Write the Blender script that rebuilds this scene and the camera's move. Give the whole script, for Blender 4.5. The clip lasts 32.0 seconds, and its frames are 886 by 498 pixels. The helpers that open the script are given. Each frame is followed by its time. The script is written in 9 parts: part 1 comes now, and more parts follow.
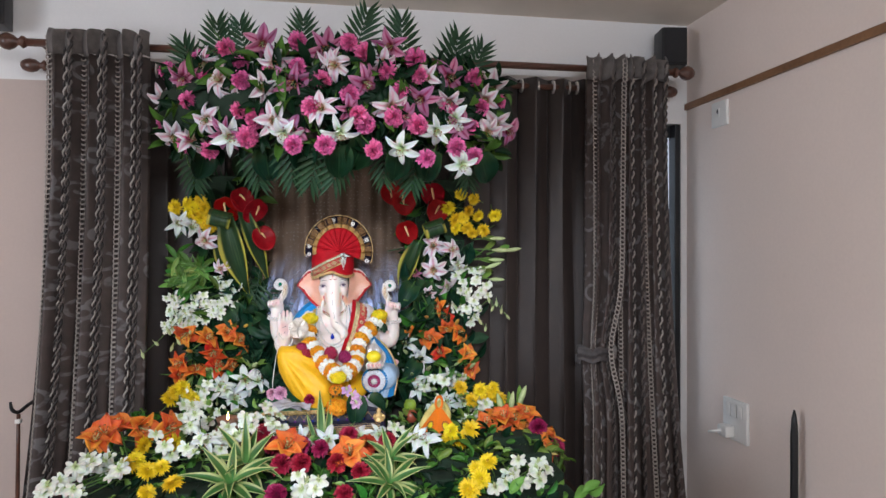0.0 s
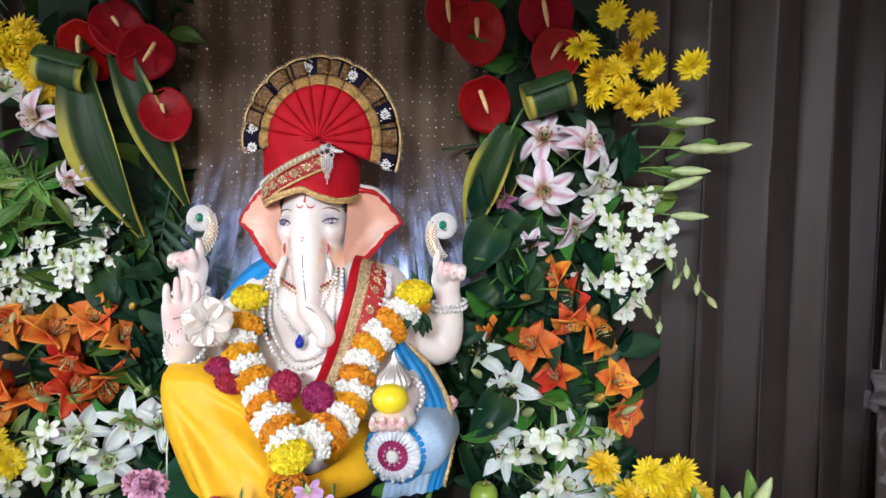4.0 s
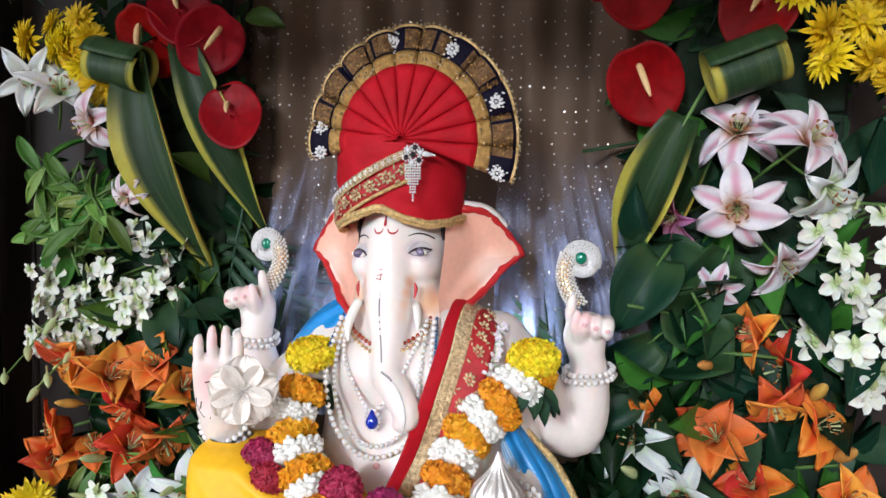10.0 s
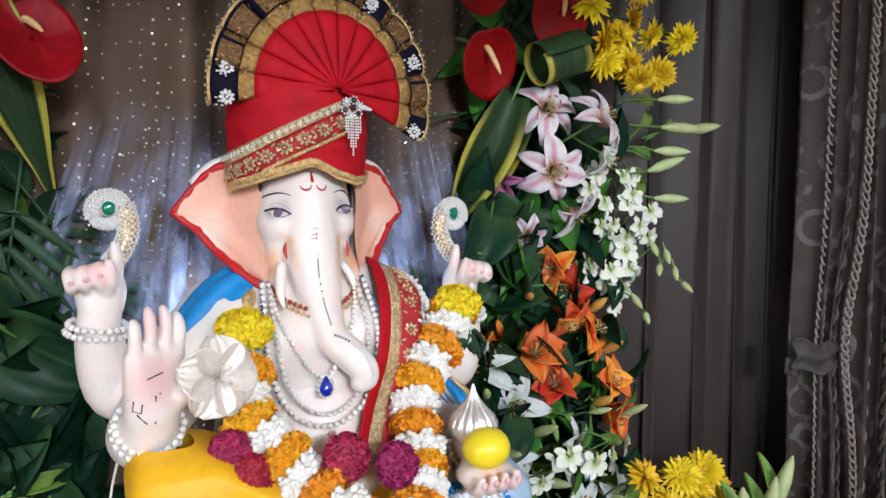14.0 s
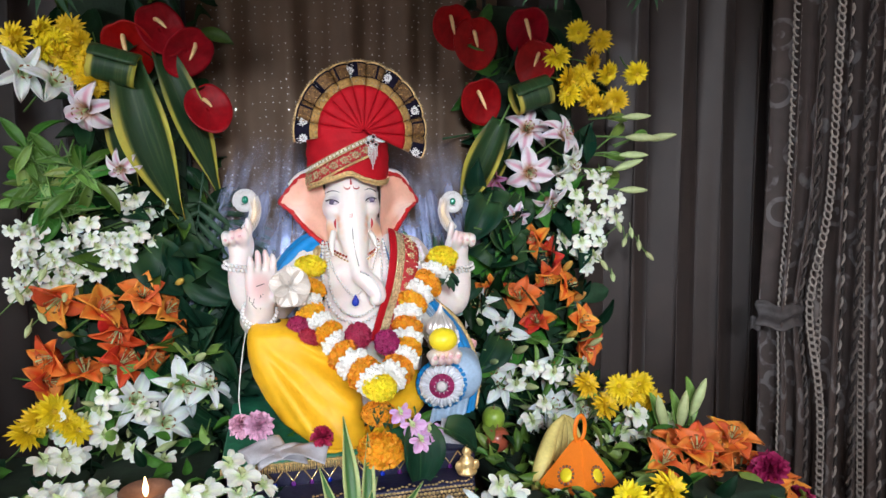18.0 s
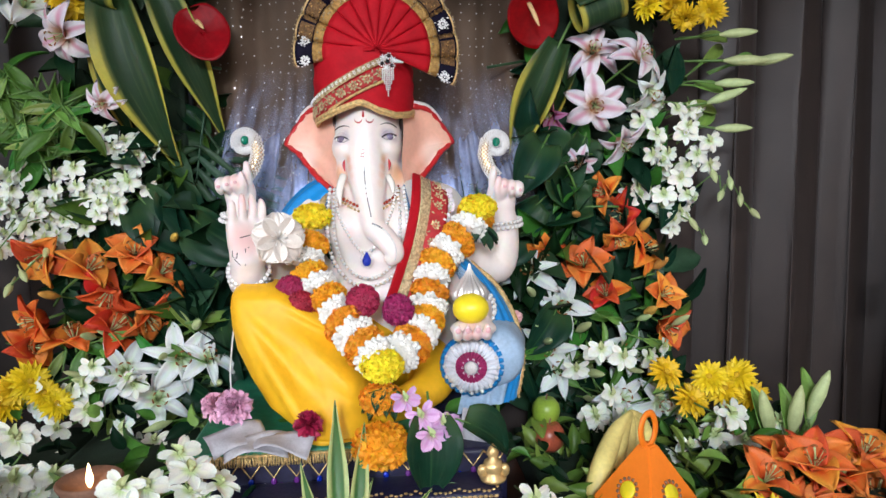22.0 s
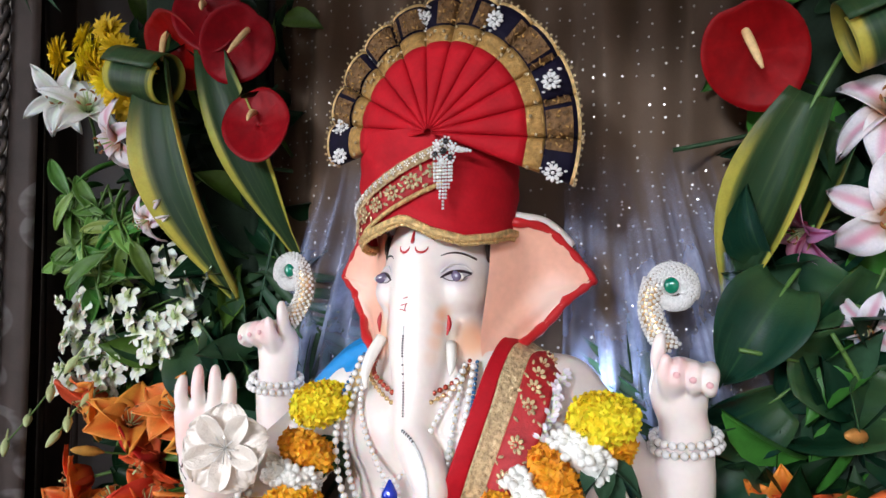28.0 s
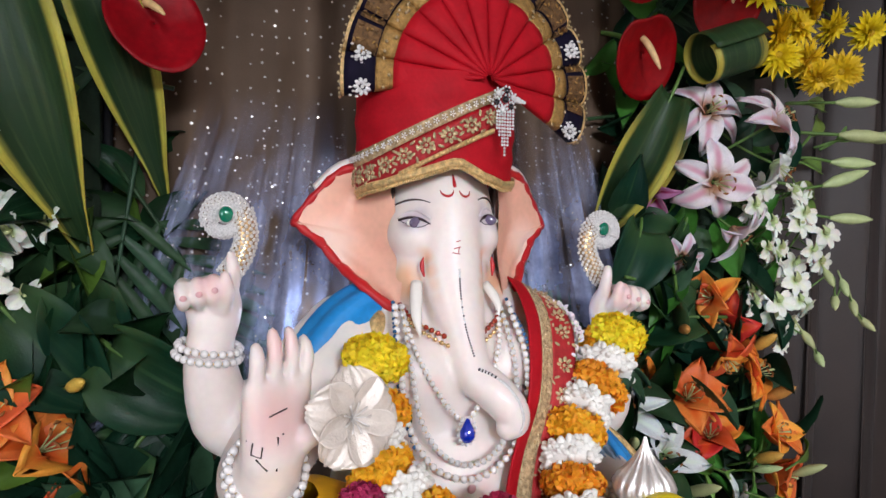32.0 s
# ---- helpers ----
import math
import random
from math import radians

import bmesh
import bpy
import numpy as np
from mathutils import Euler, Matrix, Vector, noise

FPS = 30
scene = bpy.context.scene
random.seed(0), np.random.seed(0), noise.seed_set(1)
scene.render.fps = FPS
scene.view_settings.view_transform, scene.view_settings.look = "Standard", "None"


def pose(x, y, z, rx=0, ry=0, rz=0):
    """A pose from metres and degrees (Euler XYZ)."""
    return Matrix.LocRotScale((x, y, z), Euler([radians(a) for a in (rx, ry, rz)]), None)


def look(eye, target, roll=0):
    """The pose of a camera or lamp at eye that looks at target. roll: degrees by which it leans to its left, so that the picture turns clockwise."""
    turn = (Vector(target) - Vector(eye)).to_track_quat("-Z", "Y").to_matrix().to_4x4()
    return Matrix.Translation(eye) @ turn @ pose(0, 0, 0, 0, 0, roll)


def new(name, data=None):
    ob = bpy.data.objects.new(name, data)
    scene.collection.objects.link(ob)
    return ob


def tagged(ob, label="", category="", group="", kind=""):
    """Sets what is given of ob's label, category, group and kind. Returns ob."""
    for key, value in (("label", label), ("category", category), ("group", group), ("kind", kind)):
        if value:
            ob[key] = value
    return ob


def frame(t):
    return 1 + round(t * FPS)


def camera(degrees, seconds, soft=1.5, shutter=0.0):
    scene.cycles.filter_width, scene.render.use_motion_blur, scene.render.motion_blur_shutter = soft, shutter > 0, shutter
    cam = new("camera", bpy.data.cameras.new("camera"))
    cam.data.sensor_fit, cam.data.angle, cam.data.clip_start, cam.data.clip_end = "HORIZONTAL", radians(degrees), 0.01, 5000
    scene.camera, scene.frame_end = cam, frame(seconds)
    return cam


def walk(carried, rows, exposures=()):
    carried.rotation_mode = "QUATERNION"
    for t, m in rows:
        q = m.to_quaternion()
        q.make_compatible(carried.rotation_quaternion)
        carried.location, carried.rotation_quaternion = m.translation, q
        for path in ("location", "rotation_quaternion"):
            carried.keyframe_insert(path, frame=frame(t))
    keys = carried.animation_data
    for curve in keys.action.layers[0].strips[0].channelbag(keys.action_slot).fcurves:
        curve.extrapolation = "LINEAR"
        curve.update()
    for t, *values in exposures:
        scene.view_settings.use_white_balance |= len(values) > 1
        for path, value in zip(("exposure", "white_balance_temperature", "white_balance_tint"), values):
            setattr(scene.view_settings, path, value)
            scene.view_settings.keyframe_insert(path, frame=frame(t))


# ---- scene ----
cam = camera(67.5, 32.0, 1.5)
METRES, EYE, TILT, LEAN, TURN = 5.0, 1.6, 0.0, 0.0, -9.5
ROWS = [
    (0.0, 0.0, 0.0, 0.0, 0.0, 0.0, -0.0),
    (0.5, -0.0109, 0.0222, 0.0006, 0.92, -0.74, -0.43),
    (1.0, -0.0232, 0.0489, 0.0006, 0.49, -1.35, -0.1),
    (1.5, -0.0163, 0.0891, -0.0027, 0.38, -1.11, -0.18),
    (2.0, -0.0207, 0.137, -0.0059, 1.12, -1.83, -0.23),
    (2.5, -0.0354, 0.1776, -0.0046, -0.2, -2.32, 0.37),
    (4.5, 0.0102, 0.2912, -0.0217, 14.82, -4.24, -0.82),
    (5.0, 0.0224, 0.3194, -0.0217, 22.36, -4.0, -0.93),
    (5.5, 0.0329, 0.3403, -0.0224, 32.04, -4.15, -1.07),
    (6.0, 0.0357, 0.3495, -0.0223, 37.63, -4.79, -0.65),
    (6.5, 0.0339, 0.355, -0.0227, 41.06, -4.77, -1.1),
    (7.0, 0.0336, 0.3565, -0.0206, 42.12, -4.47, -1.3),
    (7.5, 0.0349, 0.3556, -0.0198, 42.52, -3.78, -1.62),
    (8.0, 0.0351, 0.3537, -0.02, 42.35, -3.75, -1.37),
    (8.5, 0.0229, 0.345, -0.0179, 39.01, -3.74, -1.18),
    (9.0, 0.0126, 0.3377, -0.0169, 31.55, -3.71, -1.09),
    (9.5, 0.0063, 0.3351, -0.0196, 28.97, -3.32, -0.45),
    (10.0, -0.0098, 0.3235, -0.0166, 22.7, -2.99, -0.64),
    (10.5, -0.0117, 0.3212, -0.0181, 19.88, -3.13, -0.16),
    (11.0, -0.0205, 0.3162, -0.0199, 15.44, -2.84, 0.22),
    (11.5, -0.0416, 0.3092, -0.0196, 9.74, -2.93, 0.2),
    (12.0, -0.0509, 0.3106, -0.0202, 3.39, -2.99, 0.1),
    (12.5, -0.0577, 0.313, -0.0227, -1.36, -3.17, 0.32),
    (13.0, -0.0784, 0.3128, -0.0228, -8.41, -3.52, 0.57),
    (13.5, -0.0819, 0.3133, -0.0227, -13.29, -4.18, 0.17),
    (15.5, -0.1283, 0.32, -0.0223, -29.2, -3.22, 0.88),
    (16.0, -0.1214, 0.309, -0.0244, -24.85, -4.35, 0.74),
    (16.5, -0.0931, 0.2802, -0.0231, -15.3, -4.92, -0.05),
    (17.0, -0.0792, 0.2596, -0.0218, -8.44, -5.24, 0.8),
    (17.5, -0.0702, 0.2366, -0.0203, -5.85, -5.6, 0.28),
    (18.0, -0.0615, 0.2178, -0.0197, -4.63, -5.49, 0.5),
    (18.5, -0.0423, 0.2154, -0.0241, -2.96, -5.57, -0.3),
    (19.0, -0.0403, 0.2159, -0.027, -1.5, -5.7, 0.05),
    (19.5, -0.0412, 0.2185, -0.0283, 0.03, -5.83, 0.36),
    (20.0, -0.0384, 0.2241, -0.0291, 1.14, -5.65, 0.54),
    (20.5, -0.0315, 0.2292, -0.0293, 1.25, -5.6, 0.32),
    (21.0, -0.0228, 0.2321, -0.0291, 3.34, -5.58, 0.65),
    (21.5, -0.0308, 0.2441, -0.0329, 5.37, -5.64, 0.86),
    (22.0, -0.0392, 0.2619, -0.0352, 4.13, -6.48, 1.1),
    (22.5, -0.0353, 0.2768, -0.0319, 4.15, -6.15, 0.74),
    (23.0, -0.0339, 0.2781, -0.0221, 3.23, -5.1, 0.64),
    (23.5, -0.0391, 0.2827, -0.0163, 3.26, -2.78, 0.18),
    (24.0, -0.0457, 0.2898, -0.0174, 2.69, -1.31, -0.3),
    (24.5, -0.0424, 0.306, -0.02, 3.67, -0.15, -0.85),
    (25.0, -0.0215, 0.3276, -0.0166, 16.18, 0.12, -1.42),
    (25.5, -0.0164, 0.345, -0.0189, 23.97, 0.46, -1.45),
    (27.5, -0.0076, 0.3597, -0.0239, 32.34, 1.11, -0.72),
    (28.0, -0.0119, 0.3559, -0.0223, 31.89, 1.15, -0.42),
    (28.5, -0.0193, 0.3543, -0.0217, 30.45, 0.88, -0.3),
    (29.0, -0.0286, 0.3512, -0.0233, 23.62, 0.5, 0.3),
    (29.5, -0.0401, 0.3472, -0.0226, 14.87, 0.2, 0.09),
    (30.0, -0.0514, 0.3418, -0.0234, 6.85, -0.51, -0.62),
    (30.5, -0.0532, 0.3376, -0.0232, 4.65, -1.38, -0.2),
    (31.0, -0.069, 0.3356, -0.0251, 0.38, -1.3, -0.05),
    (31.5, -0.0859, 0.3362, -0.0254, -5.34, -1.85, -0.29),
    (32.0, -0.098, 0.3385, -0.0255, -11.31, -2.07, -0.86),
]
walk(cam, [(t, pose(0, 0, EYE, TILT, LEAN, TURN) @ pose(METRES * x, METRES * y, METRES * z, 90 + pitch, roll, yaw)) for t, x, y, z, yaw, pitch, roll in ROWS],
     [(t, e, 6120 + 45 * max(0, t - 28), 11 + max(0, t - 28)) for t, e in ((0.0, -0.13), (1.0, -0.08), (2.0, 0.08), (2.5, 0.08), (6.0, 0.05), (9.0, 0.05), (12.0, -0.05), (16.0, -0.1), (17.0, -0.05), (19.0, 0.0), (23.0, 0.0), (28.0, 0.05), (30.0, 0.0), (32.0, -0.30))])

# ---- light ----
world = bpy.data.worlds.new("world")
scene.world = world
world.use_nodes = True
world.node_tree.nodes["Background"].inputs["Color"].default_value = (0.75, 0.85, 1.0, 1)
world.node_tree.nodes["Background"].inputs["Strength"].default_value = 0.6


def area(name, m, sx, sy, watts, color):
    data = bpy.data.lights.new(name, "AREA")
    data.shape, data.size, data.size_y, data.energy, data.color = "RECTANGLE", sx, sy, watts, color
    ob = new(name, data)
    ob.matrix_world = m
    return ob


# an unseen wide fill, added behind the camera to light the room
area("tube_glow", look((0.55, -1.35, 2.40), (0.45, 2.3, 1.40)), 1.4, 0.15, 32, (0.93, 0.96, 1.0))
# an added narrow spot with no known fixture, aimed at the statue
spot = bpy.data.lights.new("spot_glow", "SPOT")
spot.energy, spot.color, spot.spot_size, spot.spot_blend, spot.shadow_soft_size = 370, (0.90, 0.95, 1.0), math.radians(31), 1.0, 0.24
new("spot_glow", spot).matrix_world = look((-0.38, -1.05, 2.40), (0.14, 2.24, 1.25))
# a cool fill added on the west side, where no window stands
area("window_daylight", look((-2.3, 0.2, 1.6), (1.4, 1.9, 0.9)), 1.2, 1.3, 38, (0.88, 0.93, 1.0))

# ---- materials ----
def mat(name, color, rough=0.6, metal=0.0, var=0.25, scale=30.0, bump=0.15, coat=0.0, sss=0.0, alpha=1.0, rand=0.0, sheen=0.0, fine=8.0, spec=0.5):
    """A Principled material with mottling at two scales, a bump and a shift from object to object."""
    m = bpy.data.materials.new(name)
    m.use_nodes = True
    nt = m.node_tree
    b = nt.nodes["Principled BSDF"]
    tc = nt.nodes.new("ShaderNodeTexCoord")
    big, small = nt.nodes.new("ShaderNodeTexNoise"), nt.nodes.new("ShaderNodeTexNoise")
    big.inputs["Scale"].default_value, small.inputs["Scale"].default_value = scale, scale * fine
    big.inputs["Detail"].default_value = small.inputs["Detail"].default_value = 3
    for n in (big, small):
        nt.links.new(tc.outputs["Object"], n.inputs["Vector"])
    add = nt.nodes.new("ShaderNodeMath")
    add.operation = "MULTIPLY_ADD"
    add.inputs[1].default_value = 0.45
    nt.links.new(small.outputs["Fac"], add.inputs[0])
    nt.links.new(big.outputs["Fac"], add.inputs[2])
    mr = nt.nodes.new("ShaderNodeMapRange")
    mr.inputs["From Min"].default_value, mr.inputs["From Max"].default_value = 0.45, 1.0
    mr.inputs["To Min"].default_value, mr.inputs["To Max"].default_value = 1 - var, 1 + var * 0.6
    nt.links.new(add.outputs[0], mr.inputs["Value"])
    hsv = nt.nodes.new("ShaderNodeHueSaturation")
    hsv.inputs["Color"].default_value = (*color, 1)
    nt.links.new(mr.outputs["Result"], hsv.inputs["Value"])
    if rand:
        oi = nt.nodes.new("ShaderNodeObjectInfo")
        r1 = nt.nodes.new("ShaderNodeMapRange")
        r1.inputs["To Min"].default_value, r1.inputs["To Max"].default_value = 0.5 - rand * 0.08, 0.5 + rand * 0.08
        nt.links.new(oi.outputs["Random"], r1.inputs["Value"])
        nt.links.new(r1.outputs["Result"], hsv.inputs["Hue"])
        mul = nt.nodes.new("ShaderNodeMath")
        mul.operation = "MULTIPLY"
        r2 = nt.nodes.new("ShaderNodeMapRange")
        r2.inputs["To Min"].default_value, r2.inputs["To Max"].default_value = 1 - rand * 0.6, 1 + rand * 0.3
        nt.links.new(oi.outputs["Random"], r2.inputs["Value"])
        nt.links.new(r2.outputs["Result"], mul.inputs[0])
        nt.links.new(mr.outputs["Result"], mul.inputs[1])
        nt.links.new(mul.outputs[0], hsv.inputs["Value"])
    nt.links.new(hsv.outputs["Color"], b.inputs["Base Color"])
    b.inputs["Roughness"].default_value, b.inputs["Metallic"].default_value = rough, metal
    b.inputs["Coat Weight"].default_value = coat
    b.inputs["Alpha"].default_value = alpha
    b.inputs["Specular IOR Level"].default_value = spec
    if sheen:
        b.inputs["Sheen Weight"].default_value = sheen
    if sss:
        b.inputs["Subsurface Weight"].default_value = sss
        b.inputs["Subsurface Scale"].default_value = 0.01
    if bump:
        bp = nt.nodes.new("ShaderNodeBump")
        bp.inputs["Strength"].default_value, bp.inputs["Distance"].default_value = bump, 0.002
        nt.links.new(add.outputs[0], bp.inputs["Height"])
        nt.links.new(bp.outputs["Normal"], b.inputs["Normal"])
    return m


def petal_mat(name, edge, mid, throat, rough=0.5, stripe=0.12, rand=0.3, soft=None, tip_min=0.15):
    """A petal: v along its length, u across it; a coloured midrib, a throat and a pale or dark rim."""
    m = mat(name, edge, rough, var=0.18, scale=60, bump=0.2, rand=rand, spec=0.28)
    nt = m.node_tree
    b = nt.nodes["Principled BSDF"]
    hsv = b.inputs["Base Color"].links[0].from_node
    uv = nt.nodes.new("ShaderNodeUVMap")
    sep = nt.nodes.new("ShaderNodeSeparateXYZ")
    nt.links.new(uv.outputs["UV"], sep.inputs["Vector"])
    dist = nt.nodes.new("ShaderNodeMath")
    dist.operation = "SUBTRACT"
    dist.inputs[1].default_value = 0.5
    nt.links.new(sep.outputs["X"], dist.inputs[0])
    ab = nt.nodes.new("ShaderNodeMath")
    ab.operation = "ABSOLUTE"
    nt.links.new(dist.outputs[0], ab.inputs[0])
    rib = nt.nodes.new("ShaderNodeMapRange")
    rib.interpolation_type = "SMOOTHSTEP"
    rib.inputs["From Min"].default_value, rib.inputs["From Max"].default_value = (0.02 if soft is None else stripe - soft), stripe + (0.06 if soft is None else soft)
    rib.inputs["To Min"].default_value, rib.inputs["To Max"].default_value = 1, 0
    nt.links.new(ab.outputs[0], rib.inputs["Value"])
    tip = nt.nodes.new("ShaderNodeMapRange")
    tip.inputs["From Min"].default_value, tip.inputs["From Max"].default_value = 0.55, 1.0
    tip.inputs["To Min"].default_value, tip.inputs["To Max"].default_value = 1, tip_min
    nt.links.new(sep.outputs["Y"], tip.inputs["Value"])
    mu = nt.nodes.new("ShaderNodeMath")
    mu.operation = "MULTIPLY"
    nt.links.new(rib.outputs["Result"], mu.inputs[0])
    nt.links.new(tip.outputs["Result"], mu.inputs[1])
    mix1 = nt.nodes.new("ShaderNodeMix")
    mix1.data_type = "RGBA"
    nt.links.new(mu.outputs[0], mix1.inputs["Factor"])
    nt.links.new(hsv.outputs["Color"], mix1.inputs[6])
    mix1.inputs[7].default_value = (*mid, 1)
    thr = nt.nodes.new("ShaderNodeMapRange")
    thr.interpolation_type = "SMOOTHSTEP"
    thr.inputs["From Min"].default_value, thr.inputs["From Max"].default_value = 0.08, 0.42
    thr.inputs["To Min"].default_value, thr.inputs["To Max"].default_value = 1, 0
    nt.links.new(sep.outputs["Y"], thr.inputs["Value"])
    mix2 = nt.nodes.new("ShaderNodeMix")
    mix2.data_type = "RGBA"
    nt.links.new(thr.outputs["Result"], mix2.inputs["Factor"])
    nt.links.new(mix1.outputs[2], mix2.inputs[6])
    mix2.inputs[7].default_value = (*throat, 1)
    nt.links.new(mix2.outputs[2], b.inputs["Base Color"])
    b.inputs["Subsurface Weight"].default_value = 0.15
    b.inputs["Subsurface Scale"].default_value = 0.01
    return m


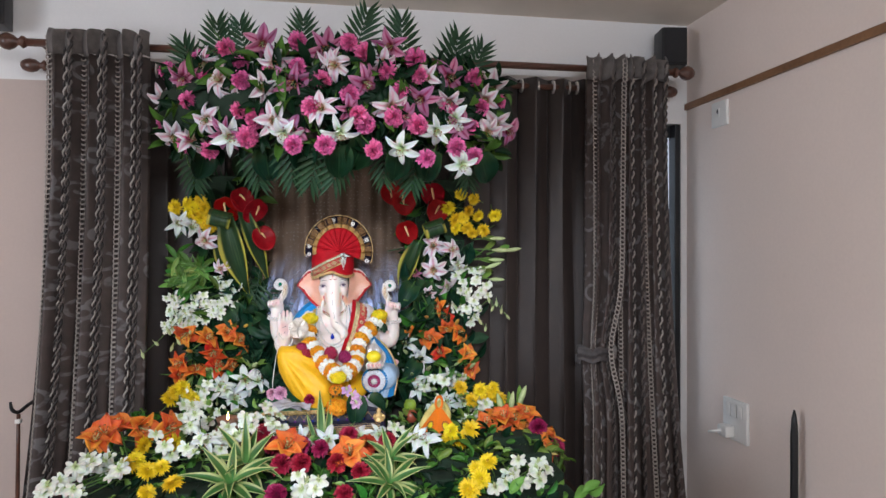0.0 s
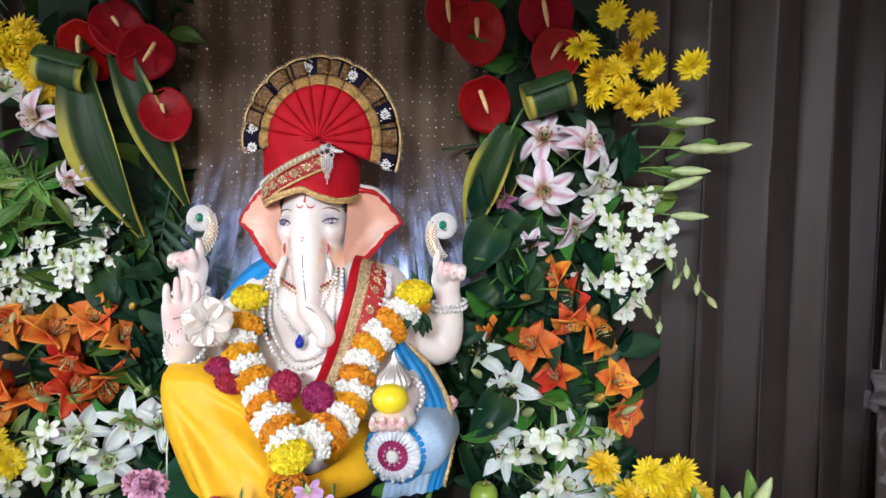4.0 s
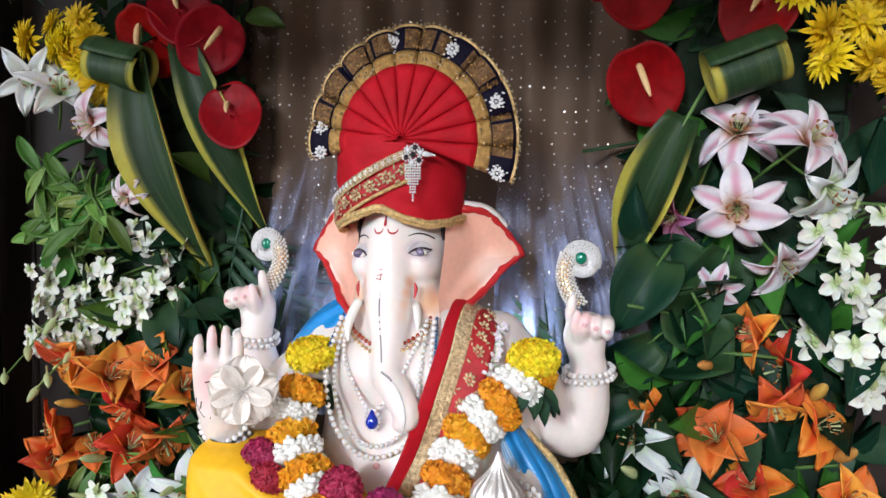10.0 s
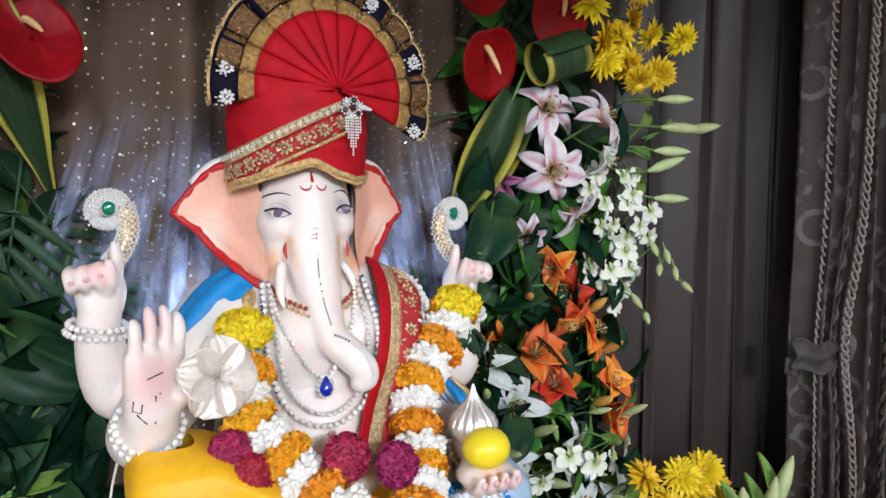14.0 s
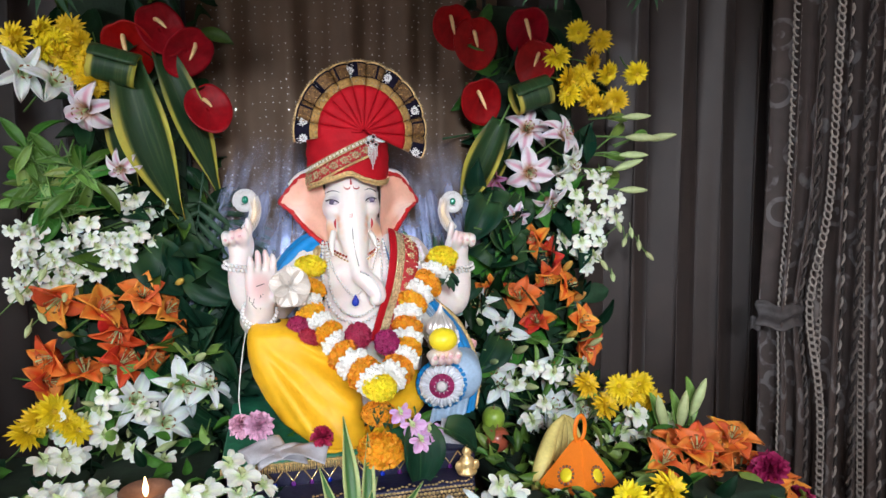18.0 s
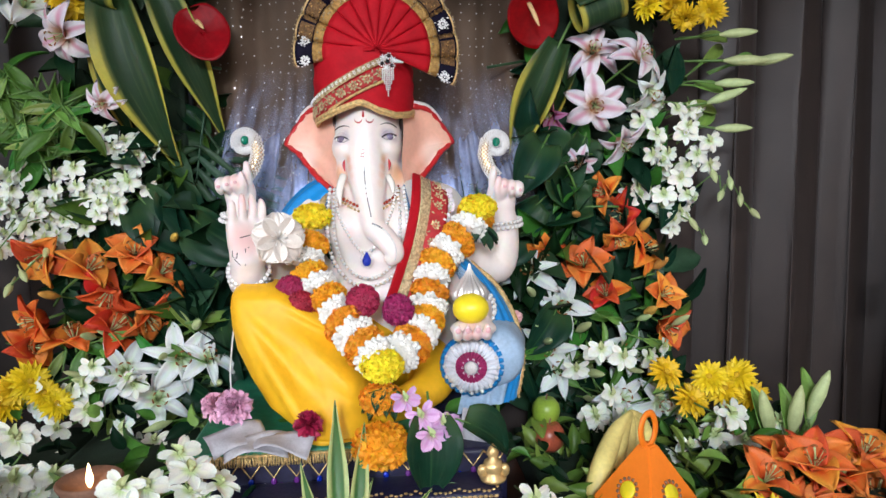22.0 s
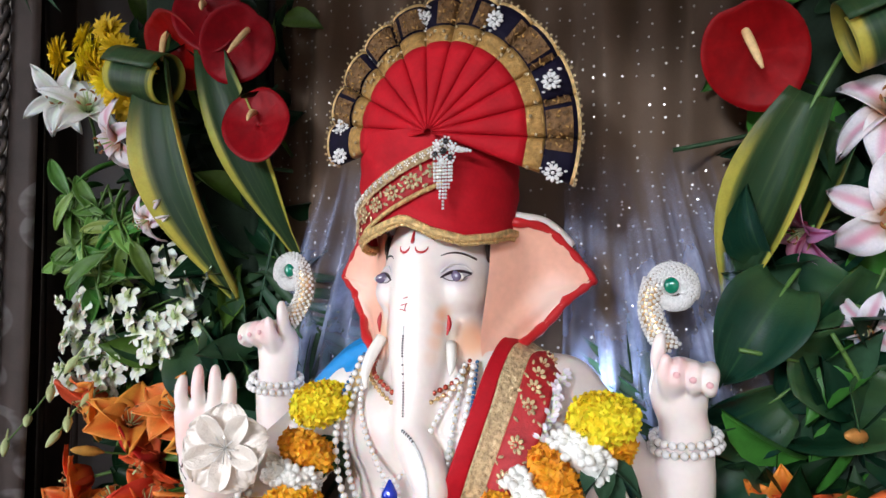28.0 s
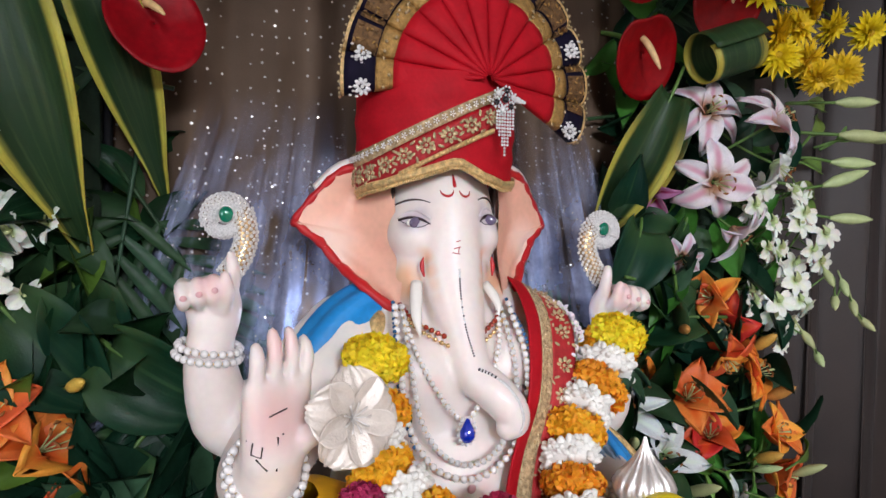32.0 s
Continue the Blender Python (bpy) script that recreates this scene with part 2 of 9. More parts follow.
M = {
    "wall_white": mat("white_wall_paint", (0.82, 0.81, 0.80), 0.8, var=0.05, scale=2, bump=0.05, fine=60),
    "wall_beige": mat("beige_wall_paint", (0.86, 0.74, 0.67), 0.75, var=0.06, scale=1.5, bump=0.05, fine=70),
    "wall_less_lit": mat("pinkish_beige_wall_paint", (0.56, 0.46, 0.41), 0.8, var=0.06, scale=1.5, bump=0.05, fine=70),
    "ceiling": mat("ceiling_paint", (0.78, 0.70, 0.61), 0.85, var=0.05, scale=2, bump=0.03),
    "floor": mat("floor_tile", (0.5, 0.45, 0.4), 0.3, var=0.1, scale=4, bump=0.02),
    "rod": mat("dark_stained_wood", (0.10, 0.04, 0.025), 0.35, var=0.4, scale=20, bump=0.1, coat=0.4),
    "trim": mat("brown_wood_trim", (0.24, 0.12, 0.055), 0.5, var=0.3, scale=9, bump=0.1),
    "black": mat("black_plastic", (0.012, 0.012, 0.014), 0.45, var=0.2, scale=40, bump=0.1),
    "grille": mat("speaker_grille_cloth", (0.02, 0.02, 0.022), 0.9, var=0.5, scale=300, bump=0.5),
    "white_plastic": mat("white_switch_plastic", (0.78, 0.77, 0.74), 0.3, var=0.04, scale=20, bump=0.0),
    "plain": mat("plain_dark_satin", (0.030, 0.020, 0.0165), 0.5, var=0.25, scale=14, bump=0.2, sheen=0.08, fine=30),
    "gold": mat("gold_trim", (0.78, 0.55, 0.24), 0.38, 0.55, var=0.5, scale=260, bump=0.7),
    "antique": mat("antique_gold_thread", (0.20, 0.105, 0.038), 0.42, 0.45, var=0.7, scale=220, bump=0.7),
    "brass": mat("brass", (0.80, 0.56, 0.24), 0.3, 0.6, var=0.3, scale=80, bump=0.3),
    "silver": mat("silver_foil", (0.84, 0.82, 0.79), 0.34, 0.75, var=0.15, scale=60, bump=0.4),
    "pearl": mat("pearl", (0.90, 0.88, 0.86), 0.12, 0.15, var=0.08, scale=100, bump=0.0, coat=0.6),
    "diamond": mat("cut_glass_stone", (0.93, 0.92, 0.90), 0.12, 0.08, var=0.2, scale=400, bump=0.8),
    "emerald": mat("green_stone", (0.0, 0.20, 0.11), 0.05, 0.2, var=0.3, scale=80, bump=0.1, coat=1),
    "sapphire": mat("blue_stone", (0.005, 0.03, 0.45), 0.05, 0.2, var=0.3, scale=80, bump=0.1, coat=1),
    "black_stone": mat("black_stone", (0.01, 0.01, 0.015), 0.05, 0.1, var=0.1, scale=50, bump=0.0, coat=1),
    "skin": mat("cream_painted_plaster", (0.87, 0.775, 0.725), 0.38, var=0.06, scale=25, bump=0.03, coat=0.10, sss=0.15),
    "pinkish": mat("pink_paint", (0.80, 0.45, 0.46), 0.4, var=0.2, scale=60, bump=0.05),
    "ear": mat("peach_painted_plaster", (0.87, 0.47, 0.34), 0.4, var=0.12, scale=22, bump=0.05, sss=0.1),
    "redpaint": mat("red_paint", (0.50, 0.012, 0.015), 0.4, var=0.15, scale=50, bump=0.1),
    "eye": mat("dark_eye_paint", (0.03, 0.015, 0.02), 0.3, var=0.1, scale=50, bump=0.0),
    "iris": mat("grey_violet_iris_paint", (0.13, 0.10, 0.17), 0.2, var=0.2, scale=200, bump=0.0, coat=0.8),
    "hair": mat("dark_brown_paint", (0.035, 0.016, 0.012), 0.5, var=0.3, scale=60, bump=0.2),
    "ivory": mat("ivory_paint", (0.88, 0.85, 0.78), 0.25, var=0.05, scale=40, bump=0.0, coat=0.4),
    "yellowcloth": mat("yellow_satin_paint", (0.90, 0.49, 0.012), 0.5, var=0.16, scale=14, bump=0.15, spec=0.35),
    "bluecloth": mat("bright_blue_satin", (0.012, 0.24, 0.60), 0.4, var=0.25, scale=25, bump=0.2, coat=0.2),
    "palecloth": mat("pale_blue_satin", (0.36, 0.50, 0.66), 0.45, var=0.25, scale=30, bump=0.2),
    "turban": mat("red_velvet", (0.43, 0.002, 0.010), 0.7, var=0.2, scale=40, bump=0.25, spec=0.25),
    "navycloth": mat("navy_sequin_cloth", (0.012, 0.012, 0.045), 0.4, var=0.4, scale=120, bump=0.3),
    "mat_green": mat("green_brocade_mat", (0.02, 0.19, 0.10), 0.5, var=0.5, scale=60, bump=0.3),
    "marigold": mat("orange_marigold", (0.95, 0.37, 0.006), 0.65, var=0.2, scale=90, bump=0.3, rand=0.12, sss=0.3),
    "marigold_y": mat("yellow_marigold", (1.0, 0.72, 0.010), 0.7, var=0.2, scale=90, bump=0.3, rand=0.1, sss=0.3),
    "jasmine": mat("white_jasmine_buds", (0.85, 0.84, 0.78), 0.6, var=0.15, scale=90, bump=0.3),
    "crimson": mat("crimson_bloom", (0.40, 0.018, 0.085), 0.6, var=0.35, scale=80, bump=0.4, rand=0.3),
    "sweet": mat("yellow_ball", (0.92, 0.74, 0.02), 0.35, var=0.08, scale=60, bump=0.2),
    "carn_pink": mat("pink_carnation_petals", (0.90, 0.19, 0.46), 0.6, var=0.5, scale=110, bump=0.3, rand=0.10),
    "carn_red": mat("crimson_carnation_petals", (0.45, 0.012, 0.05), 0.6, var=0.35, scale=110, bump=0.3, rand=0.4),
    "lily_pink": petal_mat("pink_lily_petal", (0.80, 0.70, 0.73), (0.62, 0.30, 0.38), (0.46, 0.24, 0.14), stripe=0.18),
    "lily_dark": petal_mat("dark_pink_lily_petal", (0.52, 0.20, 0.34), (0.30, 0.02, 0.10), (0.20, 0.01, 0.04)),
    "lily_white": petal_mat("white_lily_petal", (0.82, 0.82, 0.80), (0.74, 0.78, 0.68), (0.55, 0.66, 0.36)),
    "lily_orange": petal_mat("orange_lily_petal", (0.88, 0.235, 0.045), (0.80, 0.145, 0.02), (0.50, 0.06, 0.01)),
    "lily_red": petal_mat("rust_orange_lily_petal", (0.80, 0.145, 0.03), (0.68, 0.075, 0.012), (0.38, 0.035, 0.01)),
    "orchid": petal_mat("white_orchid_petal", (0.82, 0.83, 0.74), (0.79, 0.81, 0.66), (0.60, 0.70, 0.34), rand=0.25),
    "orchid_lilac": petal_mat("lilac_orchid_petal", (0.70, 0.42, 0.66), (0.58, 0.26, 0.52), (0.50, 0.30, 0.30), rand=0.2),
    "carn_pale": mat("pale_pink_petals", (0.84, 0.46, 0.62), 0.6, var=0.4, scale=110, bump=0.3, rand=0.18),
    "orchid_pink": petal_mat("blush_orchid_petal", (0.82, 0.74, 0.78), (0.76, 0.60, 0.70), (0.60, 0.65, 0.40), rand=0.2),
    "bud": mat("pale_green_bud", (0.52, 0.60, 0.28), 0.5, var=0.2, scale=60, bump=0.1, rand=0.3),
    "bud_amber": mat("amber_bud", (0.66, 0.36, 0.07), 0.5, var=0.3, scale=60, bump=0.1, rand=0.3),
    "mum": mat("yellow_chrysanthemum_petal", (0.90, 0.66, 0.006), 0.55, var=0.2, scale=80, bump=0.2, rand=0.2),
    "mum_heart": mat("chrysanthemum_heart", (0.62, 0.40, 0.01), 0.7, var=0.3, scale=200, bump=0.6),
    "anthurium": mat("waxy_red_spathe", (0.24, 0.002, 0.007), 0.45, var=0.3, scale=60, bump=0.3, rand=0.06, fine=3, spec=0.14),
    "spadix": mat("cream_spadix", (0.80, 0.55, 0.25), 0.5, var=0.2, scale=200, bump=0.4),
    "stamen": mat("rust_anther", (0.30, 0.10, 0.02), 0.7, var=0.3, scale=150, bump=0.2),
    "stem": mat("green_stem", (0.10, 0.20, 0.04), 0.5, var=0.25, scale=50, bump=0.1),
    "leaf": mat("mid_green_leaf", (0.070, 0.190, 0.025), 0.42, var=0.35, scale=22, bump=0.2, rand=0.5, spec=0.3),
    # dark leaf, taken near black: the shade between flowers is in its colour
    "leaf_dark_shaded": mat("dark_glossy_leaf", (0.007, 0.029, 0.012), 0.42, var=0.4, scale=30, bump=0.3, rand=0.4, spec=0.14),
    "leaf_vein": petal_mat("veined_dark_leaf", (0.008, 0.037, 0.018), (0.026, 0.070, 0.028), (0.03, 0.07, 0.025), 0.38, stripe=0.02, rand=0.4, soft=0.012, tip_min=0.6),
    "sequin": mat("pale_sequin", (0.72, 0.68, 0.62), 0.25, 0.4, var=0.1, scale=50, bump=0.0),
    "leaf_light": mat("light_green_leaf", (0.20, 0.34, 0.06), 0.42, var=0.25, scale=25, bump=0.15, rand=0.4),
    "palm": mat("palm_leaflet", (0.030, 0.075, 0.034), 0.45, var=0.35, scale=25, bump=0.2, rand=0.3, spec=0.25),
    "varieg": petal_mat("yellow_edged_leaf", (0.44, 0.38, 0.06), (0.016, 0.042, 0.016), (0.02, 0.05, 0.016), 0.42, stripe=0.38, rand=0.15, soft=0.04, tip_min=1.0),
    "varieg_pale": petal_mat("cream_edged_leaf", (0.44, 0.48, 0.19), (0.045, 0.13, 0.03), (0.10, 0.24, 0.06), 0.4, stripe=0.30, rand=0.15, soft=0.06, tip_min=1.0),
    "foam": mat("dark_green_foam", (0.012, 0.030, 0.014), 0.9, var=0.4, scale=40, bump=0.5),
    "cloth": mat("brown_table_cloth", (0.10, 0.055, 0.04), 0.8, var=0.25, scale=20, bump=0.2),
    "box": mat("orange_card", (0.92, 0.22, 0.008), 0.5, var=0.08, scale=30, bump=0.05),
    "apple": mat("red_apple_skin", (0.45, 0.10, 0.05), 0.3, var=0.4, scale=30, bump=0.05, coat=0.3),
    "lime": mat("green_fruit_skin", (0.30, 0.45, 0.05), 0.35, var=0.25, scale=40, bump=0.1, coat=0.2),
    "banana": mat("banana_skin", (0.82, 0.68, 0.22), 0.5, var=0.25, scale=25, bump=0.1),
    "paper": mat("worn_banknote_paper", (0.48, 0.47, 0.50), 0.7, var=0.25, scale=60, bump=0.1),
    "clay": mat("brown_clay", (0.26, 0.13, 0.08), 0.7, var=0.3, scale=40, bump=0.3),
}
def streaks(m, color):
    """Thin pale streaks along a leaf, uneven in strength."""
    nt = m.node_tree
    b = nt.nodes["Principled BSDF"]
    base = b.inputs["Base Color"].links[0].from_socket
    uv, mp, no, mr, mix = (nt.nodes.new("ShaderNode" + k) for k in ("UVMap", "Mapping", "TexNoise", "MapRange", "Mix"))
    mp.inputs["Scale"].default_value = (14.0, 1.6, 1)
    no.inputs["Scale"].default_value, no.inputs["Detail"].default_value = 1.0, 4
    mr.inputs["From Min"].default_value, mr.inputs["From Max"].default_value = 0.50, 0.72
    mr.inputs["To Max"].default_value = 0.8
    mix.data_type = "RGBA"
    nt.links.new(uv.outputs["UV"], mp.inputs["Vector"])
    nt.links.new(mp.outputs["Vector"], no.inputs["Vector"])
    nt.links.new(no.outputs["Fac"], mr.inputs["Value"])
    nt.links.new(mr.outputs["Result"], mix.inputs["Factor"])
    nt.links.new(base, mix.inputs[6])
    mix.inputs[7].default_value = (*color, 1)
    nt.links.new(mix.outputs[2], b.inputs["Base Color"])


streaks(M["varieg"], (0.050, 0.085, 0.028))
streaks(M["leaf_vein"], (0.020, 0.055, 0.026))
for k, level in (("varieg", 0.2), ("leaf_vein", 0.12)):
    M[k].node_tree.nodes["Principled BSDF"].inputs["Specular IOR Level"].default_value = level


# ---- building helpers ----
def link(name, bm, material, parent=None, label="", m=None, smooth=True):
    """Turns a bmesh into one object, under parent if one is given."""
    me = bpy.data.meshes.new(name)
    bm.normal_update()
    bm.to_mesh(me)
    bm.free()
    mats = material if isinstance(material, (list, tuple)) else [material]
    for mm in mats:
        me.materials.append(M[mm] if isinstance(mm, str) else mm)
    if smooth:
        me.polygons.foreach_set("use_smooth", [True] * len(me.polygons))
    ob = new(name, me)
    if parent:
        ob.parent = parent
    if m is not None:
        ob.matrix_basis = m
    if label:
        ob["label"] = label
    return ob


def part(name, bm, material, parent, label="", m=None, smooth=True):
    return link(name, bm, material, parent, label, m, smooth)


def again(ob, m, parent=None):
    """The same mesh once more at the pose m."""
    o = ob.copy()
    scene.collection.objects.link(o)
    o.parent = parent or ob.parent
    o.matrix_basis = m
    return o


def empty(name, m=None):
    ob = new(name)
    ob.empty_display_size = 0.02
    if m is not None:
        ob.matrix_basis = m
    return ob


def spline(pts, n):
    """Catmull-Rom through tuples of any length, n steps a span."""
    p = [np.array(q, float) for q in pts]
    p = [2 * p[0] - p[1]] + p + [2 * p[-1] - p[-2]]
    out = []
    for i in range(1, len(p) - 2):
        for k in range(n):
            t = k / n
            out.append(0.5 * (2 * p[i] + (p[i + 1] - p[i - 1]) * t + (2 * p[i - 1] - 5 * p[i] + 4 * p[i + 1] - p[i + 2]) * t * t + (3 * p[i] - p[i - 1] - 3 * p[i + 1] + p[i + 2]) * t ** 3))
    out.append(p[-2])
    return out


def tube(bm, pts, seg=12, n=5, mi=0, cap=True, squash=1.0, up=(0, 0, 1), ripple=0.0):
    """A round bar through (x, y, z, r); squash flattens it across `up`."""
    rows = spline(pts, n) if n else [np.array(p, float) for p in pts]
    rings = []
    side = None
    for i, r in enumerate(rows):
        a, b = rows[max(i - 1, 0)][:3], rows[min(i + 1, len(rows) - 1)][:3]
        d = Vector(b - a).normalized()
        if side is None:
            side = d.cross(Vector(up))
            if side.length < 0.1:
                side = d.cross(Vector((1, 0, 0)))
        side = (side - d * side.dot(d)).normalized()
        top = side.cross(d)
        c = Vector(r[:3])
        rad = max(r[3], 0.0002)
        wave = [1 + ripple * math.sin(9 * 2 * math.pi * k / seg + 0.15 * i) for k in range(seg)]
        rings.append([bm.verts.new(c + (side * math.cos(q) * rad + top * math.sin(q) * rad * squash) * wave[k]) for k, q in ((k, 2 * math.pi * k / seg) for k in range(seg))])
    faces = []
    for a, b in zip(rings, rings[1:]):
        for k in range(seg):
            faces.append(bm.faces.new((a[k], b[k], b[(k + 1) % seg], a[(k + 1) % seg])))
    if cap:
        faces.append(bm.faces.new(rings[0]))
        faces.append(bm.faces.new(rings[-1][::-1]))
    for f in faces:
        f.material_index = mi
    return rings


import functools


@functools.lru_cache(None)
def globe(u, v):
    """Points and faces of a unit sphere."""
    pts = [(0, 0, 1)] + [(math.sin(b) * math.cos(a), math.sin(b) * math.sin(a), math.cos(b)) for b in (math.pi * j / v for j in range(1, v)) for a in (2 * math.pi * i / u for i in range(u))] + [(0, 0, -1)]
    last = len(pts) - 1
    faces = []
    for i in range(u):
        k = (i + 1) % u
        faces.append((0, 1 + i, 1 + k))
        for j in range(v - 2):
            faces.append((1 + j * u + i, 1 + (j + 1) * u + i, 1 + (j + 1) * u + k, 1 + j * u + k))
        faces.append((last, 1 + (v - 2) * u + k, 1 + (v - 2) * u + i))
    return [Vector(q) for q in pts], faces


def ball(bm, c, s, m=None, u=16, v=10, mi=0):
    """An ellipsoid with half axes s at c, turned by m."""
    s = (s, s, s) if isinstance(s, (int, float)) else s
    t = Matrix.Translation(c) @ (m or Matrix()) @ Matrix.Diagonal((*s, 1))
    pts, faces = globe(u, v)
    vs = [bm.verts.new(t @ q) for q in pts]
    for f in faces:
        bm.faces.new([vs[i] for i in f]).material_index = mi


def box(bm, lo, hi, bevel=0.0, mi=0, m=None):
    c = [(a + b) / 2 for a, b in zip(lo, hi)]
    d = [b - a for a, b in zip(lo, hi)]
    got = bmesh.ops.create_cube(bm, size=1, matrix=(m or Matrix()) @ Matrix.Translation(c) @ Matrix.Diagonal((*d, 1)))
    fs = {f for v in got["verts"] for f in v.link_faces}
    for f in fs:
        f.material_index = mi
    if bevel:
        es = {e for v in got["verts"] for e in v.link_edges}
        bmesh.ops.bevel(bm, geom=list(es), offset=bevel, segments=2, affect="EDGES", profile=0.7)


def sheet(bm, f, nu, nv, mi=0, wrap=False):
    """A grid of points f(u, v), u and v from 0 to 1, with a UV map."""
    uvl = bm.loops.layers.uv.verify()
    g = [[bm.verts.new(f(i / nu, j / nv)) for j in range(nv + 1)] for i in range(nu + (0 if wrap else 1))]
    for i in range(nu):
        for j in range(nv):
            i2 = (i + 1) % len(g)
            face = bm.faces.new((g[i][j], g[i2][j], g[i2][j + 1], g[i][j + 1]))
            face.material_index = mi
            for loop, (a, b) in zip(face.loops, ((i, j), (i + 1, j), (i + 1, j + 1), (i, j + 1))):
                loop[uvl].uv = (a / nu, b / nv)
    return g


def turned(bm, prof, seg=16, m=None, mi=0):
    """A lathe about z through (radius, z)."""
    m = m or Matrix()
    rings = [[bm.verts.new(m @ Vector((max(r, 0.0003) * math.cos(a), max(r, 0.0003) * math.sin(a), z))) for a in (2 * math.pi * k / seg for k in range(seg))] for r, z in prof]
    fs = []
    for a, b in zip(rings, rings[1:]):
        for k in range(seg):
            fs.append(bm.faces.new((a[k], a[(k + 1) % seg], b[(k + 1) % seg], b[k])))
    fs += [bm.faces.new(rings[0][::-1]), bm.faces.new(rings[-1])]
    for f in fs:
        f.material_index = mi


def solid(ob, t):
    md = ob.modifiers.new("thickness", "SOLIDIFY")
    md.thickness = t
    return ob


rnd = random.Random(7)

# ---- the room ----
def slab(name, lo, hi, material, label, category):
    bm = bmesh.new()
    box(bm, lo, hi)
    return tagged(link(name, bm, material, smooth=False), label, category, kind="structure")


slab("floor", (-2.6, -2.1, -0.1), (1.6, 2.7, 0.0), "floor", "beige polished floor tiles", "floor")
slab("ceiling", (-2.6, -2.1, 2.53), (1.6, 2.7, 2.63), "ceiling", "plain painted cream ceiling", "ceiling")
slab("wall_east", (1.46, -2.1, 0.0), (1.6, 2.7, 2.53), "wall_beige", "beige painted wall with a wood strip", "wall")
slab("wall_south", (-2.5, -2.1, 0.0), (1.46, -2.0, 2.53), "wall_beige", "beige painted wall", "wall")
slab("wall_west", (-2.6, -2.1, 0.0), (-2.5, 2.7, 2.53), "wall_beige", "beige painted wall", "wall")


def wall_north():
    """The white wall behind the curtains, with the window's opening."""
    bm = bmesh.new()
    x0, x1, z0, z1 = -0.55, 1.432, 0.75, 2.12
    # West part: pinkish below 2.20, whiter above; the stronger light is put into colour.
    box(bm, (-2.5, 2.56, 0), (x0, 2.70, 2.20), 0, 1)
    box(bm, (-2.5, 2.56, 2.20), (x0, 2.70, 2.53))
    box(bm, (x1, 2.56, 0), (1.46, 2.70, 2.53))
    box(bm, (x0, 2.56, 0), (x1, 2.70, z0))
    box(bm, (x0, 2.56, z1), (x1, 2.70, 2.53))
    tagged(link("wall_north", bm, ["wall_white", "wall_less_lit"], smooth=False), "white painted wall behind the curtains", "wall", kind="structure")
    win = tagged(empty("window_1"), "dark framed window behind drawn curtains", "window", kind="structure")
    for a, b in (((x0, 2.60, z0), (x0 + 0.05, 2.64, z1)), ((x1 - 0.022, 2.565, z0), (x1 + 0.002, 2.62, z1)), ((x1 - 0.070, 2.575, z0 + 0.05), (x1 - 0.055, 2.615, z1 - 0.05)), ((0.38, 2.60, z0 + 0.05), (0.43, 2.64, z1 - 0.05)), ((x0 + 0.05, 2.60, z0), (x1 - 0.022, 2.64, z0 + 0.05)), ((x0 + 0.05, 2.60, z1 - 0.05), (x1 - 0.022, 2.64, z1))):
        bm = bmesh.new()
        box(bm, a, b, 0.004)
        part("window_frame", bm, "black", win, smooth=False)
    glass = bpy.data.materials.new("frosted_window_glass")
    glass.use_nodes = True
    b = glass.node_tree.nodes["Principled BSDF"]
    b.inputs["Transmission Weight"].default_value, b.inputs["Roughness"].default_value = 1.0, 0.35
    for xa, xb in ((x0 + 0.05, 0.38), (0.43, x1 - 0.022)):
        bm = bmesh.new()
        box(bm, (xa, 2.617, z0 + 0.05), (xb, 2.623, z1 - 0.05))
        part("pane", bm, glass, win, smooth=False).visible_shadow = False
    # daylight beyond the window
    sky = bpy.data.materials.new("overcast_daylight")
    sky.use_nodes = True
    e = sky.node_tree.nodes.new("ShaderNodeEmission")
    e.inputs["Color"].default_value, e.inputs["Strength"].default_value = (0.75, 0.87, 1.0, 1), 1.6
    sky.node_tree.links.new(e.outputs[0], sky.node_tree.nodes["Material Output"].inputs["Surface"])
    bm = bmesh.new()
    box(bm, (-1.5, 3.4, -0.5), (2.6, 3.42, 3.2))
    tagged(link("backdrop", bm, sky, smooth=False), "pale daylight outside the window", "sky", kind="structure")


wall_north()
bm = bmesh.new()
box(bm, (1.447, -2.0, 2.177), (1.46, 2.559, 2.203), 0.003)
tagged(link("trim", bm, "trim", smooth=False), "brown wooden strip along the beige wall", "trim", kind="structure")


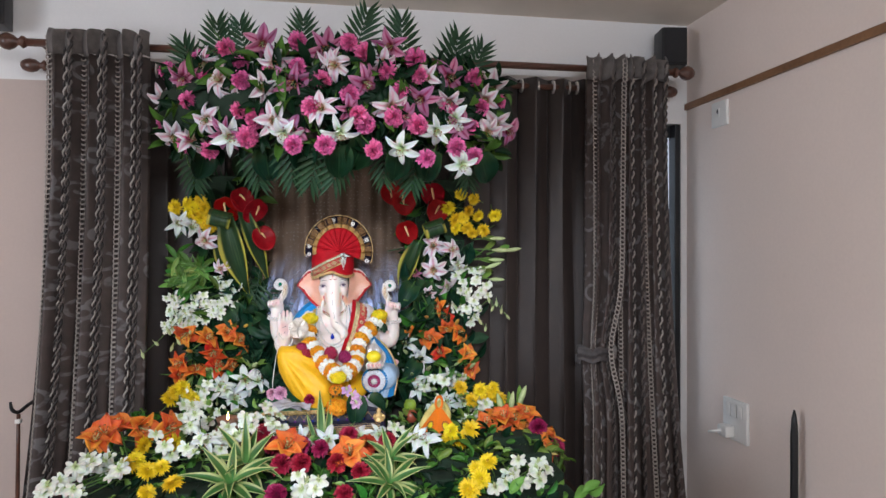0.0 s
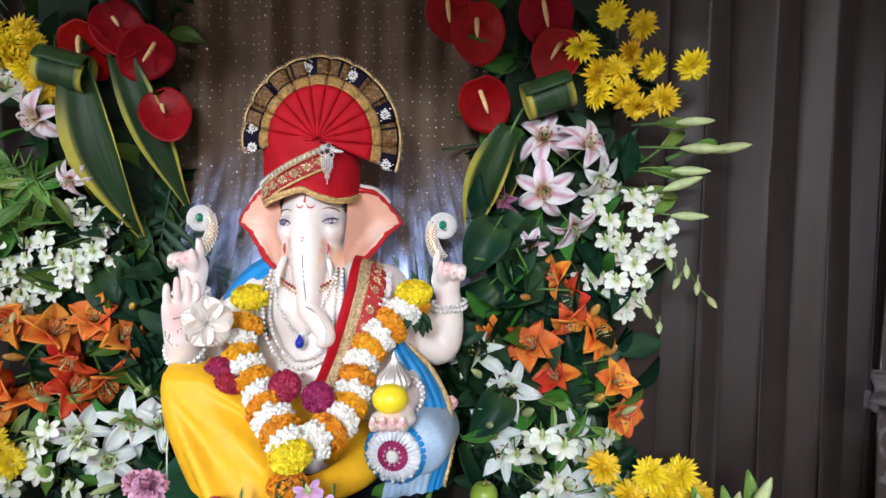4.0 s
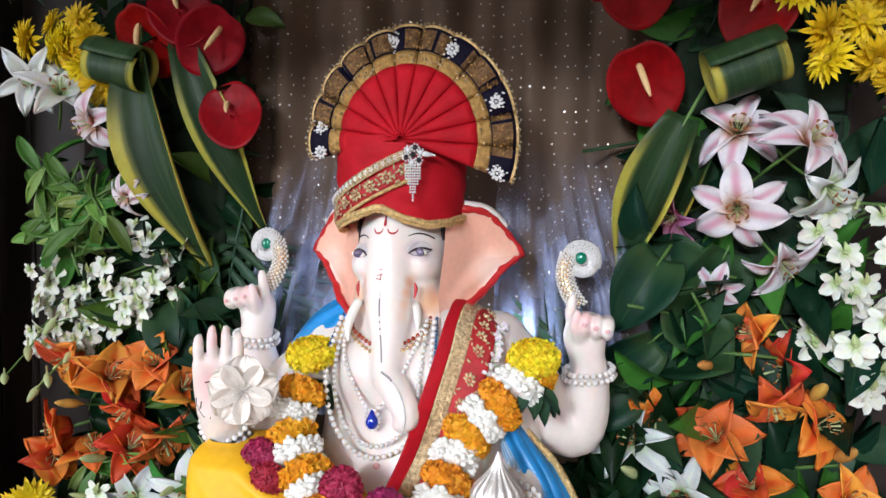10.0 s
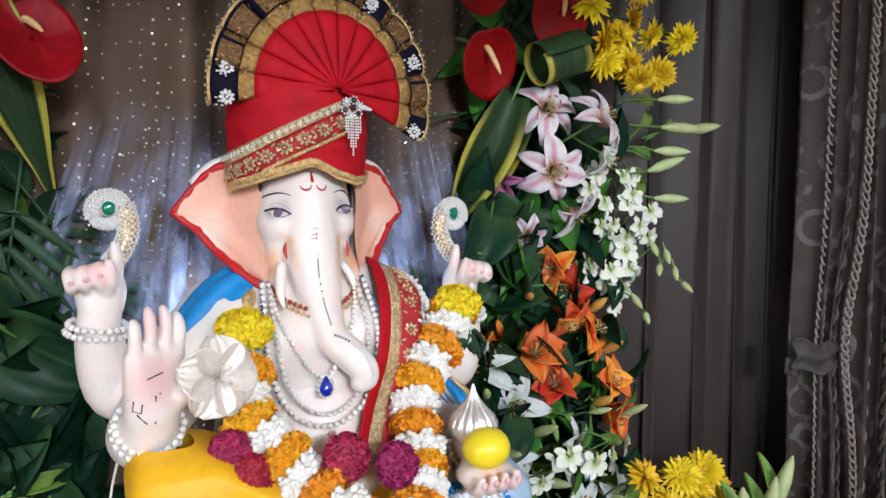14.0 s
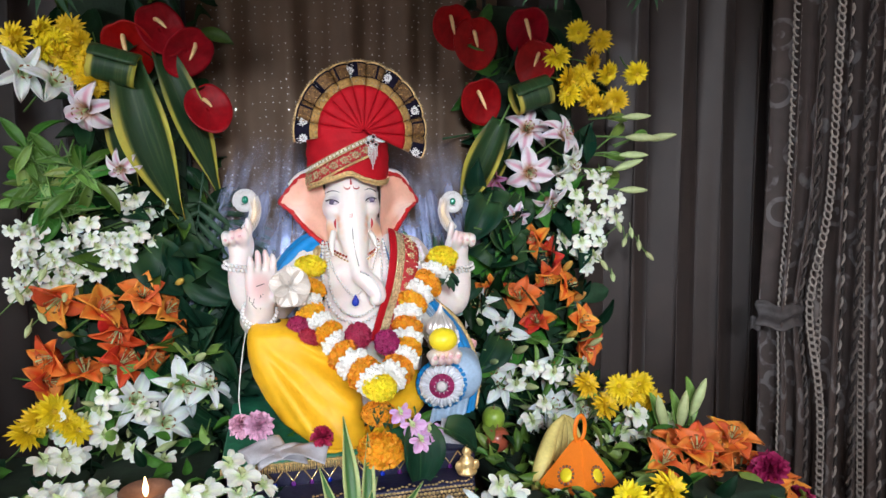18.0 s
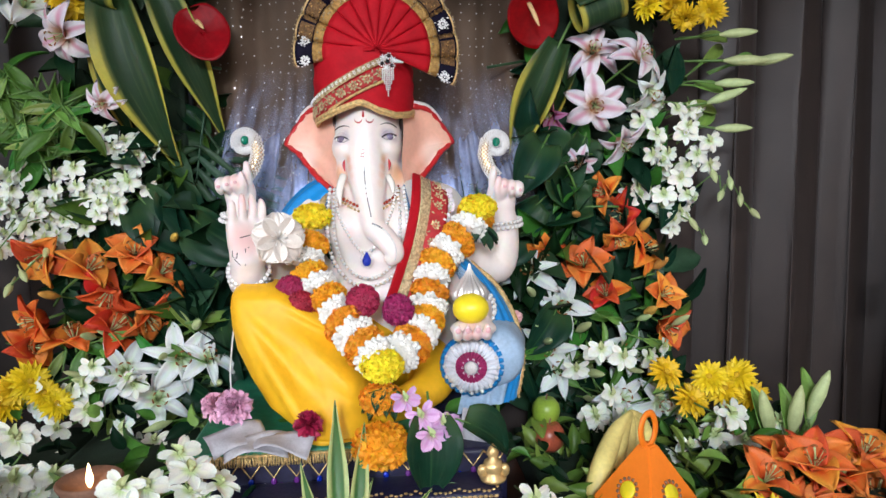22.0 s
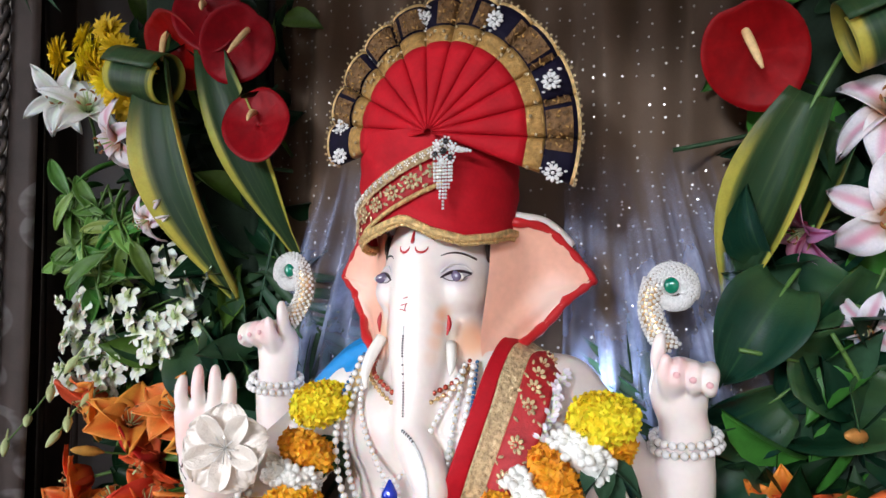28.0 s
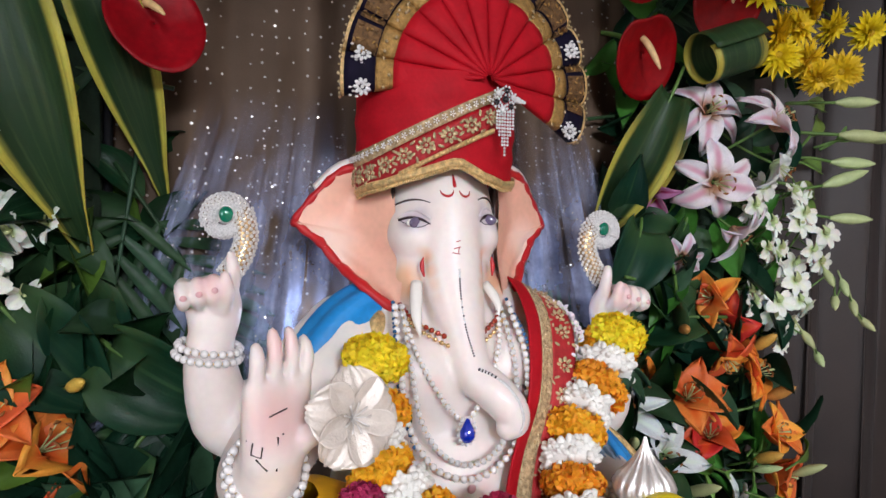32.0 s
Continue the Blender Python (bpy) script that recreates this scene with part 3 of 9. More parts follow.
def curtain_rod(y, z, xa, xb, r, fin):
    rod = empty("curtain_rod", pose(0, y, z))
    tagged(rod, "dark-stained wooden curtain rod with turned finials", "curtain rod", "curtain rods")
    bm = bmesh.new()
    tube(bm, [(xa, 0, 0, r), (xb, 0, 0, r)], 14, 0)
    part("pole", bm, "rod", rod)
    for x, s in ((xa, -1), (xb, 1)):
        bm = bmesh.new()
        turned(bm, [(r, 0), (r * 1.5, 0.008), (r * 1.6, 0.014), (r * 0.9, 0.022), (r * 0.9, 0.028), (r * 1.7, 0.04), (r * fin, 0.056), (r * fin * 0.9, 0.07), (r * 1.2, 0.084), (r * 0.3, 0.09)], 16)
        part("finial", bm, "rod", rod, m=pose(x, 0, 0, 0, 90 * s, 0))
    for x in (xa + 0.05, (xa + xb) / 2, xb - 0.02):
        bm = bmesh.new()
        box(bm, (x - 0.008, 0, -0.012), (x + 0.008, 2.56 - y, 0.004), 0.002)
        box(bm, (x - 0.02, 2.55 - y, -0.05), (x + 0.02, 2.562 - y, 0.04), 0.004)
        part("bracket", bm, "rod", rod, smooth=False)
    return rod


curtain_rod(2.40, 2.287, -1.00, 1.31, 0.013, 2.2)
curtain_rod(2.495, 2.235, -0.97, 1.29, 0.012, 2.0)


def plain_curtain(xa, xb, phase, pleats, splay=0.0):
    """A plain dark curtain on eyelets, in deep pleats."""
    c = empty("plain_curtain", pose((xa + xb) / 2, 2.495, 0))
    tagged(c, "plain dark grey-brown curtain in deep pleats", "curtain", "plain curtains")
    w = xb - xa

    def f(u, v):
        z = 2.265 - v * 2.2
        ph = pleats * 2 * math.pi * (u + 0.035 * math.sin(7 * u + 2 * phase) + 0.02 * math.sin(13 * u + phase)) + phase
        a = 0.032 * (0.75 + 0.25 * math.sin(3.1 * u * pleats + phase)) * (1 - 0.25 * v)
        wob = 0.012 * math.sin(2.3 * v + 5 * u + phase) * v
        return (w * (u - 0.5) * (1 + 0.04 * v) - splay * (1 - u) * v * 1.5 + 0.018 * math.sin(2 * ph) * (0.4 + v) + wob, a * math.sin(ph) + 0.004 * math.sin(9 * v + ph), z)
    bm = bmesh.new()
    sheet(bm, f, int(pleats * 14), 26)
    solid(part("cloth", bm, "plain", c), 0.002)
    bm = bmesh.new()
    turned(bm, [(0.019, -0.002), (0.026, -0.003), (0.026, 0.003), (0.019, 0.002)], 16)
    ring = None
    for k in range(int(pleats * 2)):
        x = w * ((k + 0.5) / (pleats * 2) - 0.5)
        m = pose(x, 0.0, 2.235, 0, 90, 0)
        if ring is None:
            ring = part("eyelet", bm, "silver", c, m=m)
        else:
            again(ring, m)


plain_curtain(-0.70, -0.12, 0.3, 5)
plain_curtain(-0.12, 0.46, 1.2, 5)
plain_curtain(0.44, 0.95, 0.7, 4)
plain_curtain(0.93, 1.27, 0.2, 4)
plain_curtain(-0.92, -0.68, 0.9, 3, 0.075)


def sheer():
    """Grey-brown sheer cloth with pale scrolls and leaf sprigs woven in."""
    m = mat("patterned_sheer_cloth", (0.068, 0.050, 0.044), 0.6, var=0.3, scale=25, bump=0.25, fine=25)
    nt = m.node_tree
    b = nt.nodes["Principled BSDF"]
    hsv = b.inputs["Base Color"].links[0].from_node
    uv = nt.nodes.new("ShaderNodeUVMap")
    mp = nt.nodes.new("ShaderNodeMapping")
    mp.inputs["Scale"].default_value = (8.0, 30.0, 1)
    nt.links.new(uv.outputs["UV"], mp.inputs["Vector"])
    vo = nt.nodes.new("ShaderNodeTexVoronoi")
    vo.inputs["Scale"].default_value, vo.inputs["Randomness"].default_value = 1.0, 0.9
    nt.links.new(mp.outputs["Vector"], vo.inputs["Vector"])
    # rings round each cell's heart, and sprigs
    mask = None
    for lo, hi in ((0.36, 0.47), (0.0, 0.11)):
        a = nt.nodes.new("ShaderNodeMapRange")
        a.interpolation_type = "SMOOTHSTEP"
        a.inputs["From Min"].default_value, a.inputs["From Max"].default_value = lo - 0.03, lo
        c = nt.nodes.new("ShaderNodeMapRange")
        c.interpolation_type = "SMOOTHSTEP"
        c.inputs["From Min"].default_value, c.inputs["From Max"].default_value = hi, hi + 0.03
        c.inputs["To Min"].default_value, c.inputs["To Max"].default_value = 1, 0
        mu = nt.nodes.new("ShaderNodeMath")
        mu.operation = "MULTIPLY"
        for n in (a, c):
            nt.links.new(vo.outputs["Distance"], n.inputs["Value"])
        nt.links.new(a.outputs["Result"], mu.inputs[0])
        nt.links.new(c.outputs["Result"], mu.inputs[1])
        if mask is None:
            mask = mu
        else:
            mx = nt.nodes.new("ShaderNodeMath")
            mx.operation = "MAXIMUM"
            nt.links.new(mask.outputs[0], mx.inputs[0])
            nt.links.new(mu.outputs[0], mx.inputs[1])
            mask = mx
    no = nt.nodes.new("ShaderNodeTexNoise")
    no.inputs["Scale"].default_value = 2.5
    nt.links.new(mp.outputs["Vector"], no.inputs["Vector"])
    gate = nt.nodes.new("ShaderNodeMapRange")
    gate.inputs["From Min"].default_value, gate.inputs["From Max"].default_value = 0.40, 0.54
    nt.links.new(no.outputs["Fac"], gate.inputs["Value"])
    mul = nt.nodes.new("ShaderNodeMath")
    mul.operation = "MULTIPLY"
    nt.links.new(mask.outputs[0], mul.inputs[0])
    nt.links.new(gate.outputs["Result"], mul.inputs[1])
    mix = nt.nodes.new("ShaderNodeMix")
    mix.data_type = "RGBA"
    nt.links.new(mul.outputs[0], mix.inputs["Factor"])
    nt.links.new(hsv.outputs["Color"], mix.inputs[6])
    mix.inputs[7].default_value = (0.165, 0.152, 0.150, 1)
    nt.links.new(mix.outputs[2], b.inputs["Base Color"])
    return m


M["sheer"] = sheer()
M["header"] = mat("beige_pleated_heading", (0.15, 0.132, 0.122), 0.6, var=0.3, scale=40, bump=0.3)
M["cord_light"] = mat("beige_braid", (0.40, 0.36, 0.32), 0.6, var=0.3, scale=120, bump=0.4)
M["cord_dark"] = mat("dark_braid", (0.035, 0.028, 0.026), 0.6, var=0.3, scale=120, bump=0.4)
M["tie_cloth"] = mat("grey_sheer_band", (0.070, 0.062, 0.062), 0.6, var=0.45, scale=60, bump=0.5, fine=6)
M["cord_mid"] = mat("taupe_braid", (0.13, 0.108, 0.095), 0.6, var=0.3, scale=120, bump=0.4)


def patterned_curtain(xa, xb, phase, pleats, cords, flare, lean=0.0, pinch=None):
    """A patterned sheer with a pleated heading and braided cords sewn down its folds."""
    c = empty("patterned_curtain", pose((xa + xb) / 2, 2.395, 0))
    tagged(c, "grey-brown patterned sheer curtain with braided cords", "curtain", "patterned curtains")
    w = xb - xa

    def f(u, v):
        z = 2.325 - v * 2.28
        ph = pleats * 2 * math.pi * u + phase
        k = 1 + flare * v * v
        x = w * (u - 0.5) * k - lean * v * v * (u if lean < 0 else 1)
        if pinch:
            g = math.exp(-((z - pinch[0]) / 0.16) ** 2) * pinch[1]
            x = x * (1 - g) + pinch[2] * g
        y = 0.026 * math.sin(ph) * (0.8 + 0.3 * math.sin(4 * v + 3 * u)) - 0.02
        if v < 0.04:
            y = y * 1.05 - 0.004
        return Vector((x + 0.008 * math.sin(2 * ph + 3 * v), y, z))
    bm = bmesh.new()
    sheet(bm, lambda u, v: f(u, 0.035 + 0.965 * v), pleats * 12, 40)
    solid(part("cloth", bm, "sheer", c), 0.002)
    bm = bmesh.new()
    sheet(bm, lambda u, v: f(u, 0.036 * v) + Vector((0, -0.005 - 0.012 * math.sin(math.pi * min(v * 1.1, 1)), 0.008 * math.sin(40 * u))), pleats * 14, 6)
    solid(part("heading", bm, "header", c, "beige pleated heading"), 0.004)
    for i in range(cords):
        u0 = (i + 0.5) / cords
        if i % 3 == 0:
            # a chain of small rings
            bm = bmesh.new()
            v = 0.01
            while v < 0.99:
                q = f(u0, v)
                tube(bm, [(q.x + 0.0088 * math.cos(a), q.y - 0.010 + 0.003 * math.sin(a), q.z + 0.0098 * math.sin(a), 0.0025) for a in (j * math.pi / 5 for j in range(11))], 5, 0, cap=False)
                v += 0.0165 / 2.28
            tagged(part("ring_chain", bm, "cord_light", c, "chain of beige thread rings"), kind="stuff")
            continue
        for half in (0, 1):
            bm = bmesh.new()
            pts = []
            steps = 340
            for k in range(steps + 1):
                v = 0.008 + 0.985 * k / steps
                q = f(u0, v)
                a = k * 0.82 + half * math.pi
                pts.append((q.x + 0.0055 * math.sin(a), q.y - 0.009 + 0.004 * math.cos(a), q.z, 0.0036 if k > 14 else 0.005))
            tube(bm, pts, 5, 0)
            part("cord", bm, ("cord_light" if i % 3 == 1 else "cord_mid") if half == 0 else "cord_dark", c)
    return c


patterned_curtain(-0.932, -0.614, 0.4, 6, 9, 0.34, 0.115)
patterned_curtain(0.950, 1.105, 1.0, 3, 4, 0.02, 0.0, (1.22, 0.28, -0.10))
patterned_curtain(1.075, 1.262, 0.2, 4, 6, 0.20, -0.13)

# the band of the same cloth that gathers the curtain, with its pale knot
def tieback():
    ob = tagged(empty("curtain_tieback", pose(0.985, 2.375, 1.212)), "grey sheer cloth tieback gathered round the curtain", "tieback")

    def f(u, v):
        x = -0.080 + 0.150 * u
        return Vector((x, -0.036 * math.sin(math.pi * (0.08 + 0.84 * u)) + 0.006 * math.sin(9 * v + 3 * u) + 0.020 * u, (0.5 - v) * (0.046 + 0.014 * (1 - u)) - 0.020 * math.sin(math.pi * u) * 0.5 + 0.004 * math.sin(14 * u)))
    bm = bmesh.new()
    sheet(bm, f, 30, 10)
    solid(part("band", bm, "tie_cloth", ob), 0.0015)
    bm = bmesh.new()
    sheet(bm, lambda u, v: Vector((-0.084 + 0.018 * u, 0.004 - 0.012 * u, -0.010 - 0.030 * v + 0.004 * math.sin(6 * u))), 5, 5)
    solid(part("loose_end", bm, "tie_cloth", ob), 0.001)
    bm = bmesh.new()
    tube(bm, [(0.058, -0.022, 0.028, 0.004), (0.064, -0.026, 0.012, 0.008), (0.063, -0.026, -0.004, 0.007), (0.066, -0.022, -0.024, 0.004)], 10, 4)
    part("knot", bm, "header", ob, "pale knotted cloth end")


tieback()


def speaker(x, y, z, yaw):
    s = tagged(empty("speaker", pose(x, y, z, 0, 0, yaw)), "small black wall speaker under the ceiling", "speaker", "wall speakers")
    bm = bmesh.new()
    box(bm, (-0.05, -0.05, -0.075), (0.05, 0.05, 0.075), 0.008)
    part("cabinet", bm, "black", s)
    bm = bmesh.new()
    box(bm, (-0.044, -0.057, -0.068), (0.044, -0.0505, 0.068), 0.004)
    part("grille", bm, "grille", s)
    bm = bmesh.new()
    box(bm, (-0.015, 0.0505, -0.02), (0.015, 0.075, 0.02), 0.004)
    part("bracket", bm, "black", s)


speaker(1.34, 2.475, 2.40, -8)
speaker(-1.14, 2.475, 2.43, 8)


def wall_plate(y, z, w, h, kind):
    """A modular plate on the east wall, with its rockers or socket."""
    s = empty("switch_plate", pose(1.46, y, z, 0, 0, -90))
    tagged(s, "white plastic switch plate on the beige wall" if kind == "switch" else "white plastic socket plate with a plugged-in adapter", "switch", "wall plates")
    bm = bmesh.new()
    box(bm, (-w / 2, -0.012, -h / 2), (w / 2, 0.0, h / 2), 0.004)
    part("plate", bm, "white_plastic", s)
    if kind == "switch":
        bm = bmesh.new()
        box(bm, (-0.008, -0.017, -0.012), (0.008, -0.0125, 0.022), 0.002)
        part("rocker", bm, "white_plastic", s)
        bm = bmesh.new()
        box(bm, (-0.004, -0.0185, 0.0), (0.004, -0.0173, 0.016), 0.0004)
        part("indicator", bm, "black", s)
    else:
        for x, zz in ((-0.035, 0.035), (0.0, 0.035), (0.035, 0.035)):
            bm = bmesh.new()
            box(bm, (x - 0.015, -0.017, zz - 0.025), (x + 0.015, -0.0125, zz + 0.025), 0.003)
            part("rocker", bm, "white_plastic", s)
        bm = bmesh.new()
        box(bm, (-0.05, -0.05, -0.062), (0.005, -0.0125, -0.022), 0.006)
        part("adapter", bm, "white_plastic", s)
        bm = bmesh.new()
        tube(bm, [(-0.02, -0.052, -0.04, 0.007), (-0.03, -0.075, -0.044, 0.006), (-0.05, -0.085, -0.05, 0.004)], 8, 3)
        part("plug", bm, "white_plastic", s)


wall_plate(2.31, 2.113, 0.10, 0.095, "switch")
wall_plate(2.21, 0.975, 0.145, 0.15, "socket")

bm = bmesh.new()
tube(bm, [(0, 0, 0, 0.012), (0, 0, 1.02, 0.012), (0, 0, 1.045, 0.010), (0, 0, 1.07, 0.009), (0, 0, 1.10, 0.003)], 10, 0)
post = tagged(link("pole", bm, "black", m=pose(1.415, 1.85, 0)), "thin black pole leaning by the beige wall", "pole")


def pull_rod():
    ob = tagged(empty("curtain_pull_rod", pose(-1.02, 2.40, 0)), "thin dark pull rod on a wall hook beside the curtain", "pull rod")
    bm = bmesh.new()
    tube(bm, [(0.0, 0.16, 1.075, 0.006), (0.0, 0.06, 1.070, 0.006), (0.0, -0.012, 1.062, 0.006), (-0.012, -0.03, 1.075, 0.006), (-0.016, -0.032, 1.10, 0.004)], 8, 4)
    part("bracket", bm, "black", ob)
    bm = bmesh.new()
    box(bm, (-0.008, -0.022, 1.026), (0.008, -0.004, 1.040), 0.002)
    part("clip", bm, "white_plastic", ob)
    bm = bmesh.new()
    tube(bm, [(0.0, -0.012, 1.055, 0.006), (-0.004, -0.012, 0.70, 0.007), (-0.006, -0.010, 0.30, 0.006)], 8, 3)
    part("handle", bm, "rod", ob)


pull_rod()

# ---- flowers and leaves: one of each kind, then copies ----
def blade(bm, length, width, m=None, curl=0.6, cup=0.2, ruffle=0.0, wave=5, shape="lily", nu=4, nv=7, mi=0, seed=0.0):
    """A petal or leaf from the origin along +y, its upper side towards +z; curl bends it back, cup folds it."""
    m = m or Matrix()

    def wide(v):
        if shape == "lily":
            return (0.30 + 0.70 * math.sin(math.pi * min(v * 0.84 + 0.08, 1)) ** 0.85) * (1 - v ** 9) ** 0.6 if v < 0.999 else 0.03
        if shape == "round":
            return math.sin(math.pi * (0.06 + 0.90 * v)) ** 0.55 * (0.45 + 0.55 * v ** 0.7)
        if shape == "strap":
            return (0.55 + 0.45 * math.sin(math.pi * min(v * 1.2, 1))) * (1 - v ** 4) + 0.01
        if shape == "fringe":
            return 0.25 + 0.75 * v
        if shape == "heart":
            return math.sin(math.pi * (0.18 + 0.82 * v)) ** 0.75 + 0.01
        return math.sin(math.pi * (0.04 + 0.95 * v)) ** 0.8

    def f(u, v):
        a = curl * v
        s = length * (math.sin(a) / curl if abs(curl) > 0.01 else v)
        h = -length * ((1 - math.cos(a)) / curl if abs(curl) > 0.01 else 0)
        x = 2 * u - 1
        w = width * 0.5 * wide(v)
        r = ruffle * (v ** 1.5) * math.sin(wave * math.pi * x + seed * 7 + 2 * v)
        return m @ Vector((w * x, s + ruffle * 0.6 * v * math.sin(wave * 1.7 * x + seed), h + cup * w * (x * x) * 1.6 + r))
    sheet(bm, f, nu, nv, mi)


def facing(d, spin=0.0):
    q = Vector(d).normalized().to_track_quat("Z", "Y").to_matrix().to_4x4()
    return q @ Matrix.Rotation(spin, 4, "Z")


def stem_part(parent, length, r=0.0022, z=0.0):
    bm = bmesh.new()
    tube(bm, [(0, 0, z, r), (0.004, 0.003, z - length * 0.5, r), (0, 0, z - length, r * 0.9)], 6, 3)
    return part("stem", bm, "stem", parent)


KINDS, GROUP = {}, {}


def kind(name, label, category, group):
    def wrap(fn):
        KINDS[name] = [fn, None, label, category, group]
        return fn
    return wrap


def place(name, p, d, spin=None, size=1.0, label=""):
    """Sets one flower of a kind at p, opening towards d. A kind has up to three forms, so that no two neighbours match."""
    rec = KINDS[name]
    m = Matrix.Translation(p) @ facing(d, rnd.uniform(0, 6.28) if spin is None else spin) @ Matrix.Scale(size, 4)
    if rec[1] is None:
        rec[1] = []
    if len(rec[1]) < (5 if name.startswith("lily") else 1):
        ob = rec[0]()
        rec[1].append(ob)
    else:
        src = rnd.choice(rec[1])
        ob = src.copy()
        scene.collection.objects.link(ob)
        made = {src: ob}
        for o in src.children_recursive:
            made[o] = o.copy()
            scene.collection.objects.link(made[o])
            made[o].parent = made[o.parent]
    ob.matrix_basis = m
    tagged(ob, label or rec[2], rec[3], rec[4])
    return ob


def lily(material, open_=0.95, length=0.068, narrow=1.0, stem=0.10):
    ob = empty("lily")
    open_ += rnd.uniform(-0.18, 0.12)
    bend = rnd.uniform(1.3, 2.3)
    for k, (w, l) in enumerate(((0.026, 1.0), (0.019, 1.02))):
        bm = bmesh.new()
        blade(bm, length * l, w * narrow, curl=bend, cup=0.45, ruffle=0.0040, wave=3, nu=6, nv=10, seed=k + rnd.uniform(0, 5))
        first = None
        for j in range(3):
            m = Matrix.Rotation(math.radians(120 * j + 60 * k + rnd.uniform(-9, 9)), 4, "Z") @ Matrix.Translation((0, 0.003, 0.001 * k)) @ Matrix.Rotation(math.radians(78 - 40 * open_ + rnd.uniform(-18, 18)), 4, "X") @ Matrix.Rotation(rnd.uniform(-0.35, 0.35), 4, "Y")
            if first is None:
                first = part("petal", bm, material, ob, m=m)
                solid(first, 0.0007)
            else:
                again(first, m)
    first = None
    for j in range(6):
        m = Matrix.Rotation(math.radians(60 * j + 20), 4, "Z")
        if first is None:
            bm = bmesh.new()
            tube(bm, [(0, 0, 0, 0.0008), (0.005, 0, 0.016, 0.0006), (0.011, 0, 0.031, 0.0005)], 5, 2)
            tube(bm, [(0.0112, -0.0038, 0.0315, 0.0006), (0.0118, 0, 0.0325, 0.0016), (0.0112, 0.0038, 0.0315, 0.0006)], 5, 2, 1)
            first = part("stamen", bm, ["bud", "stamen"], ob, m=m)
        else:
            again(first, m)
    bm = bmesh.new()
    tube(bm, [(0, 0, 0, 0.0014), (0.002, 0, 0.022, 0.001), (0.003, 0.002, 0.038, 0.0015)], 5, 2)
    part("pistil", bm, "bud", ob)
    stem_part(ob, stem)
    return ob


@kind("lily_pink", "pink and white striped stargazer lily in bloom", "lily", "pink lilies in the flower arch")
def _():
    return lily("lily_pink", 0.72, 0.068, 1.35)


@kind("lily_dark", "dark magenta-pink lily with pale petal edges", "lily", "dark pink lilies in the canopy")
def _():
    return lily("lily_dark", 0.65, 0.068, 1.3)


@kind("lily_white", "white lily with a green throat, fully open", "lily", "white lilies")
def _():
    return lily("lily_white", 0.75, 0.062, 1.05)


@kind("lily_orange", "bright orange lily with recurved petals", "lily", "orange lilies")
def _():
    return lily("lily_orange", 0.45, 0.055, 1.75)


@kind("lily_red", "rust-orange lily with recurved petals", "lily", "orange lilies")
def _():
    return lily("lily_red", 0.34, 0.053, 1.75)


def ruffled(bm, layers, length, width, rise, ruffle, shape="fringe", r0=0.002, seed=0, nv=4, mi=0, curls=(0.5,)):
    """Rings of petals, the outer ones lower and flatter."""
    rr = random.Random(seed)
    for i, (n, tilt, l) in enumerate(layers):
        for j in range(n):
            a = 2 * math.pi * (j + 0.5 * (i % 2)) / n + rr.uniform(-0.15, 0.15)
            m = Matrix.Rotation(a, 4, "Z") @ Matrix.Translation((0, r0, rise * i)) @ Matrix.Rotation(math.radians(tilt + rr.uniform(-9, 9)), 4, "X")
            blade(bm, length * l * rr.uniform(0.9, 1.08), width, m, curls[min(i, len(curls) - 1)], 0.25, ruffle, 3, shape, 4, nv, mi, rr.random() * 9)
    mid = [v for v in bm.verts if math.hypot(v.co.x, v.co.y) < max(r0, width * 0.13) * 1.02 and abs(v.co.z) < rise * len(layers) + 0.001]
    bmesh.ops.pointmerge(bm, verts=mid, merge_co=(0, 0, 0.001))


def carnation(material):
    ob = empty("carnation")
    bm = bmesh.new()
    ruffled(bm, ((10, -4, 1.0), (10, 16, 0.98), (10, 34, 0.96), (9, 50, 0.94), (8, 64, 0.92), (7, 76, 0.92), (5, 86, 0.90)), 0.030, 0.021, 0.0016, 0.0062, seed=3, nv=5, curls=(0.5, 0.4, 0.25, 0.1, 0.0, -0.2, -0.3))
    part("bloom", bm, material, ob)
    bm = bmesh.new()
    turned(bm, [(0.003, -0.028), (0.0065, -0.022), (0.0075, -0.008), (0.0105, 0.002)], 10)
    part("calyx", bm, "stem", ob)
    stem_part(ob, 0.08, 0.002, -0.026)
    return ob


@kind("carnation_pink", "bright pink ruffled carnation in the flower canopy", "carnation", "pink carnations in the canopy")
def _():
    return carnation("carn_pink")


@kind("carnation_pale", "pale pink double bloom laid beside the statue", "flower", "offered blooms")
def _():
    return carnation("carn_pale")


@kind("carnation_red", "crimson ruffled carnation among green leaves", "carnation", "crimson carnations")
def _():
    return carnation("carn_red")


@kind("mum", "yellow chrysanthemum with dense narrow petals", "chrysanthemum", "yellow chrysanthemums")
def _():
    ob = empty("chrysanthemum")
    bm = bmesh.new()
    ruffled(bm, ((17, 4, 1.0), (16, 16, 0.95), (14, 30, 0.86), (11, 46, 0.70), (9, 62, 0.5)), 0.026, 0.0072, 0.0014, 0.0005, "leaf", 0.003, 5)
    part("bloom", bm, "mum", ob)
    bm = bmesh.new()
    ball(bm, (0, 0, 0.006), (0.005, 0.005, 0.004), None, 10, 6)
    part("heart", bm, "mum_heart", ob)
    stem_part(ob, 0.08, 0.0016)
    return ob


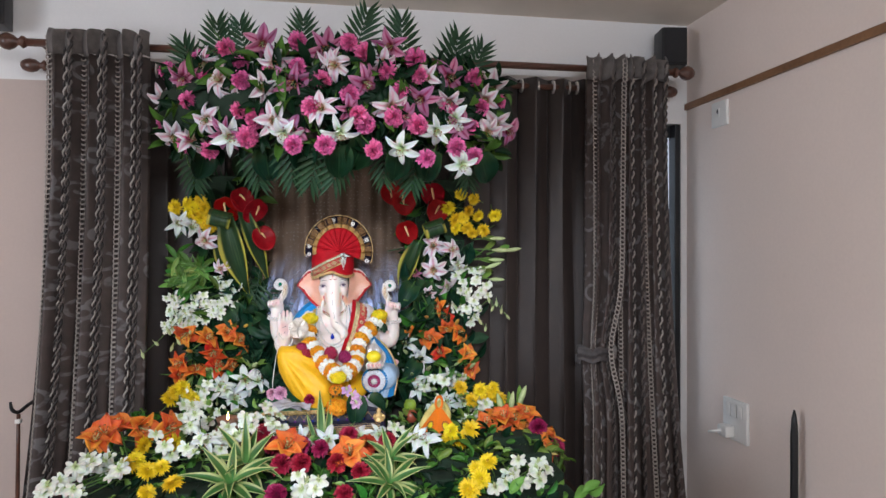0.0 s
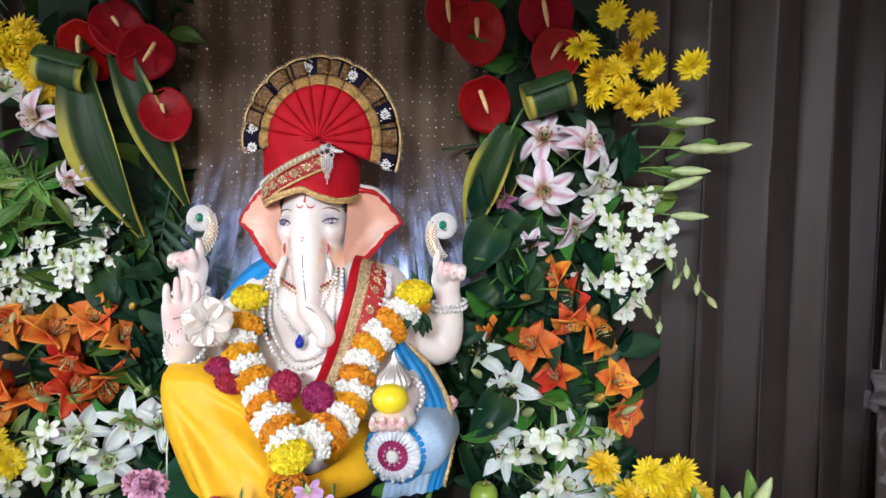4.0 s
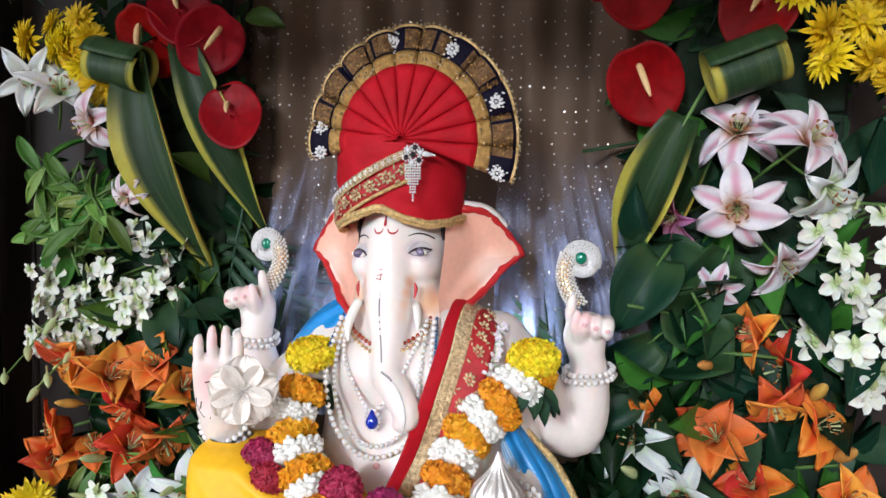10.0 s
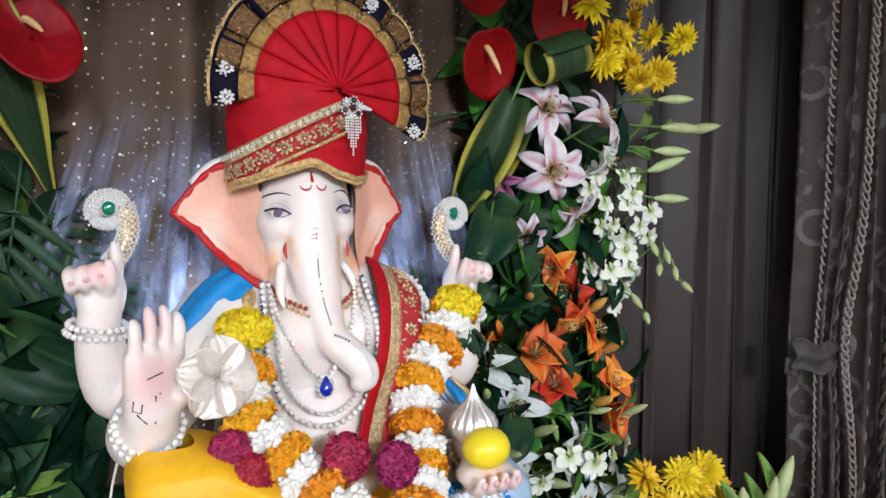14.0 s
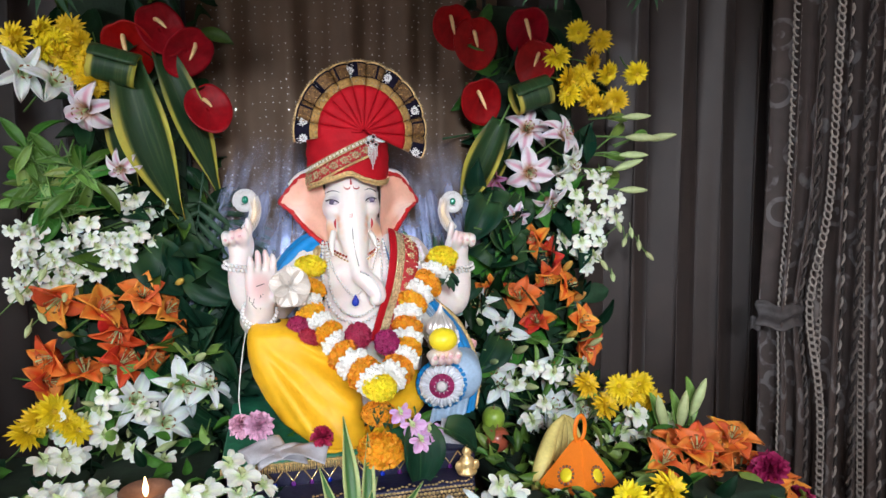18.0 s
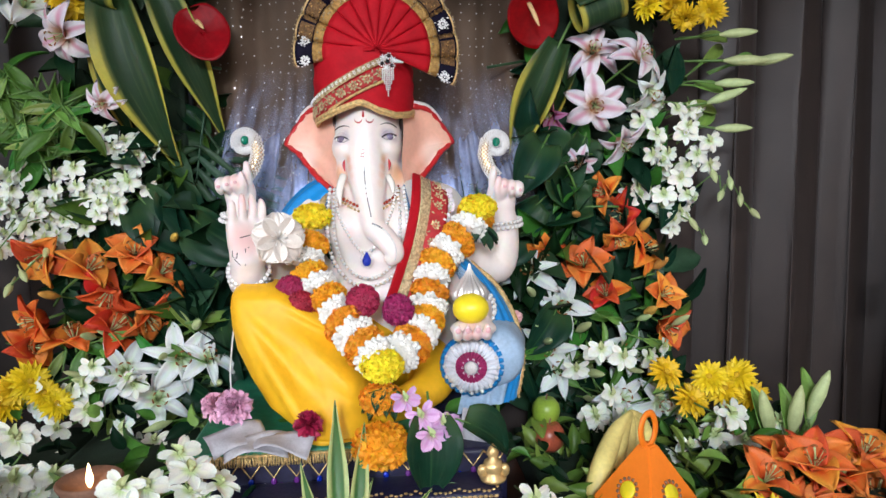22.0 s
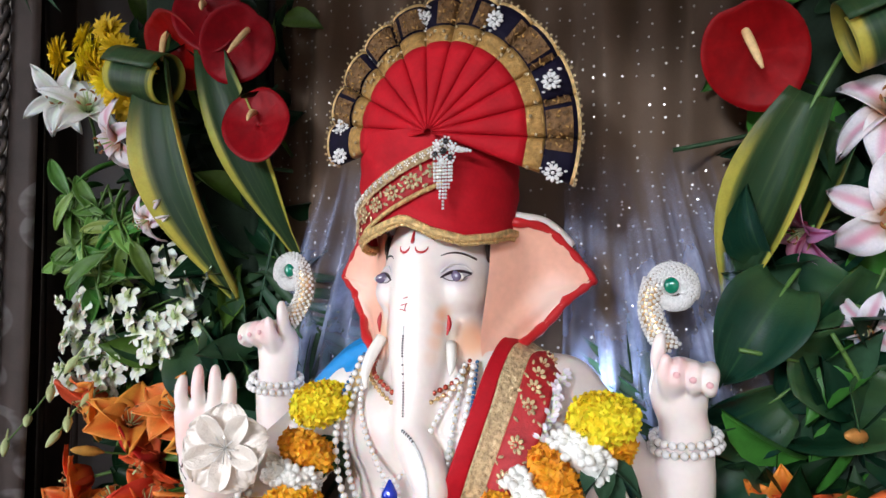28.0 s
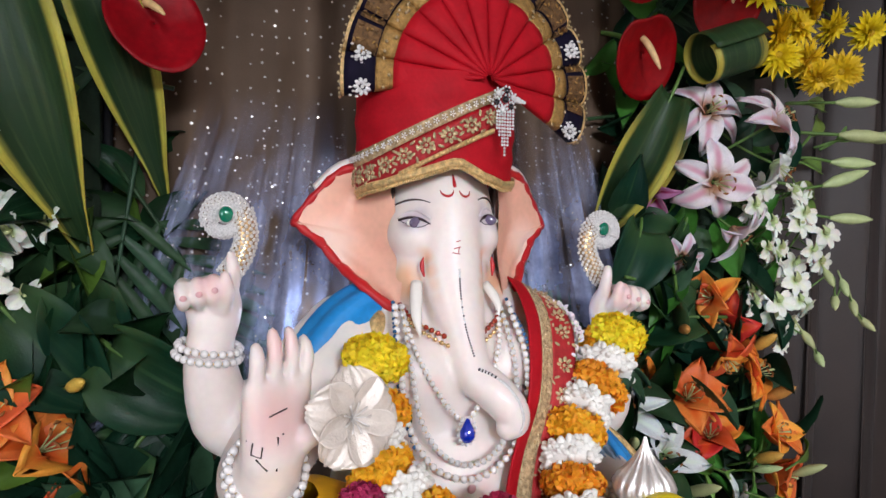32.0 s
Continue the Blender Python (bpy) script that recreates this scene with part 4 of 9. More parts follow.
def orchid_blossom(parent, material):
    bm = bmesh.new()
    for a, w, l in ((0, 0.017, 0.026), (118, 0.016, 0.025), (242, 0.016, 0.025), (62, 0.027, 0.027), (298, 0.027, 0.027)):
        m = Matrix.Rotation(math.radians(a), 4, "Z") @ Matrix.Translation((0, 0.001, 0)) @ Matrix.Rotation(math.radians(14), 4, "X")
        blade(bm, l, w, m, 0.35, 0.2, 0.0014, 2, "round", 4, 6, 0, a)
    b = part("blossom", bm, material, parent)
    bm = bmesh.new()
    blade(bm, 0.016, 0.013, Matrix.Rotation(math.radians(180), 4, "Z") @ Matrix.Rotation(math.radians(50), 4, "X"), 1.4, 0.9, 0.001, 2, "round", 4, 5)
    tube(bm, [(0, 0, 0, 0.002), (0, 0.002, 0.008, 0.003), (0, 0.001, 0.011, 0.001)], 6, 2)
    part("lip", bm, "bud", b, "pale green lip")
    bm = bmesh.new()
    tube(bm, [(0, 0, 0, 0.0012), (0.003, -0.004, -0.015, 0.0012), (0.002, -0.012, -0.035, 0.0014)], 5, 2)
    part("stalk", bm, "stem", b)
    return b


SPRAY = {}


def orchid_spray(places, d, material="orchid", label="spray of white orchid blossoms", size=1.0, jitter=0.6, buds=(), extra=1):
    """One stem of orchids: a curved stem behind its blossoms, each turned its own way."""
    ps = [Vector(p) for p in places]
    ps += [p + Vector((rnd.uniform(-0.03, 0.03), rnd.uniform(0.0, 0.02), rnd.uniform(-0.03, 0.03))) for p in ps for _ in range(extra)]
    c = sum(ps, Vector()) / len(ps)
    ob = tagged(empty("orchid_spray", Matrix.Translation(c)), label, "orchid", "orchid sprays")
    dv = Vector(d).normalized()
    src = SPRAY.get(material)
    for p in ps:
        dd = dv + Vector((rnd.uniform(-jitter, jitter), rnd.uniform(-jitter, jitter), rnd.uniform(-jitter, jitter)))
        m = Matrix.Translation(p - c) @ facing(dd, math.pi + rnd.uniform(-0.5, 0.5)) @ Matrix.Scale(size * rnd.uniform(0.88, 1.1), 4)
        if src is None:
            src = SPRAY[material] = orchid_blossom(ob, material)
            src.matrix_basis = m
        else:
            o = again(src, m, ob)
            for ch in src.children:
                again(ch, ch.matrix_basis.copy(), o)
    back = -dv * 0.028
    order = sorted(ps, key=lambda p: -p.z + 0.3 * p.x)
    bm = bmesh.new()
    line = [order[0] + back * 4 + Vector((0, 0, 0.01))] + [p + back for p in order] if len(order) > 1 else [order[0] + back * 4, order[0] + back]
    tube(bm, [(*(p - c), 0.0016) for p in line], 5, 3)
    part("stem", bm, "stem", ob)
    for p in buds:
        p = Vector(p) - c
        bm = bmesh.new()
        turned(bm, [(0.001, 0.018), (0.004, 0.012), (0.0058, 0.003), (0.004, -0.004), (0.0014, -0.008), (0.0012, -0.02)], 8)
        part("bud", bm, "bud", ob, m=Matrix.Translation(p) @ facing((rnd.uniform(-0.6, 0.6), -0.5, rnd.uniform(-1, -0.2))))
    if buds:
        bs = [Vector(p) for p in buds]
        bm = bmesh.new()
        tube(bm, [(*(p - c), 0.0012) for p in [order[-1] + back] + bs], 5, 3)
        part("bud_stem", bm, "stem", ob)
    return ob


@kind("anthurium", "waxy red anthurium with a cream spadix", "anthurium", "red anthuriums")
def _():
    ob = empty("anthurium")

    def f(u, v):
        a = 2 * math.pi * u
        r = 0.045 * (1 - 0.12 * math.exp(-((a - math.pi * 0.5 + 6.283) % 6.283 - 0) ** 2 * 9) - 0.12 * math.exp(-((6.283 - (a - math.pi * 0.5) % 6.283)) ** 2 * 9)) * (1 + 0.10 * max(0, -math.sin(a)) ** 6)
        k = 0.02 + 0.98 * v
        return Vector((r * k * math.cos(a) * 0.95, r * k * math.sin(a) * 1.08 - 0.008, 0.010 * k * k - 0.002 * math.cos(3 * a) * k * k + 0.0005 * math.sin(9 * a) * k))
    bm = bmesh.new()
    sheet(bm, f, 36, 8, wrap=True)
    solid(part("spathe", bm, "anthurium", ob), 0.0012)
    bm = bmesh.new()
    tube(bm, [(0, 0.012, 0.001, 0.0035), (0, 0.006, 0.012, 0.0038), (0.0, -0.008, 0.026, 0.0032), (0, -0.018, 0.034, 0.0012)], 10, 4)
    part("spadix", bm, "spadix", ob, "cream spadix")
    stem_part(ob, 0.10, 0.003)
    return ob


def leaf_thing(name, length, width, material, shape, curl, cup, stalk=0.04, ruffle=0.002, nv=12):
    ob = empty(name)
    bm = bmesh.new()
    blade(bm, length, width, None, curl, cup, ruffle, 2, shape, 6, nv)
    solid(part("blade", bm, material, ob), 0.0009)
    bm = bmesh.new()
    tube(bm, [(0, length * 0.3, -0.002 - length * curl * 0.045, 0.0012), (0, 0, -0.001, 0.0022), (0, -stalk, -0.006, 0.002)], 6, 3)
    part("stalk", bm, "stem", ob)
    return ob


@kind("leaf_broad", "broad dark glossy leaf beside the flowers", "leaf", "broad dark leaves")
def _():
    return leaf_thing("leaf", 0.115, 0.078, "leaf_vein", "heart", 0.9, 0.45, ruffle=0.006, nv=16)


@kind("leaf_strap", "long dark strap leaf with yellow edges", "leaf", "yellow-edged leaves")
def _():
    return leaf_thing("leaf", 0.24, 0.050, "varieg", "strap", 0.7, 0.30, nv=18)


@kind("leaf_wide", "broad dark strap leaf with yellow edges", "leaf", "yellow-edged leaves")
def _():
    return leaf_thing("leaf", 0.23, 0.066, "varieg", "strap", 0.7, 0.50, nv=22, ruffle=0.006)


@kind("leaf_cream", "cream-edged green strap leaf standing before the stand", "leaf", "cream-edged leaves")
def _():
    return leaf_thing("leaf", 0.21, 0.032, "varieg_pale", "strap", 0.5, 0.35, nv=18, ruffle=0.003)


@kind("leaf_point", "pointed mid-green leaf in the arch", "leaf", "pointed green leaves")
def _():
    return leaf_thing("leaf", 0.085, 0.026, "leaf", "leaf", 0.7, 0.3)


@kind("leaf_light", "pointed light-green lily leaf in the arch", "leaf", "light green leaves")
def _():
    return leaf_thing("leaf", 0.075, 0.020, "leaf_light", "leaf", 0.5, 0.35)


@kind("bud", "closed pale-green lily bud on a stem", "bud", "lily buds")
def _():
    ob = empty("lily_bud")
    bm = bmesh.new()
    turned(bm, [(0.001, 0.058), (0.005, 0.048), (0.008, 0.03), (0.0075, 0.014), (0.004, 0.002), (0.002, -0.004)], 10)
    part("husk", bm, "bud", ob)
    stem_part(ob, 0.07, 0.002)
    return ob


@kind("bud_amber", "closed amber-orange lily bud on a stem", "bud", "lily buds")
def _():
    ob = empty("lily_bud")
    bm = bmesh.new()
    turned(bm, [(0.001, 0.058), (0.006, 0.050), (0.010, 0.032), (0.009, 0.014), (0.004, 0.002), (0.002, -0.004)], 10)
    part("husk", bm, "bud_amber", ob)
    stem_part(ob, 0.07, 0.002)
    return ob


@kind("dracaena", "rosette of cream-edged green strap leaves", "leaf", "cream-edged leaf rosettes")
def _():
    ob = empty("leaf_rosette")
    rr = random.Random(4)
    for k in range(11):
        bm = bmesh.new()
        blade(bm, rr.uniform(0.10, 0.135), 0.022, None, rr.uniform(0.8, 1.3), 0.35, 0.001, 2, "strap", 6, 12)
        solid(part("leaf", bm, "varieg_pale", ob, m=Matrix.Rotation(k * 2.4, 4, "Z") @ Matrix.Rotation(math.radians(18 + 5.5 * k), 4, "X")), 0.0008)
    stem_part(ob, 0.06, 0.004)
    return ob


@kind("frond", "feathery dark green palm frond tip", "palm frond", "palm fronds")
def _():
    ob = empty("palm_frond")
    bm = bmesh.new()
    tube(bm, [(0, -0.05, -0.004, 0.0028), (0, 0.08, 0, 0.002), (0, 0.19, -0.012, 0.0008)], 6, 4)
    part("rib", bm, "palm", ob)
    mesh = None
    for k in range(8):
        v = k / 7
        for s in (-1, 1):
            m = Matrix.Translation((0, 0.03 + 0.155 * v, -0.008 * v * v)) @ Matrix.Rotation(math.radians(-s * (58 - 34 * v)), 4, "Z") @ Matrix.Rotation(0.25 * s, 4, "Y") @ Matrix.Scale(0.72 + 0.55 * math.sin(math.pi * (0.25 + 0.6 * v)), 4)
            if mesh is None:
                bm = bmesh.new()
                blade(bm, 0.085, 0.0125, None, 0.25, 0.5, 0.0, 2, "strap", 2, 5)
                mesh = part("leaflet", bm, "palm", ob, m=m)
            else:
                again(mesh, m)
    return ob


def foliage(name, label, count, where, mats, long_, wide, seed, out=(0, -1, 0)):
    """A mass of small leaves that nobody could count; where(r) gives each one's place."""
    rr = random.Random(seed)
    bm = bmesh.new()
    for k in range(count):
        p = Vector(where(rr))
        d = Vector(out) + Vector((rr.uniform(-1, 1), rr.uniform(-0.7, 0.7), rr.uniform(-1, 1)))
        m = Matrix.Translation(p) @ facing(d, rr.uniform(0, 6.28)) @ Matrix.Rotation(math.radians(rr.uniform(5, 50)), 4, "X")
        s = rr.uniform(0.7, 1.25)
        blade(bm, long_ * s, wide * s, m, rr.uniform(0.3, 1.1), 0.45, 0.0025, 2, "leaf", 4, 5, rr.randrange(len(mats)))
    return tagged(link(name, bm, mats), label, "foliage", kind="stuff")


@kind("leaf_curl", "yellow-edged strap leaf rolled into a loop", "leaf", "rolled leaves")
def _():
    ob = empty("rolled_leaf")
    bm = bmesh.new()
    sheet(bm, lambda u, v: Vector((0.055 * (u - 0.5), 0.024 * math.sin(6.6 * v) * (1 - 0.25 * v), 0.022 * math.cos(6.6 * v) * (1 - 0.25 * v))), 6, 30)
    solid(part("blade", bm, "varieg", ob), 0.001)
    bm = bmesh.new()
    tube(bm, [(0, 0, -0.02, 0.002), (0, 0, -0.07, 0.002)], 6, 0)
    part("stalk", bm, "stem", ob)
    return ob


# ---- where the flowers sit ----
CANOPY_CARNATIONS_WEST = [
    (-0.52, 2.247, 2.172), (-0.304, 1.995, 2.184), (-0.254, 1.936, 2.118), (-0.167, 1.867, 2.085), (-0.093, 1.851, 2.169), (-0.027, 1.799, 2.05),
    (-0.354, 2.022, 2.094), (-0.433, 2.099, 2.041), (-0.405, 2.08, 2.102), (-0.335, 1.978, 1.995), (-0.253, 1.902, 1.984), (-0.203, 1.857, 1.955),
    (-0.228, 1.874, 1.908), (-0.515, 2.195, 1.995), (-0.101, 1.799, 1.877), (-0.053, 1.787, 1.974), (-0.019, 1.772, 1.877), (-0.346, 1.978, 1.883),
    (-0.424, 2.065, 1.913), (-0.388, 2.078, 2.17)
]
CANOPY_CARNATIONS_EAST = [
    (0.044, 1.814, 2.16), (0.084, 1.806, 2.135), (0.149, 1.799, 2.083), (0.182, 1.792, 2.029), (0.227, 1.831, 2.131), (0.071, 1.761, 1.954), (0.045,
    1.776, 2.01), (0.164, 1.77, 1.956), (0.228, 1.786, 1.939), (0.107, 1.761, 1.866), (0.252, 1.795, 1.848), (0.348, 1.846, 1.888), (0.324, 1.845,
    2.004), (0.434, 1.928, 2.019), (0.504, 2.002, 2.057), (0.414, 1.935, 2.114), (0.409, 1.89, 1.872)
]
CANOPY_LILIES_DARK = [
    (-0.192, 1.905, 2.176), (-0.099, 1.823, 2.05), (-0.021, 1.82, 2.141), (0.083, 1.785, 2.048), (0.165, 1.821, 2.159), (0.245, 1.809, 2.016), (0.328,
    1.87, 2.094)
]
CANOPY_LILIES_PALE = [
    (-0.366, 2.05, 2.154), (-0.26, 1.919, 2.031), (-0.449, 2.136, 2.114), (-0.53, 2.24, 2.084), (-0.412, 2.051, 1.921), (-0.464, 2.12, 1.97), (-0.155,
    1.826, 1.944), (0.497, 2.009, 2.111), (0.458, 1.933, 1.954), (0.005, 1.804, 2.098)
]
CANOPY_LILIES_WHITE = [
    (-0.281, 1.917, 1.916), (-0.124, 1.81, 1.915), (0.018, 1.765, 1.916), (0.187, 1.774, 1.874), (0.281, 1.808, 1.932), (0.343, 1.849, 1.973), (0.364,
    1.857, 1.845)
]
CANOPY_FRONDS_TOP = [
    (-0.344, 2.173, 2.261), (-0.249, 2.084, 2.248), (-0.084, 1.986, 2.245), (0.062, 1.956, 2.253), (0.207, 1.971, 2.236), (0.346, 2.027, 2.201),
    (0.413, 2.08, 2.219), (-0.409, 2.232, 2.213)
]
CANOPY_FRONDS_LOW = [
    (-0.23, 1.925, 1.841), (-0.118, 1.857, 1.862), (-0.021, 1.822, 1.841), (0.049, 1.811, 1.859), (0.137, 1.814, 1.835), (0.249, 1.844, 1.832),
    (0.398, 1.932, 1.836), (-0.426, 2.117, 1.861)
]
WEST_MUMS = [
    (-0.479, 2.345, 1.758), (-0.46, 2.345, 1.738), (-0.439, 2.345, 1.76), (-0.476, 2.345, 1.726), (-0.426, 2.345, 1.739), (-0.417, 2.345, 1.713),
    (-0.438, 2.345, 1.702), (-0.392, 2.345, 1.714), (-0.519, 2.345, 1.74), (-0.409, 2.345, 1.676), (-0.452, 2.345, 1.717), (-0.423, 2.345, 1.686)
]
WEST_LILIES_PINK = [
    (-0.512, 2.345, 1.688), (-0.474, 2.345, 1.669), (-0.419, 2.345, 1.633), (-0.372, 2.345, 1.536)
]
WEST_ANTHURIUMS = [
    (-0.358, 2.395, 1.748), (-0.309, 2.395, 1.776), (-0.258, 2.395, 1.741), (-0.236, 2.395, 1.644)
]
WEST_ORCHIDS = [
    (-0.525, 2.375, 1.425), (-0.542, 2.375, 1.391), (-0.491, 2.375, 1.379), (-0.376, 2.375, 1.475), (-0.357, 2.375, 1.423), (-0.432, 2.375, 1.418),
    (-0.401, 2.375, 1.389), (-0.463, 2.375, 1.413), (-0.513, 2.375, 1.357), (-0.339, 2.375, 1.464), (-0.455, 2.375, 1.367), (-0.375, 2.375, 1.389),
    (-0.539, 2.375, 1.351), (-0.483, 2.375, 1.339)
]
WEST_ORCHID_BUDS = [
    (-0.504, 2.355, 1.362), (-0.543, 2.355, 1.324), (-0.584, 2.355, 1.284), (-0.626, 2.355, 1.247), (-0.474, 2.355, 1.322), (-0.512, 2.355, 1.288),
    (-0.532, 2.355, 1.268)
]
WEST_TUFTS = [
    (-0.472, 2.375, 1.542), (-0.505, 2.375, 1.503), (-0.46, 2.375, 1.481), (-0.517, 2.375, 1.558), (-0.432, 2.375, 1.52)
]
WEST_LILIES_ORANGE = [
    (-0.485, 2.385, 1.321), (-0.431, 2.375, 1.284), (-0.357, 2.38, 1.307), (-0.325, 2.385, 1.275), (-0.352, 2.38, 1.219), (-0.456, 2.38, 1.171), (-0.402, 2.375, 1.19), (-0.522, 2.375, 1.174), (-0.495, 2.38, 1.214), (-0.395, 2.385, 1.262)
]
WEST_LILIES_WHITE = [
    (-0.375, 2.355, 1.131), (-0.329, 2.35, 1.088), (-0.296, 2.36, 1.148), (-0.255, 2.365, 1.14)
]
EAST_ANTHURIUMS = [
    (0.253, 2.395, 1.781), (0.208, 2.395, 1.809), (0.357, 2.395, 1.81), (0.381, 2.395, 1.746), (0.261, 2.395, 1.672)
]
EAST_MUMS = [
    (0.458, 2.345, 1.797), (0.505, 2.345, 1.781), (0.413, 2.345, 1.747), (0.434, 2.345, 1.705), (0.48, 2.345, 1.676), (0.52, 2.345, 1.72), (0.501,
    2.345, 1.658), (0.541, 2.345, 1.668), (0.584, 2.345, 1.722), (0.441, 2.345, 1.675), (0.486, 2.345, 1.737), (0.466, 2.345, 1.712)
]
EAST_BUDS = [
    (0.576, 2.375, 1.638), (0.585, 2.375, 1.597), (0.631, 2.375, 1.593), (0.571, 2.375, 1.561), (0.558, 2.375, 1.531), (0.573, 2.375, 1.489)
]
EAST_ORCHIDS = [
    (0.462, 2.375, 1.45), (0.503, 2.375, 1.521), (0.524, 2.375, 1.495), (0.484, 2.375, 1.384), (0.512, 2.375, 1.41), (0.454, 2.375, 1.527), (0.539,
    2.375, 1.449), (0.443, 2.375, 1.385), (0.534, 2.375, 1.377), (0.499, 2.375, 1.344), (0.469, 2.375, 1.482), (0.56, 2.375, 1.469)
]
EAST_ORCHID_BUDS = [
    (0.568, 2.375, 1.416), (0.583, 2.375, 1.383), (0.597, 2.375, 1.403), (0.616, 2.375, 1.376), (0.638, 2.375, 1.352), (0.534, 2.375, 1.337), (0.556,
    2.375, 1.31)
]
EAST_LILIES_ORANGE = [
    (0.4, 2.395, 1.388), (0.406, 2.385, 1.323), (0.354, 2.385, 1.267), (0.451, 2.39, 1.288), (0.432, 2.4, 1.351), (0.289, 2.4, 1.298)
]
EAST_LILIES_ORANGE_LOW = [
    (0.395, 2.39, 1.213), (0.483, 2.385, 1.212), (0.488, 2.385, 1.166)
]
EAST_LILIES_WHITE = [
    (0.316, 2.385, 1.202), (0.409, 2.37, 1.13), (0.293, 2.375, 1.135), (0.31, 2.37, 1.1), (0.268, 2.39, 1.255), (0.398, 2.345, 1.05), (0.464, 2.345, 1.05)
]
EAST_MUMS_LOW = [
    (0.439, 2.255, 1.121), (0.48, 2.255, 1.076), (0.509, 2.255, 1.11), (0.532, 2.255, 1.091), (0.577, 2.255, 1.077), (0.554, 2.255, 1.111)
]
EAST_ORCHIDS_LOW = [
    (0.516, 2.205, 1.072), (0.539, 2.205, 1.033), (0.456, 2.205, 1.028), (0.59, 2.205, 1.036), (0.495, 2.205, 1.042)
]
BED_LILIES_ORANGE_WEST = [
    (-0.57, 1.936, 1.103), (-0.599, 1.911, 1.096), (-0.531, 1.951, 1.107), (-0.455, 1.935, 1.103), (-0.621, 1.878, 1.087)
]
BED_MUMS_WEST = [
    (-0.502, 1.828, 1.053), (-0.462, 1.777, 1.039), (-0.427, 1.897, 1.072), (-0.387, 1.719, 1.022), (-0.502, 1.894, 1.071), (-0.43, 1.79, 1.042),
    (-0.439, 1.689, 1.014), (-0.514, 1.805, 1.046)
]
BED_ORCHIDS_WEST = [
    (-0.657, 1.758, 1.033), (-0.604, 1.813, 1.049), (-0.536, 1.762, 1.034), (-0.678, 1.739, 1.028), (-0.615, 1.784, 1.04), (-0.575, 1.834, 1.055),
    (-0.613, 1.719, 1.022)
]
BED_ORCHIDS_MID = [
    (-0.39, 1.949, 1.107), (-0.297, 1.859, 1.062), (-0.262, 1.883, 1.088), (-0.429, 1.991, 1.118), (-0.354, 1.813, 1.069),
    (-0.436, 1.854, 1.08)
]
BED_CARNATIONS = [
    (-0.158, 1.865, 1.063), (-0.084, 1.859, 1.061), (-0.033, 1.837, 1.055), (-0.132, 1.771, 1.037), (-0.081, 1.774, 1.038), (0.046, 1.893, 1.071),
    (0.095, 1.843, 1.057), (0.152, 1.857, 1.061), (0.014, 1.766, 1.035), (0.075, 1.726, 1.024), (-0.136, 1.653, 1.004), (0.027, 1.638, 1), (-0.628,
    1.986, 1.097)
]
BED_LILIES_ORANGE_MID = [
    (-0.122, 1.827, 1.063), (0.048, 1.787, 1.051)
]
BED_LILIES_WHITE = [
    (0.231, 1.824, 1.072), (0.258, 1.803, 1.066), (-0.332, 1.845, 1.078)
]
BED_DRACAENAS = [
    (-0.226, 1.813, 1.029), (0.158, 1.803, 1.026), (-0.25, 1.731, 1.006), (0.143, 1.694, 0.995)
]
BED_ORCHIDS_FRONT = [
    (-0.061, 1.703, 1.018), (-0.076, 1.668, 1.008), (-0.04, 1.665, 1.007), (0.236, 1.618, 0.994)
]
BED_MUMS_EAST = [
    (0.41, 1.722, 1.033), (0.374, 1.655, 1.014), (0.337, 1.614, 1.003), (0.373, 1.693, 1.025)
]
BED_ORCHIDS_EAST = [
    (0.472, 1.693, 1.015), (0.536, 1.703, 1.018), (0.479, 1.646, 1.002), (0.441, 1.649, 1.003), (0.528, 1.649, 1.003)
]
BACK_MUMS_WEST = [
    (-0.509, 2.3, 1.129), (-0.47, 2.3, 1.12), (-0.527, 2.3, 1.105), (-0.488, 2.3, 1.14), (-0.454, 2.3, 1.103)
]
BACK_ORCHIDS_WEST = [
    (-0.448, 2.12, 1.126), (-0.418, 2.12, 1.075), (-0.374, 2.12, 1.077), (-0.394, 2.12, 1.057), (-0.433, 2.12, 1.065)
]
BACK_ORCHIDS_MID = [
    (-0.246, 1.99, 1.115), (-0.23, 1.99, 1.084), (-0.171, 1.99, 1.089), (-0.178, 1.99, 1.129), (-0.157,
    1.99, 1.077), (-0.31, 1.99, 1.076)
]
BACK_CARNATIONS = [
    (-0.201, 2, 1.062)
]
BACK_LILIES_WHITE = [
    (-0.091, 1.93, 1.060), (-0.01, 1.93, 1.050), (0.08, 1.93, 1.056), (0.135, 1.95, 1.050)
]
BACK_ORCHIDS_EAST = [
    (0.202, 2.02, 1.044), (0.175, 2.02, 1.018), (0.282, 2.02, 1.002), (0.225, 2.02, 1.008)
]
BACK_MUMS_EAST = [
    (0.348, 1.93, 1.06), (0.408, 1.93, 1.065), (0.386, 1.93, 1.035), (0.364, 1.93, 1.037), (0.343, 1.93, 1.039)
]
BACK_LILIES_ORANGE_EAST = [
    (0.48, 2.06, 1.04), (0.545, 2.06, 1.052), (0.533, 2.04, 0.998), (0.624, 2.06, 1), (0.584, 2.06, 1.04), (0.587, 2.04, 0.972), (0.69, 2.04, 0.965), (0.655, 2.02, 1.0), (0.64, 1.97, 0.972)
]
BACK_CARNATIONS_EAST = [
    (0.636, 2, 1.039), (0.695, 2, 0.974)
]
GARLAND_FOOT = [
    (-0.002, 2.1, 1.223), (0.043, 2.1, 1.217), (0.016, 2.086, 1.162), (0.015, 2.062, 1.114)
]
